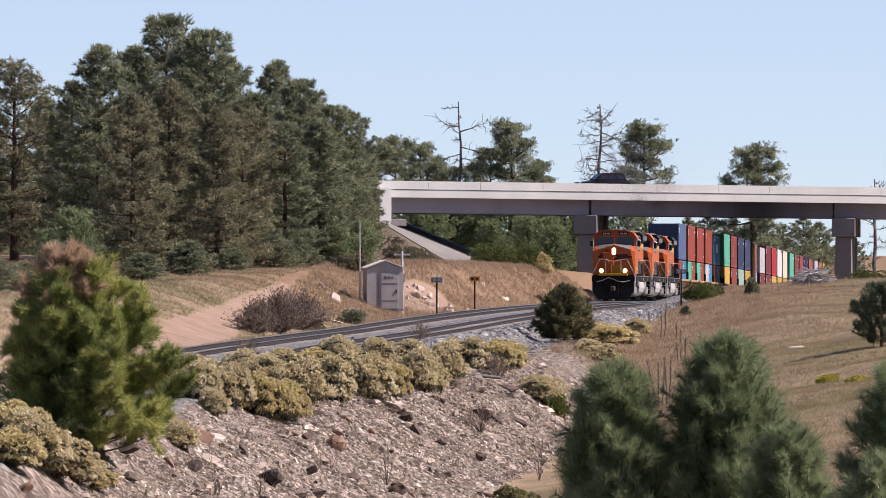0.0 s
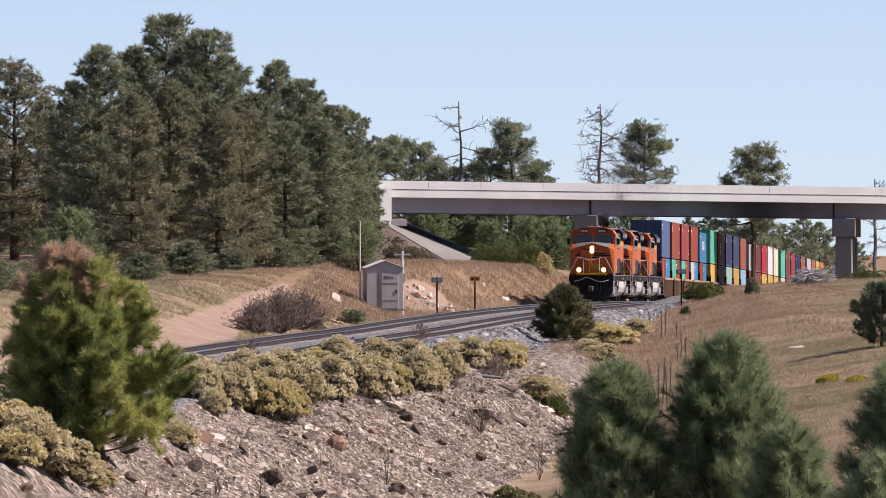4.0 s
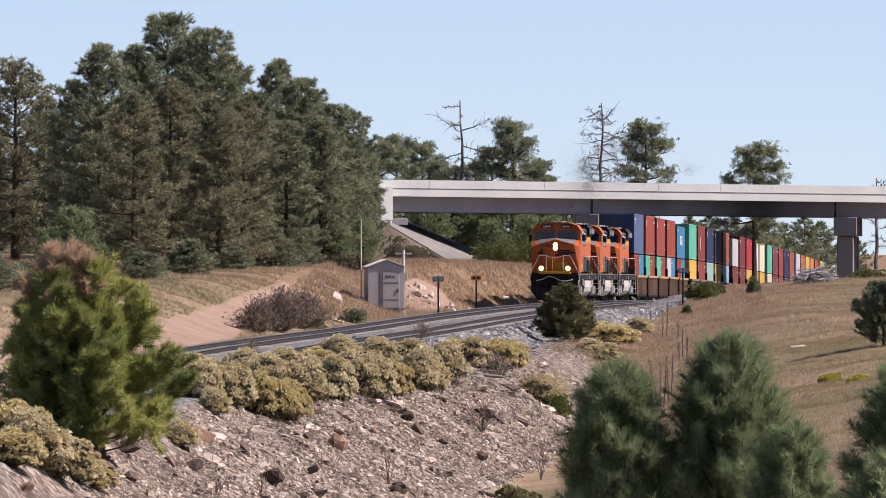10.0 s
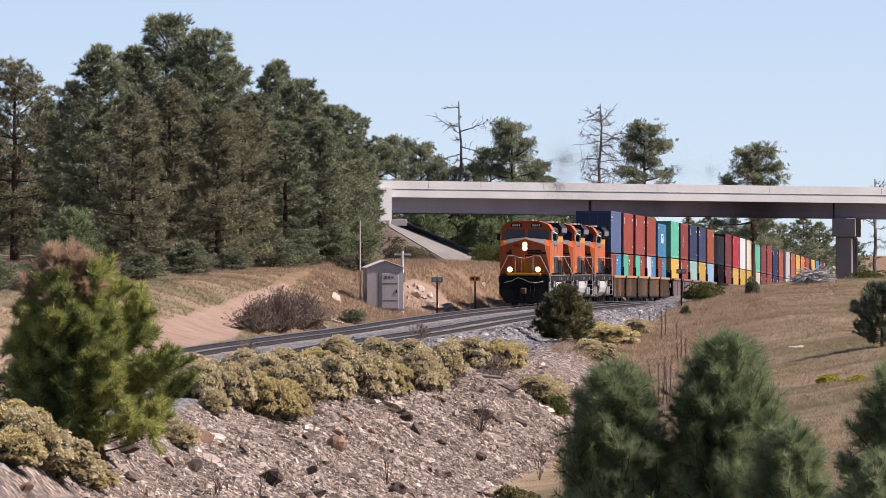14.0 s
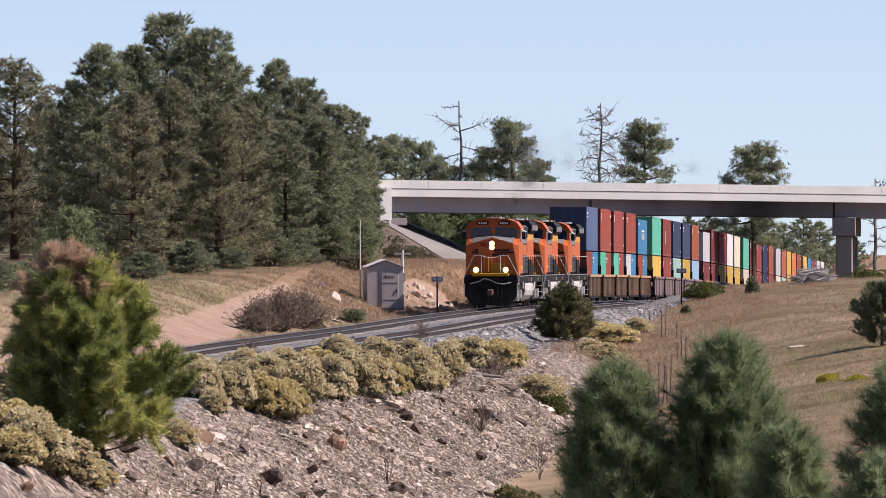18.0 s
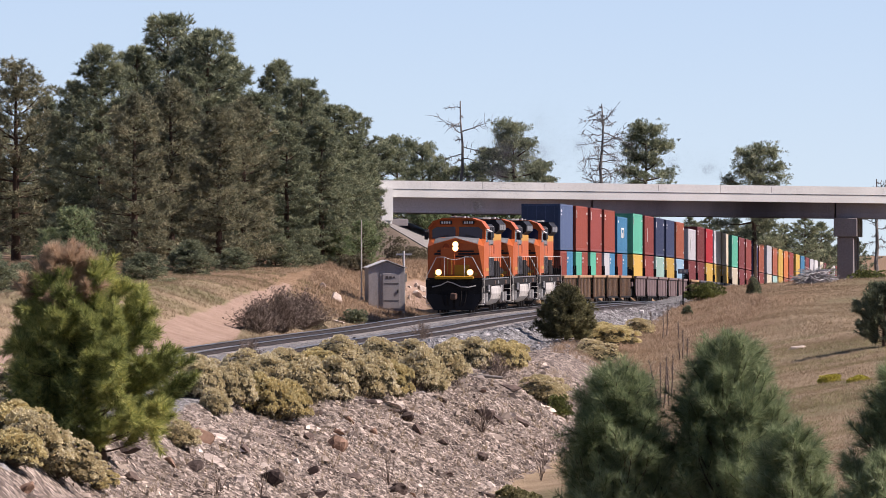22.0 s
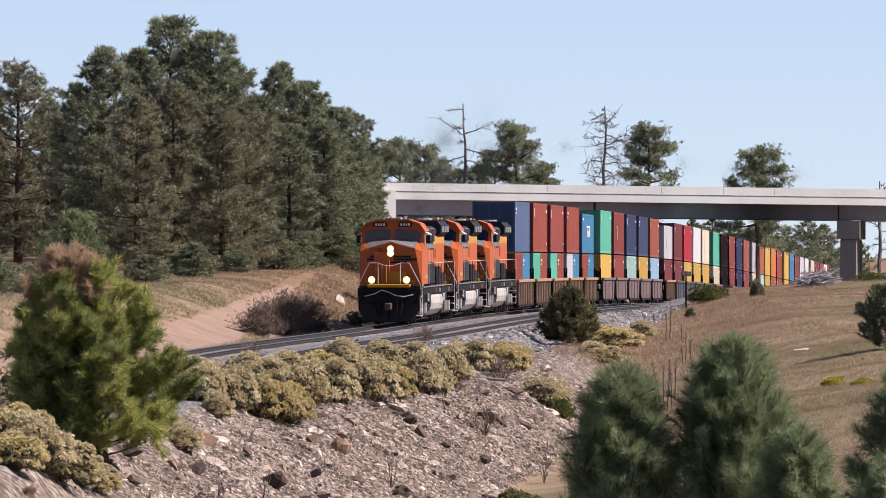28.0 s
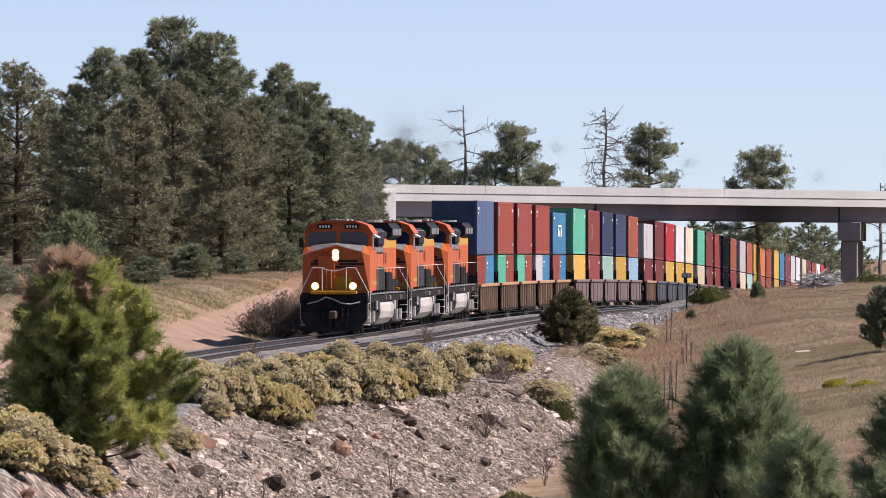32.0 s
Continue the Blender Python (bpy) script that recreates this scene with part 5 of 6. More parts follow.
TALL = {
    "dark": (pine("pine_tree", 17, 0.05, 3.15, 27, NEEDLE_DARK, "tall dark green ponderosa pine at the wood's edge"), 17),
    "full": (pine("pine_tree", 16, 0.04, 3.3, 25, NEEDLE_DARK, "tall dense ponderosa pine with a ragged crown", lean=0.8, taper=2.9, ragged=0.45), 16),
    "brown": (pine("pine_tree", 15, 0.05, 3.3, 23, NEEDLE_BROWN, "tall pine with brownish thinning needles", lean=0.8, thin=0.08, ragged=0.35), 15),
    "open": (pine("pine_tree", 15, 0.08, 3.5, 24, NEEDLE_BROWN, "tall open grey-green pine with its trunk showing", lean=0.8, thin=0.2, ragged=0.4, taper=2.4), 15),
    "far": (pine("pine_tree", 16, 0.04, 3.8, 20, NEEDLE_DARK, "dark pine standing deeper in the wood", tufts=16, star=8, blade=0.55, wide=0.13), 16),
    "round": (umbrella_pine("pine_tree", 12, 0.32, 2.7, 24, NEEDLE_DARK, "round-topped pine with bare lower limbs"), 12),
    "layered": (umbrella_pine("pine_tree", 12, 0.42, 2.3, 22, NEEDLE_DARK, "flat-topped pine with layered limbs and open gaps", pads=6, flat=0.35), 12),
    "bush": (pine("pine_tree", 5, 0.04, 2.1, 16, NEEDLE_YOUNG, "small bushy green tree at the wood's edge", tufts=22, blade=0.24, wide=0.05, taper=1.1), 5),
}
tops(TALL, (
    ("dark", -29.6, 524, 13.9, 1.2),
    ("open", -26.6, 506, 14.7, 1.25),
    ("dark", -20.5, 485, 15.5, 1.16),
    ("dark", -22.8, 500, 13.6, 1.09),
    ("brown", -18.1, 476, 12.3, 1.16),
    ("dark", -19.7, 522, 16.3, 1.09),
    ("full", -18.4, 540, 18.6, 1.09),
    ("dark", -16.7, 535, 17.3, 1.01),
    ("full", -15.1, 520, 17.1, 1.13),
    ("brown", -16.8, 500, 13.6, 1.16),
    ("dark", -13.8, 525, 15.7, 1.09),
    ("brown", -12.2, 495, 12.4, 1.16),
    ("dark", -11.5, 560, 16.2, 1.04)))
tops(TALL, (
    ("full", -12.0, 525, 13.1, 1.16),
    ("full", -9.5, 540, 14.3, 1.09),
    ("dark", -8.9, 548, 13.8, 1.09),
    ("full", -7.1, 528, 12.4, 1.23),
    ("full", -6.1, 545, 12.2, 1.16),
    ("dark", -6.1, 538, 10.4, 1.20),
    ("full", -5.5, 552, 9.5, 1.20),
    ("dark", -7.8, 515, 11.5, 1.23),
    ("brown", -13.6, 490, 11.7, 1.16),
    ("full", -9.8, 505, 11.0, 1.23),
    ("dark", -25.4, 520, 13.0, 1.16),
    ("bush", -20.7, 455, 5.4, 1.00),
    ("bush", -5.2, 522, 4.8, 1.00),
    ("bush", -21.2, 395, 2.2, 1.00),
    ("bush", -22.8, 470, 4.3, 1.00),
    ("bush", -6.6, 515, 4.4, 1.00)))
tops(TALL, (
    ("far", -34.1, 614, 10.3, 0.90),
    ("far", -33.1, 638, 11.2, 0.90),
    ("far", -29.2, 620, 10.7, 0.90),
    ("far", -26.8, 618, 11.8, 0.90),
    ("far", -24.3, 596, 10.4, 0.90),
    ("far", -21.1, 592, 11.0, 0.90),
    ("far", -19.4, 614, 10.6, 0.90),
    ("far", -17.0, 605, 10.5, 0.90),
    ("far", -14.3, 594, 11.3, 0.90),
    ("far", -12.8, 635, 11.8, 0.90),
    ("far", -10.5, 627, 11.0, 0.90),
    ("far", -8.8, 629, 10.3, 0.90)))
tops(TALL, (
    ("round", -4.5, 777, 13.3, 0.89),
    ("round", -2.1, 783, 12.7, 0.89),
    ("round", -6.2, 765, 12.5, 0.89),
    ("layered", 6.4, 760, 14.5, 1.0),
    ("round", 4.5, 777, 12.1, 0.89),
    ("full", 2.9, 769, 10.6, 1.16),
    ("full", 0.9, 779, 10.5, 1.16),
    ("full", -0.6, 769, 10.8, 1.16),
    ("round", 8.8, 783, 11.1, 0.89),
    ("layered", 19.4, 785, 14.7, 1.0),
    ("layered", 30.5, 800, 12.7, 1.0),
    ("bush", -1.8, 755, 8.2, 0.85),
    ("bush", 0.8, 759, 8.0, 0.85),
    ("bush", 3.5, 765, 8.5, 0.85),
    ("bush", 6.1, 756, 8.0, 0.85),
    ("bush", 8.8, 761, 8.2, 0.85),
    ("bush", 11.5, 765, 8.0, 0.85),
    ("bush", 13.4, 769, 7.8, 0.85),
    ("bush", 17.6, 777, 7.8, 0.85),
    ("bush", -0.2, 735, 3.2, 1.20),
    ("bush", 4.4, 742, 5.2, 1.00),
    ("bush", 7.8, 748, 5.6, 1.00),
    ("bush", 10.3, 740, 4.8, 1.00),
    ("bush", 12.6, 750, 5.3, 1.00),
    ("bush", 2.4, 735, 2.7, 1.20)))
tops(TALL, (
    ("round", 35.1, 900, 6.7, 0.89),
    ("far", 44.3, 1000, 6.2, 1.30),
    ("far", 47.2, 1020, 5.4, 1.30),
    ("far", 31.9, 1060, 6.2, 1.30),
    ("far", 34.5, 1060, 6.4, 1.30),
    ("far", 40.1, 960, 5.1, 1.30),
    ("far", 34.1, 950, 5.3, 1.30),
    ("far", 30.1, 1138, 4.0, 1.10),
    ("far", 31.8, 1109, 4.3, 1.10),
    ("far", 34.9, 1142, 4.4, 1.10),
    ("far", 35.7, 1128, 3.2, 1.10),
    ("far", 38.4, 1135, 3.5, 1.10),
    ("far", 39.7, 1115, 3.4, 1.10),
    ("far", 41.6, 1118, 3.0, 1.10),
    ("far", 41.9, 1096, 3.6, 1.10),
    ("far", 44.6, 1121, 4.1, 1.10),
    ("far", 47.2, 1133, 3.8, 1.10),
    ("far", 49.1, 1130, 2.5, 1.10),
    ("far", 50.5, 1122, 3.4, 1.10),
    ("far", 52.1, 1112, 3.0, 1.10),
    ("far", 54.3, 1116, 3.0, 1.10),
    ("far", 57.8, 1147, 3.9, 1.10)))


UNDER = {"thicket": (pine("undergrowth_bush", 4, 0.02, 1.9, 14, NEEDLE_DARK, "dark green thicket under the pines", tufts=24, star=10, blade=0.28, wide=0.06, taper=0.9, arms=6), 4)}
tops(UNDER, (
    ("thicket", -20.8, 370, 3.2, 1.5), ("thicket", -19.4, 376, 2.6, 1.7), ("thicket", -18.3, 384, 3.5, 1.3), ("thicket", -17.2, 398, 2.9, 1.6),
    ("thicket", -15.9, 430, 2.9, 1.9), ("thicket", -14.4, 462, 3.5, 1.6), ("thicket", -12.6, 486, 3.1, 2.0), ("thicket", -10.4, 502, 3.9, 1.5), ("thicket", -8.6, 512, 3.2, 1.8)))


def dead_tree(x, y, h, seed, n, label, spread=0.18):
    g = np.random.default_rng(seed)
    t = thing("dead_tree", pose(x, y, gz(x, y) - 0.1), label, "tree", "dead trees")
    pts = np.array([(g.normal(0, 0.10), g.normal(0, 0.10), h * k / 8) for k in range(9)])
    V, F = limb_mesh([(pts[k], pts[k + 1], 0.26 * (1 - k / 8.6) + 0.035, 0.26 * (1 - (k + 1) / 8.6) + 0.035) for k in range(8)], 7)
    tri_part("trunk", V, F, DEADWOOD, t)
    for k in range(n):
        f = 0.40 + 0.58 * (k + g.uniform(0, 1)) / n
        az = k * 2.4 + g.uniform(-0.5, 0.5)
        L = h * spread * (0.15 + 0.95 * math.sin(math.pi * min(1.0, max(0.0, 1.0 - f) / 0.62) ** 0.8)) * g.uniform(0.45, 1.1)
        d = np.array((math.cos(az), math.sin(az), g.uniform(-0.25, 0.35)))
        p, sg, w = along(pts, np.array((f,)))[0], [], 0.042 + 0.010 * L
        for j in range(5):
            d = d + g.normal(size=3) * 0.27
            d /= np.linalg.norm(d)
            q = p + d * L / 5
            sg.append((p, q, w * (1 - j / 5.5), w * (1 - (j + 1) / 5.5)))
            for i in range(4 if j else 1):
                e = d * 0.6 + g.normal(size=3) * 0.6
                m = q + e * L * 0.14
                sg += [(q, m, 0.024, 0.018), (m, m + (e + g.normal(size=3) * 0.5) * L * 0.11, 0.018, 0.009)]
            p = q
        V, F = limb_mesh(sg, 4)
        tri_part("limb", V, F, DEADWOOD, t)


dead_tree(1.64, 760, 16.2, 4, 18, "bare grey dead pine beyond the overpass")
dead_tree(14.83, 765, 16.4, 9, 46, "tall bare dead pine with many grey limbs")
dead_tree(40.77, 768, 12.8, 5, 20, "bare grey dead pine beyond the overpass")


# young pines near the hill, needle by needle
def young(x, y, h, radius, boughs, needle, label, tilt=0, **more):
    t = bushy("young_pine", h, radius, boughs, needle, label, **more)
    t.matrix_basis = pose(x, y, gz(x, y) - 0.1, 0, tilt, 0)
    return t


GREEN_YOUNG = "young ponderosa pine with long green needle tufts"
young(1.90, 90, 5.90, 1.12, 170, NEEDLE_YOUNG, GREEN_YOUNG, top=0.5, per=20, wide=0.0056)
young(3.19, 90, 6.24, 1.30, 190, NEEDLE_YOUNG, GREEN_YOUNG, top=0.5, per=20, wide=0.0056)
young(4.78, 84, 5.62, 1.15, 150, NEEDLE_YOUNG, GREEN_YOUNG, top=0.5, per=20, wide=0.0056)
young(4.34, 80, 4.5, 0.7, 90, NEEDLE_YOUNG, "small green pine in front of others", top=0.5, per=16, wide=0.006, blade=0.12)
young(3.66, 86, 5.05, 0.75, 110, NEEDLE_YOUNG, "small young pine among larger ones", top=0.5, per=20, wide=0.0056)
young(-9.45, 226.0, 5.75, 2.7, 125, NEEDLE_LIME, "bushy young pine, yellow-green with a browned top", top=0.9, shoots=15, blade=0.30, wide=0.020, shoot=0.55, per=18, tip=NEEDLE_DEAD, browned=0.22, sun_side=0.05, taper=2.7, rise=0.25, tilt=-11)
young(5.95, 397.2, 2.49, 1.7, 95, NEEDLE_OLIVE, "small dark pine growing in the ballast edge", top=1.1, shoots=9, nodes=6, per=10, blade=0.2, wide=0.035, shoot=0.32, taper=1.3, rise=0.25)
young(19.75, 366.2, 2.67, 1.4, 70, NEEDLE_DARK, "small dark pine on the grassy slope", shoots=8, nodes=6, per=10, blade=0.2, wide=0.035, shoot=0.35, taper=0.8, rise=0.6)


def mound(name, w, h, heads, stem_mat, head_mat, label, blade=0.06, dense=7, cat="shrub", grp="shrubs", stems=70, rough=0.25):
    """A rounded bush: stems that fan from the base, and leaf or flower clumps over the dome."""
    t = thing(name, Matrix(), label, cat, grp)
    k = 26
    az, el = np.arange(k) * 2.399 + rng.uniform(-0.3, 0.3, k), np.arcsin(np.clip((np.arange(k) + 0.3) / k + rng.uniform(-0.06, 0.06, k), 0, 1))
    lobes = (1 + rough * np.sin(az * 3 + w * 7) * np.cos(el)) * rng.uniform(0.72, 1.0, k)
    clump = np.stack((np.cos(az) * np.cos(el) * lobes * w * 0.40, np.sin(az) * np.cos(el) * lobes * w * 0.40, (0.10 + 0.72 * np.sin(el) * lobes) * h), 1)
    size = rng.uniform(0.7, 1.25, k) * 0.17
    which = rng.integers(0, k, heads)
    o = unit(heads)
    o[:, 2] = np.abs(o[:, 2]) * 1.0 - 0.25
    o += clump[which] * np.array((0.9 / w, 0.9 / w, 0.5 / h))
    o /= np.linalg.norm(o, axis=1, keepdims=True)
    R = size[which][:, None] * rng.uniform(0.8, 1.05, (heads, 1))
    C = clump[which] + o * R * np.array((w, w, h * 1.1))
    C[:, 2] = np.maximum(C[:, 2], 0.04 * h)
    O = o + np.array((0, 0, 0.3))
    V, F = stars(C, O, dense, blade, blade * 0.75, 1.0)
    tri_part("blossom" if head_mat in (BRUSH_FLOWER, BRUSH_GOLD) else "foliage", V, F, head_mat, t)
    m = heads // 2
    k = rng.integers(0, heads, m)
    V, F = stars(C[k] * np.array((0.78, 0.78, 0.72)), O[k], dense, blade * 2.2, blade * 0.5, 1.0)
    tri_part("leafage", V, F, stem_mat, t)
    j = rng.integers(0, heads, stems)
    V, F = limb_mesh([((0.06 * c[0], 0.06 * c[1], 0), tuple(c * 0.95), 0.016, 0.006) for c in C[j]], 3)
    tagged(tri_part("stemwork", V, F, DRY_TWIG, t), kind="stuff")
    return t


BRUSH_ROW = (
    (-7.8, 257.8, 1.7, 1.3), (-6.9, 261.5, 1.5, 1.5), (-6.0, 263.2, 1.8, 1.7), (-5.1, 263.8, 1.6, 1.6), (-4.8, 274.2, 1.8, 1.7),
    (-3.8, 278.0, 1.8, 1.7), (-2.7, 286.2, 1.9, 1.7), (-1.9, 289.2, 1.6, 1.6), (-0.8, 297.5, 1.8, 1.7), (0.0, 304.8, 1.6, 1.6),
    (1.1, 324.2, 1.8, 1.4), (2.2, 324.8, 2.0, 1.5), (2.8, 336.8, 1.4, 1.2), (-3.9, 303.8, 1.6, 1.1), (-2.6, 314.2, 1.7, 1.2),
    (-1.4, 322.8, 1.8, 1.3))
BRUSH_REST = (
    (0.4, 345.8, 1.4, 1.1), (-8.4, 279.2, 1.4, 0.9), (-6.8, 278.0, 1.6, 1.1), (-5.6, 283.5, 1.7, 1.1), (-4.6, 292.8, 1.7, 1.1),
    (8.1, 415.0, 3.5, 1.4), (7.1, 384.0, 2.1, 1.1), (3.9, 321.2, 2.0, 1.2), (-12.2, 238.0, 1.9, 1.3), (-11.4, 217.0, 2.2, 1.6), (-10.85, 214.5, 2.0, 1.5), (-10.3, 216.0, 1.9, 1.3), (-9.85, 218.5, 1.6, 1.0), (-9.5, 220.0, 1.2, 0.75), (-11.2, 211.5, 1.7, 1.2), (-7.9, 242.0, 1.3, 0.9),
    (-13.6, 259.8, 1.6, 1.4), (10.9, 453.8, 1.7, 1.0), (-3.3, 288.2, 1.4, 1.2), (-6.0, 274.0, 1.5, 1.3), (-7.2, 255.5, 1.1, 0.9),
    (-0.6, 327.5, 1.4, 0.9))
FLOWERY = [mound("rabbitbrush", 1.6, 1.2, 2600, BRUSH_STEM, BRUSH_FLOWER, "rounded rabbitbrush covered in faded tan flowers"),
           mound("rabbitbrush", 1.6, 1.2, 2400, BRUSH_STEM, BRUSH_GOLD, "rounded rabbitbrush with golden yellow flowers"),
           mound("rabbitbrush", 1.6, 1.2, 2000, BRUSH_STEM, BRUSH_FLOWER, "loose rabbitbrush with tan seed heads and grey stems", rough=0.4)]
for i, (x, y, w, h) in enumerate(BRUSH_ROW + BRUSH_REST):
    proto = FLOWERY[(i * 2 + i // 3) % 3]
    m = pose(x, y, gz(x, y) - 0.06, 0, 0, i * 73 % 360) @ Matrix.Diagonal((w / 1.6, w / 1.6, h / 1.2, 1))
    ob = copy_thing(proto, m) if proto.name in USED else proto
    USED.add(proto.name)
    ob.matrix_basis = m


def shrub(x, y, w, h, material, label, heads=900, blade=0.10):
    t = mound("shrub", w, h, heads, material, material, label, blade=blade, dense=7, rough=0.35)
    t.matrix_basis = pose(x, y, gz(x, y) - 0.05)


shrub(-4.89, 442.2, 1.4, 1.0, NEEDLE_DARK, "small dark round shrub beside the track", 500, 0.07)
shrub(-6.86, 418.5, 1.2, 0.8, BRUSH_STEM, "low olive shrub beside the track", 500, 0.07)
shrub(16.55, 516.8, 2.7, 1.2, GREEN_BRUSH, "low green bush on the grassy crest")
shrub(19.25, 506.5, 0.8, 1.2, NEEDLE_DARK, "small dark sapling on the grassy crest", 500, 0.07)
shrub(14.35, 481.2, 0.5, 0.7, NEEDLE_DARK, "tiny dark green shrub in grass", 500, 0.07)
shrub(15.97, 337.5, 1.1, 0.4, YELLOW_WEED, "low bright yellow flowering weed patch", 500, 0.07)
shrub(16.84, 330.2, 0.9, 0.3, YELLOW_WEED, "low bright yellow flowering weed patch", 500, 0.07)
shrub(2.45, 268.0, 1.6, 0.9, GRASS_OLIVE, "yellow-green weedy shrub at the slope's foot")
shrub(4.47, 319.8, 1.1, 0.8, GREEN_BRUSH, "yellow-green weedy shrub at the slope's foot", 500, 0.07)
shrub(-5.78, 507.5, 2.1, 1.1, BRUSH_STEM, "low olive scrub on the bank")
shrub(-4.4, 491.0, 1.0, 0.6, BRUSH_STEM, "low olive scrub on the bank", 500, 0.07)
shrub(5.16, 640, 4.7, 2.5, GREEN_BRUSH, "green scrub bush below the paved slope")
shrub(3.47, 640, 3.1, 1.9, GREEN_BRUSH, "green scrub bush below the paved slope")
shrub(6.85, 640, 2.7, 2.0, GREEN_BRUSH, "green scrub bush below the paved slope")
shrub(7.89, 638, 1.2, 1.8, BRUSH_GOLD, "small shrub turning orange")
shrub(31.1, 596, 3.9, 1.9, GREEN_BRUSH, "green bush at the foot of the pier")
shrub(-2.35, 690, 2.9, 2.0, BRUSH_STEM, "low olive scrub beside the paved slope")
shrub(-3.93, 690, 2.7, 2.8, BRUSH_STEM, "low olive scrub beside the paved slope")
shrub(-1.05, 690, 1.9, 1.2, BRUSH_STEM, "low olive scrub beside the paved slope")


def twiggy(x, y, w, h, n, seed, label, material=None):
    g = np.random.default_rng(seed)
    t = thing("dry_shrub", pose(x, y, gz(x, y) - 0.04), label, "shrub", "dry shrubs")
    sg = []
    for k in range(n):
        az, el = g.uniform(0, math.tau), g.uniform(0.3, 1.5)
        d = np.array((math.cos(az) * math.cos(el) * w / 2, math.sin(az) * math.cos(el) * w / 2, math.sin(el) * h))
        p = d * 0.55 + g.normal(size=3) * 0.05
        q = d * g.uniform(0.8, 1.1) + g.normal(size=3) * 0.08
        sg += [((0, 0, 0), p, 0.014, 0.011), (p, q, 0.011, 0.006)]
        for j in range(4):
            e = p + (q - p) * g.uniform(0, 1)
            sg.append((e, e + d * 0.22 + g.normal(size=3) * 0.16 * w / 2, 0.009, 0.005))
    V, F = limb_mesh(sg, 3)
    tagged(tri_part("branchwork", V, F, DRY_TWIG, t), kind="stuff")
    if material:
        C = np.array([s[1] for s in sg])
        V, F = stars(C, C * 0.3 + np.array((0, 0, 0.2)), 3, 0.09, 0.05, 1.0)
        tri_part("withered_leafage", V, F, material, t)


twiggy(-9.1, 396.0, 2.4, 1.3, 200, 1, "dry brown shrub beside the dirt track", DRY_TWIG)
twiggy(-8.1, 404.0, 2.9, 1.8, 240, 15, "large dry brown shrub beside the dirt track", DRY_TWIG)
twiggy(-7.2, 414.0, 2.6, 1.6, 220, 16, "dry brown shrub beside the dirt track", DRY_TWIG)
twiggy(-7.34, 307.2, 1.1, 0.7, 40, 2, "small grey dry shrub at the ballast edge")
twiggy(-1.04, 357.8, 1.2, 0.7, 40, 3, "small grey dry shrub at the ballast edge")
def stalk(x, y, h, lean, seed):
    """One dead upright stalk with a knobbly seed spike."""
    g = np.random.default_rng(seed)
    t = thing("dry_stalk", pose(x, y, gz(x, y) - 0.05, 0, lean, 0), "tall dark dead stalk with a dry seed spike", "dead plant", "dry stalks")
    V, F = limb_mesh([((0, 0, 0), (0.02, 0, h * 0.55), 0.036, 0.03), ((0.02, 0, h * 0.55), (0, 0.02, h), 0.03, 0.018)], 5)
    tri_part("stem", V, F, DRY_TWIG, t)
    C = np.stack((g.normal(0, 0.025, 60), g.normal(0, 0.025, 60), h * g.uniform(0.55, 1.0, 60)), 1)
    V, F = stars(C, np.tile((0, 0, 0.7), (60, 1)), 3, 0.06, 0.02)
    tagged(tri_part("seed_spike", V, F, DRY_TWIG, t), kind="stuff")


for i, (x, y, h, lean) in enumerate(((9.07, 342.5, 2.3, 0), (9.11, 338.0, 2.7, 3), (9.33, 339.0, 2.2, -2), (9.75, 350.0, 2.4, 2), (9.2, 341.0, 1.9, 5), (8.95, 340.0, 2.6, -12),
                                     (11.7, 400.0, 2.0, 0), (11.93, 401.3, 1.4, 3), (11.77, 438.8, 2.0, 0), (11.62, 456.8, 1.6, -3), (12.0, 440.0, 2.2, 2), (12.46, 434.3, 1.2, 0), (11.5, 398.0, 1.3, -4))):
    stalk(x, y, 0.78 * h, lean, 60 + i)
twiggy(2.12, 317.5, 1.5, 0.9, 50, 8, "grey dry shrub on the gravel bank")
twiggy(-0.91, 297.0, 1.0, 0.8, 40, 9, "grey dry shrub on the gravel bank")
twiggy(1.35, 293.8, 1.2, 1.0, 30, 10, "grey dry shrub on the gravel bank")
twiggy(-1.82, 264.2, 0.6, 1.1, 8, 11, "thin dry stalks on the bank")
twiggy(-6.65, 236.8, 0.7, 0.8, 8, 12, "thin dry stalks on the bank")
twiggy(-5.48, 243.2, 0.3, 0.8, 6, 13, "thin dry stalks on the bank")
twiggy(3.37, 284.0, 0.4, 1.8, 8, 14, "thin dry stalks on the bank")


# ---- stones, grass and litter ----
def rock(name, x, y, s, material, label, seed, flat=0.6, sink=0.25, grp="rocks"):
    g = np.random.default_rng(seed)
    bm = bmesh.new()
    bmesh.ops.create_icosphere(bm, subdivisions=2, radius=1)
    ax = unit(7)
    for v in bm.verts:
        p = np.array(v.co)
        k = 1.0
        for a, cut in zip(ax, (0.30, 0.42, 0.5, 0.38, 0.55, 0.45, 0.6)):
            e = float(p @ a)
            if e > cut:
                p = p - a * (e - cut)
        v.co = Vector(p * np.array((s[0], s[1], s[2])) * (1 + g.normal(0, 0.04)))
    ob = part(name, bm, material, None, label)
    ob.matrix_basis = pose(x, y, gz(x, y) + s[2] * (0.5 - sink), g.uniform(-20, 20), g.uniform(-20, 20), g.uniform(0, 360))
    return tagged(ob, "", "rock", grp)


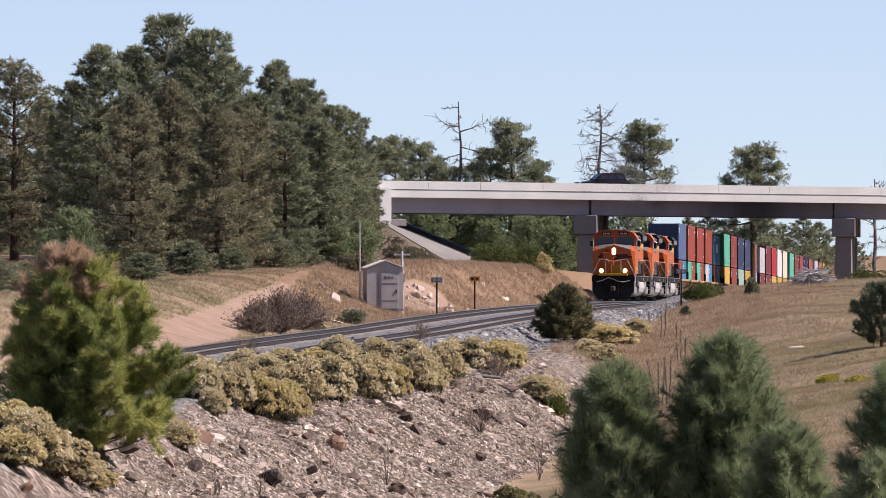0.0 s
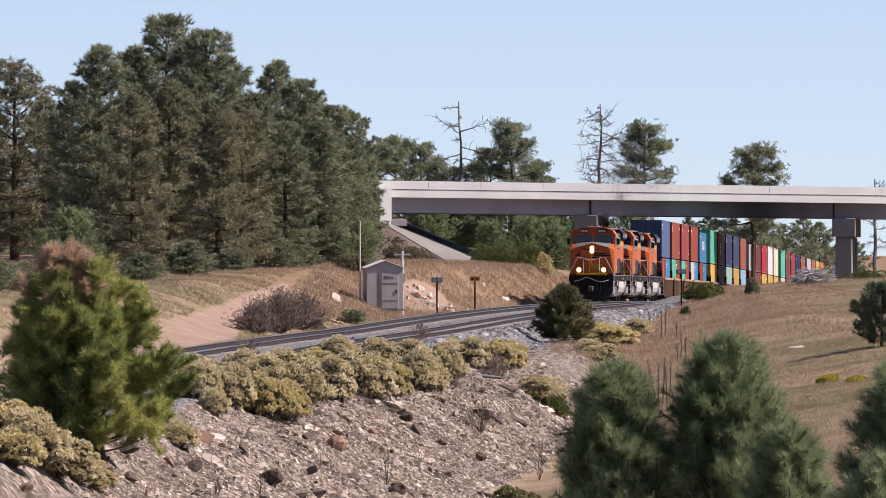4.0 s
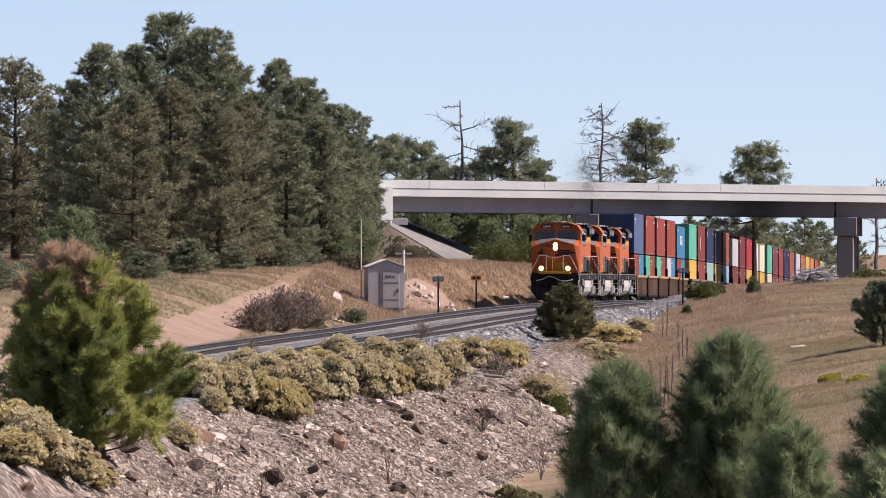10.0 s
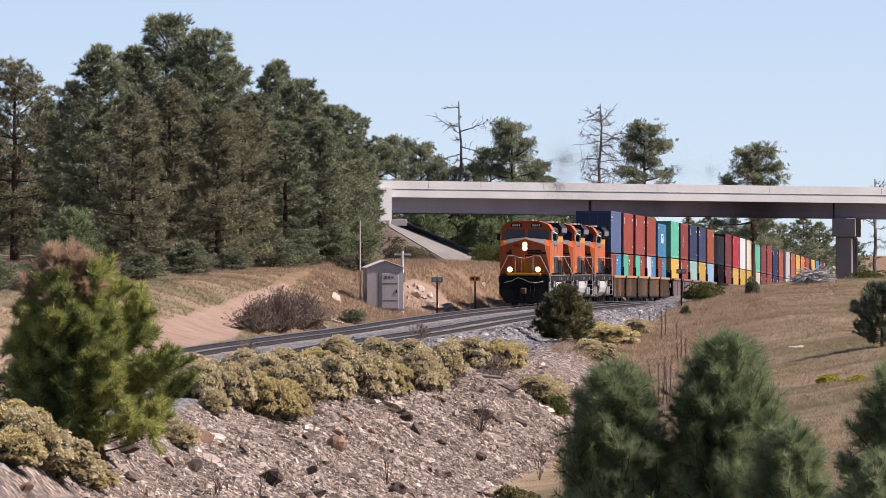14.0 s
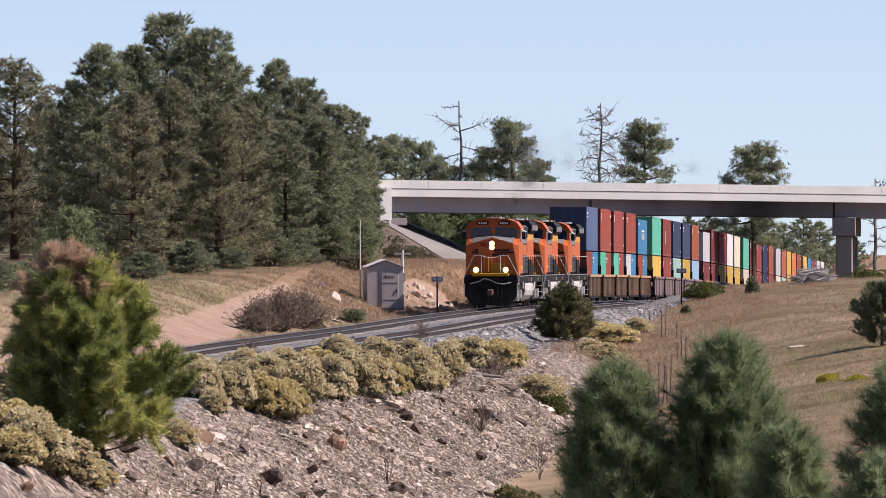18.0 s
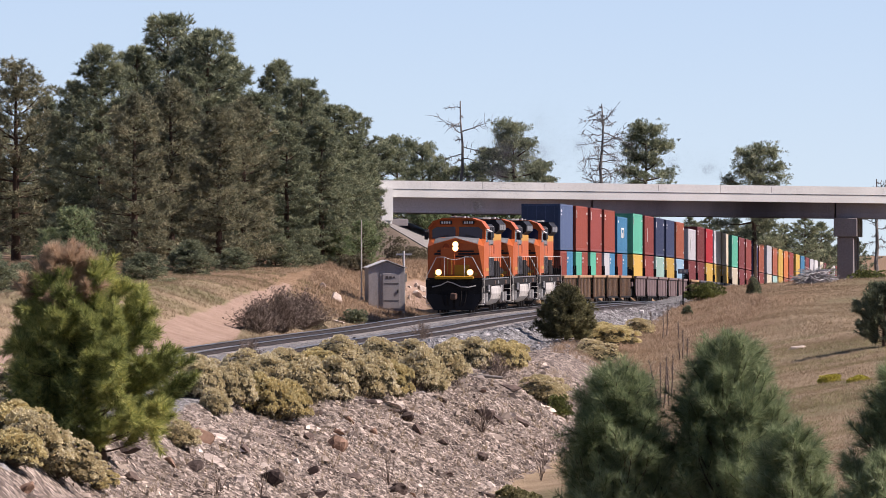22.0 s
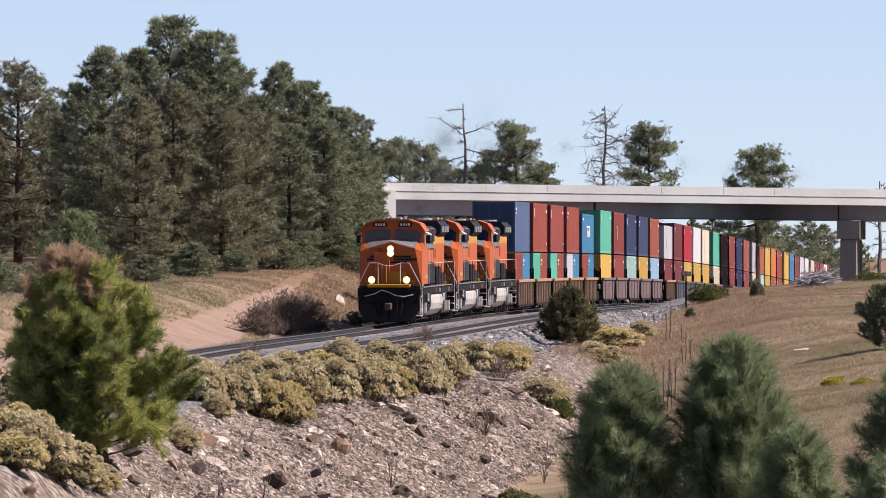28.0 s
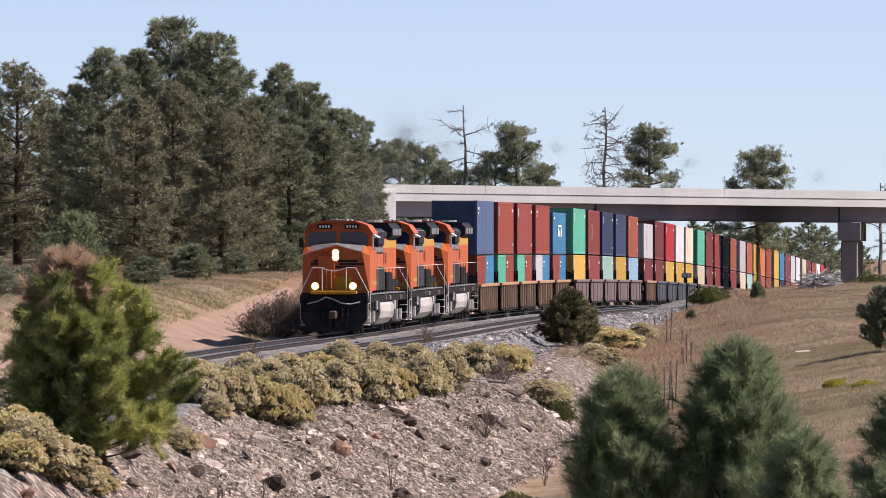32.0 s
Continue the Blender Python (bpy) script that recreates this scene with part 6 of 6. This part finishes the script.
STONES = {"ROCK_PALE": (ROCK_PALE, "pale weathered stone lying on the bank"), "ROCK_BROWN": (ROCK_BROWN, "dark brown broken rock on the gravel bank"), "ROCK_RED": (ROCK_RED, "reddish broken rock on the gravel bank")}
ROCKS_A = (
    ("ROCK_PALE", -6.3, 467.5, 0.53, 0.35), ("ROCK_PALE", -7.16, 477.0, 0.27, 0.18), ("ROCK_PALE", -1.63, 508.5, 0.53, 0.34), ("ROCK_PALE", -1.51, 517.0, 0.44, 0.24),
    ("ROCK_PALE", -0.85, 507.8, 0.72, 0.22), ("ROCK_PALE", -5.77, 439.0, 0.54, 0.17), ("ROCK_PALE", -2.9, 496.8, 0.28, 0.21), ("ROCK_PALE", 2.75, 557.2, 0.32, 0.18),
    ("ROCK_PALE", 4.33, 561.2, 0.53, 0.24), ("ROCK_PALE", 16.28, 380.2, 0.72, 0.14), ("ROCK_BROWN", -1.37, 285.0, 0.35, 0.22), ("ROCK_BROWN", -0.96, 281.2, 0.40, 0.24),
    ("ROCK_RED", -3.37, 263.8, 0.55, 0.32), ("ROCK_PALE", -6.13, 242.2, 0.27, 0.34), ("ROCK_BROWN", -7.38, 239.2, 0.45, 0.23), ("ROCK_BROWN", -9.13, 231.0, 0.65, 0.26),
    ("ROCK_BROWN", -5.23, 247.8, 0.59, 0.26), ("ROCK_BROWN", -6.13, 249.2, 0.28, 0.19), ("ROCK_BROWN", -4.36, 262.5, 0.30, 0.17))
ROCKS_C = tuple(("ROCK_PALE", -2.2 + 0.27 * k + 0.3 * math.sin(k * 5), 503.0 + 14 * abs(math.sin(k * 2.3)), 0.22 + 0.16 * abs(math.sin(k * 3.1)), 0.14 + 0.08 * abs(math.cos(k * 1.7))) for k in range(15))
ROCKS_B = (
    ("ROCK_PALE", -4.34, 264.5, 0.50, 0.13), ("ROCK_PALE", -1.87, 285.8, 0.54, 0.13), ("ROCK_BROWN", -8.72, 226.5, 0.28, 0.19), ("ROCK_RED", -10.8, 209.0, 0.39, 0.16),
    ("ROCK_BROWN", 2.55, 316.5, 0.60, 0.18), ("ROCK_BROWN", 2.02, 302.8, 0.37, 0.17), ("ROCK_BROWN", -0.08, 297.8, 0.37, 0.17), ("ROCK_BROWN", -2.95, 259.0, 0.37, 0.22),
    ("ROCK_BROWN", -1.54, 264.0, 0.42, 0.22), ("ROCK_BROWN", 0.11, 274.8, 0.34, 0.18), ("ROCK_BROWN", 1.31, 285.2, 0.32, 0.19), ("ROCK_BROWN", -3.83, 251.5, 0.48, 0.21),
    ("ROCK_BROWN", -0.08, 284.2, 0.32, 0.16), ("ROCK_RED", -2.37, 275.2, 0.26, 0.13), ("ROCK_RED", -4.89, 266.5, 0.30, 0.15), ("ROCK_PALE", -5.34, 270.8, 0.31, 0.13),
    ("ROCK_PALE", 3.53, 325.8, 0.37, 0.18), ("ROCK_BROWN", -7.79, 247.0, 0.23, 0.12))
for i, (kind, x, y, w, h) in enumerate(ROCKS_A + ROCKS_B + ROCKS_C):
    rock("rock", x, y, (w, w * 0.8, h * 1.3), STONES[kind][0], STONES[kind][1], i)


def scatter_rocks(count):
    g = np.random.default_rng(33)
    protos = [rock("rock", 0, 0, (0.16, 0.11, 0.10), k, lab, 50 + i) for i, (k, lab) in enumerate((STONES["ROCK_BROWN"], STONES["ROCK_BROWN"], STONES["ROCK_RED"], STONES["ROCK_PALE"], STONES["ROCK_BROWN"]))]
    done = 0
    while done < count:
        x, y = g.uniform(-11, 8), g.uniform(212, 335)
        z, s, q, lift = ground_parts(x, y)
        if q < 7.6 or lift < 0.0 or abs(x / y) > 0.055:
            continue
        k = float(np.exp(g.normal(0.1, 0.42)))
        m = pose(x, y, float(z) + 0.03 * k, g.uniform(-25, 25), g.uniform(-25, 25), g.uniform(-60, 20)) @ Matrix.Diagonal((k * 1.35, k, k, 1))
        ob = protos[done] if done < 5 else copy_thing(protos[done % 5], m)
        ob.matrix_basis = m
        done += 1


scatter_rocks(95)


def pebbles(name, count, xr, yr, size, material, label, test, chunky=False):
    """Angular loose stones, too many to count."""
    g = np.random.default_rng(5)
    x, y = g.uniform(*xr, count * 4), g.uniform(*yr, count * 4)
    z, s, q, lift = ground_parts(x, y)
    ok = test(x, y, s, q, lift)
    x, y, z = x[ok][:count], y[ok][:count], z[ok][:count]
    n = len(x)
    if chunky:
        base = np.array(((1, 0.1, 0), (0.35, 0.85, 0), (-0.75, 0.6, 0), (-0.85, -0.5, 0), (0.3, -0.85, 0), (0.5, 0.05, 0.6), (-0.25, 0.45, 0.66), (-0.3, -0.35, 0.58)), float)
        tri = np.array(((5, 6, 7), (0, 1, 5), (1, 6, 5), (1, 2, 6), (2, 7, 6), (2, 3, 7), (3, 4, 7), (4, 5, 7), (4, 0, 5)))
    else:
        base = np.array(((1, 0, 0), (0, 0.8, 0), (-1, 0, 0), (0, -0.8, 0), (0.3, 0.1, 0.62), (-0.35, -0.1, 0.55)), float)
        tri = np.array(((0, 1, 4), (1, 5, 4), (1, 2, 5), (2, 3, 5), (3, 4, 5), (3, 0, 4)))
    k = size * np.exp(g.normal(0, 0.48, (n, 1, 1)))
    P = base[None] * np.array((1.35, 0.85, 1.0)) * (1 + g.normal(0, 0.16, (n, len(base), 3))) * k
    a = g.normal(-0.9, 0.5, n)
    ca, sa = np.cos(a)[:, None], np.sin(a)[:, None]
    X, Y = P[:, :, 0] * ca - P[:, :, 1] * sa, P[:, :, 0] * sa + P[:, :, 1] * ca
    V = np.stack((X + x[:, None], Y + y[:, None], P[:, :, 2] + z[:, None] - 0.05 * k[:, :, 0]), 2).reshape(-1, 3)
    F = (tri[None] + (np.arange(n) * len(base))[:, None, None]).reshape(-1, 3)
    return tagged(tri_part(name, V, F, material), label, "stones", kind="stuff")


pebbles("gravel_stones", 75000, (-13, 9), (200, 345), 0.036, STONE_PALE, "pale broken stones over the bank", lambda x, y, s, q, l: ((q > 8.0) | (q > 6.8) & (s < -60)) & (s > -151 + 6 * np.sin(7 * x + 3 * y)) & (l > -0.2) & (np.abs(x / y) < 0.058))
pebbles("broken_stones", 11000, (-13, 9), (200, 345), 0.058, STONE_PALE, "larger broken stones over the bank", lambda x, y, s, q, l: ((q > 8.0) | (q > 6.8) & (s < -60)) & (s > -151 + 6 * np.sin(7 * x + 3 * y)) & (l > -0.2) & (np.abs(x / y) < 0.058), chunky=True)
pebbles("ballast_stones", 34000, (-4, 16), (300, 520), 0.048, BALLAST_STONE, "grey ballast stones beside the track", lambda x, y, s, q, l: (q > 2.6) & (q < 9.2) & ((q < 3.0) | (q > 5.8)))


def meadow(name, count, xr, yr, h, material, label, test, wide=0.022, n=6):
    g = np.random.default_rng(11)
    x, y = g.uniform(*xr, count * 3), g.uniform(*yr, count * 3)
    z, s, q, lift = ground_parts(x, y)
    patch = 0.5 * wob(x, y, 0.23, 3) + 0.4 * wob(x + 0.4 * y, y, 0.9, 5) + g.normal(0, 0.7, len(x))
    ok = test(x, y, s, q, lift) & (patch > -0.8) & (np.abs(x / y) < 0.06)
    x, y, z, patch = x[ok][:count], y[ok][:count], z[ok][:count], patch[ok][:count]
    m = len(x)
    hh = np.repeat(h * np.clip(0.75 + 0.22 * patch, 0.35, 1.5), n) * g.uniform(0.6, 1.2, m * n)
    bx = np.repeat(x, n) + g.normal(0, 0.07, m * n)
    by = np.repeat(y, n) + g.normal(0, 0.07, m * n)
    bz = np.repeat(z, n) - 0.02
    a = g.uniform(0, math.tau, m * n)
    lx, ly = g.normal(0.1, 0.5, m * n) * hh, g.normal(0, 0.5, m * n) * hh
    w = wide / 2
    V = np.concatenate((np.stack((bx - w * np.cos(a), by - w * np.sin(a), bz), 1), np.stack((bx + w * np.cos(a), by + w * np.sin(a), bz), 1), np.stack((bx + lx, by + ly, bz + hh), 1)))
    k = np.arange(m * n)
    F = np.stack((k, k + m * n, k + 2 * m * n), 1)
    return tagged(tri_part(name, V, F, material), label, "grass", kind="stuff")


off_road = lambda s, q: road_band(s, q) > 1.05
meadow("dry_grass", 60000, (4, 34), (235, 560), 0.20, GRASS_TAN, "tall tan dry grass on the open slope", lambda x, y, s, q, l: (q > 9.2) & (l < 0.05), wide=0.013)
meadow("olive_grass", 9000, (12, 24), (285, 400), 0.15, GRASS_OLIVE, "low greenish grass on the open slope", lambda x, y, s, q, l: (q > 10) & (wob(x, y, 0.16, 6) > -0.1), wide=0.014)
meadow("bank_grass", 24000, (-30, 0), (300, 560), 0.24, GRASS_TAN, "dry tan grass on the bank", lambda x, y, s, q, l: (q < -4.2) & off_road(s, q) & (s < 140), wide=0.015)
meadow("greenish_grass", 5000, (-22, -6), (370, 480), 0.22, GRASS_OLIVE, "low greenish tufts on the bank", lambda x, y, s, q, l: (q < -7) & off_road(s, q) & (wob(x, y, 0.35, 2) > 0.15), wide=0.016)
meadow("rust_grass", 26000, (-8, 17), (425, 660), 0.36, GRASS_RUST, "tall rusty dry grass below the overpass", lambda x, y, s, q, l: (q < -3.8) & (s > 70) & (np.hypot((s - 137 + 4 * (q + 7)) / 16, (q + 7.2) / 1.7) > 1))
meadow("rust_weeds", 7000, (5, 19), (370, 540), 0.3, GRASS_RUST, "rusty dry weeds along the track's edge", lambda x, y, s, q, l: (q > 9.0) & (q < 16))
meadow("bank_weeds", 1200, (-10, 9), (215, 345), 0.45, GRASS_TAN, "scattered dry weeds on the gravel bank", lambda x, y, s, q, l: (q > 8.0) & (l > -0.1))
log = part("log", cyl(B(), (-0.9, 0, 0.08), (0.9, 0.1, 0.1), 0.08, 0.06, 9), DEADWOOD)
log.matrix_basis = pose(1.33, 314.8, gz(1.33, 314.8), 0, 6, 0)
tagged(log, "short pale weathered log on the bank", "log")


def branch_pile(x, y, w, h):
    g = np.random.default_rng(5)
    t = thing("branch_pile", pose(x, y, gz(x, y) - 0.05), "low heap of pale grey dead branches in grass", "branches", kind="stuff")
    sg = []
    for k in range(420):
        p = g.normal(size=3) * np.array((w / 4.5, w / 6, 0))
        p[2] = h * math.exp(-(p[0] / w * 2.6) ** 2) * g.uniform(0.0, 1.0)
        e = g.normal(size=3) * np.array((0.5, 0.5, 0.16))
        sg.append((p - e, p + e, 0.035, 0.02))
    V, F = limb_mesh(sg, 4)
    tri_part("branches", V, F, DEADWOOD_PALE, t)


DEADWOOD_PALE = island_mat("pale_dead_wood", ((0.28, 0.27, 0.26), (0.48, 0.465, 0.45), (0.72, 0.70, 0.68)))
branch_pile(24.25, 532.0, 2.1, 0.9)


# ---- traffic on the overpass ----
def build_car(name, label, paint, L, W, H, nose, tail, roof0, roof1):
    """A car that drives towards local -x; heights from the road."""
    t = thing(name, Matrix(), label, "car", "cars on the overpass")
    P = PAINTS
    bm = B()
    belt = H * 0.63
    extrude(bm, ((-L / 2, 0.45), (-L / 2 + 0.08, belt - 0.18), (-L / 2 + nose, belt), (L / 2 - tail, belt + 0.03), (L / 2 - 0.04, belt - 0.05), (L / 2, 0.45), (L / 2 - 0.3, 0.32), (-L / 2 + 0.3, 0.32)), "y", -W / 2, W / 2)
    bmesh.ops.bevel(bm, geom=list(bm.edges), offset=0.05, segments=2, affect="EDGES")
    part("body", bm, paint, t)
    bm = B()
    extrude(bm, ((-L / 2 + nose, belt - 0.02), (-L / 2 + roof0, H), (L / 2 - roof1, H), (L / 2 - tail, belt - 0.02)), "y", -W / 2 + 0.12, W / 2 - 0.12)
    bmesh.ops.bevel(bm, geom=list(bm.edges), offset=0.06, segments=2, affect="EDGES")
    cab = part("cabin", bm, paint, t)
    g0, g1 = -L / 2 + roof0 * 0.72 + nose * 0.28, L / 2 - roof1 * 0.8 - tail * 0.2
    n = 3
    for sd in (-1, 1):
        for k in range(n):
            a, b = g0 + (g1 - g0) * k / n + 0.06, g0 + (g1 - g0) * (k + 1) / n - 0.06
            part("side_window", box(B(), ((a + b) / 2, sd * (W / 2 - 0.118), (belt + H) / 2 + 0.02), (b - a, 0.02, (H - belt) * 0.62), bev=0.008), P["glass"], cab)
        part("mirror", box(B(), (-L / 2 + nose + 0.35, sd * (W / 2 + 0.08), belt + 0.05), (0.14, 0.18, 0.14), bev=0.02), paint, t)
        part("headlamp", box(B(), (-L / 2 + 0.06, sd * (W / 2 - 0.28), belt - 0.24), (0.1, 0.42, 0.16), bev=0.02), P["white"], t)
        part("tail_lamp", box(B(), (L / 2 - 0.05, sd * (W / 2 - 0.15), belt - 0.1), (0.08, 0.16, 0.34), bev=0.02), P["darkorange"], t)
        part("roof_rail", box(B(), ((roof0 - roof1) / 2, sd * (W / 2 - 0.25), H + 0.04), (L - roof0 - roof1 - 0.5, 0.05, 0.05)), P["black"], cab)
        for x in (-L / 2 + 0.95, L / 2 - 1.05):
            w = part("wheel", cyl(B(), (x, sd * (W / 2 - 0.22), 0.36), (x, sd * (W / 2 + 0.01), 0.36), 0.36, n=18), P["black"], t)
            part("rim", cyl(B(), (x, sd * (W / 2), 0.36), (x, sd * (W / 2 + 0.02), 0.36), 0.22, n=14), P["silver"], w)
    d = (H - belt)
    part("windshield", box(B(), (-L / 2 + (nose + roof0) / 2 - 0.03, 0, belt + d * 0.5), (0.03, W - 0.5, d * 1.0), ry=math.atan2(roof0 - nose, d)), P["glass"], cab)
    part("grille", box(B(), (-L / 2 + 0.02, 0, belt - 0.3), (0.08, W * 0.5, 0.3), bev=0.02), P["black"], t)
    return t


DARK_CAR = build_car("car", "dark grey station wagon driving across the overpass", mat("dark_car_paint", (0.02, 0.022, 0.028), 0.2, var=0.1, scale=1), 4.7, 1.85, 1.62, 1.35, 0.25, 2.1, 0.55)
WHITE_CAR = build_car("car", "white sport utility vehicle driving across the overpass", mat("white_car_paint", (0.82, 0.81, 0.79), 0.25, var=0.05, scale=1), 5.1, 1.98, 1.95, 1.4, 0.12, 2.05, 0.35)


def on_road(u):
    z = deck_z(u) if u > -22.1 else deck_z(-22.1) + (11.4 - deck_z(-22.1)) * (-22.1 - u) / 368.0
    return BR_M @ pose(u, 3.4, z)


# ---- exhaust ----
SOOT = island_mat("exhaust_soot", ((0.06, 0.06, 0.064), (0.12, 0.12, 0.126), (0.22, 0.22, 0.23)))
PUFFS = []
WISPS = []


def build_smoke():
    """Loose clouds of sooty flakes, thinner the further they have drifted."""
    g = np.random.default_rng(21)
    for back, q, up, r, n in ((15.0, 0.3, 6.0, 0.6, 16000), (25.0, 0.5, 7.6, 1.0, 24000), (36.0, 0.0, 9.4, 1.4, 36000), (44.0, 1.7, 9.0, 1.5, 18000), (54.0, 1.0, 11.0, 1.7, 5000)):
        C = g.normal(size=(n, 3)) * r * np.array((1.0, 1.6, 0.9)) * (0.6 + 0.4 * np.sin(g.normal(size=(n, 1)) * 2))
        V, F = blades(C, np.zeros((n, 3)), 1, 0.012, 0.011)
        ob = tri_part("exhaust_puff", V, F, SOOT)
        tagged(ob, "faint dark puff of diesel exhaust above the locomotives", "smoke", "exhaust puffs")
        PUFFS.append((ob, back, q, up))
    # older smoke that hangs beyond the overpass and slowly drifts apart
    for k in range(6):
        C = g.normal(size=(15000, 3)) * 1.35 * np.array((1.1, 1.3, 0.9)) * (0.6 + 0.4 * np.sin(g.normal(size=(15000, 1)) * 2))
        V, F = blades(C, np.zeros((15000, 3)), 1, 0.012, 0.011)
        ob = tagged(tri_part("smoke_wisp", V, F, SOOT), "thin dark wisp of old exhaust behind the overpass", "smoke", "smoke wisps")
        WISPS.append((ob, Vector((16.6 + 2.6 * g.uniform(0, 1), 744 + 8 * g.uniform(0, 1), 9.0 + 2.8 * g.uniform(0, 1))), Vector((-0.5 + 0.22 * k, 0.3, 0.05 - 0.03 * (k % 3)))))


build_smoke()


# ---- movement ----
def nose_at(t):
    u = 32.0 - t
    return 7.256 * u - 0.0119 * u * u


def motions():
    times = list(range(0, 33, 2))
    for ob, back, up in MOVERS:
        walk(ob, [(t, on_track(nose_at(t) + back, 0, up)) for t in times])
    for ob, back, q, up in PUFFS:
        walk(ob, [(t, on_track(nose_at(t) + back, q + 0.2 * math.sin(t * 0.7 + back), up + 0.25 * math.sin(t * 0.9 + 2 * back))) for t in times])
    for ob, at0, drift in WISPS:
        walk(ob, [(t, Matrix.Translation(at0 + drift * 0.9 * t)) for t in times])
    for ob, u0 in ((DARK_CAR, -0.24), (WHITE_CAR, 111.4)):
        walk(ob, [(t, on_road(max(-360.0, u0 - 18.9 * t))) for t in range(0, 33)])
    for w in SPIN:
        x, y, z = w.location
        walk(w, [(k * 0.1, pose(x, y, z, -math.degrees((nose_at(0) - nose_at(k * 0.1)) / 0.53))) for k in range(321)])


motions()
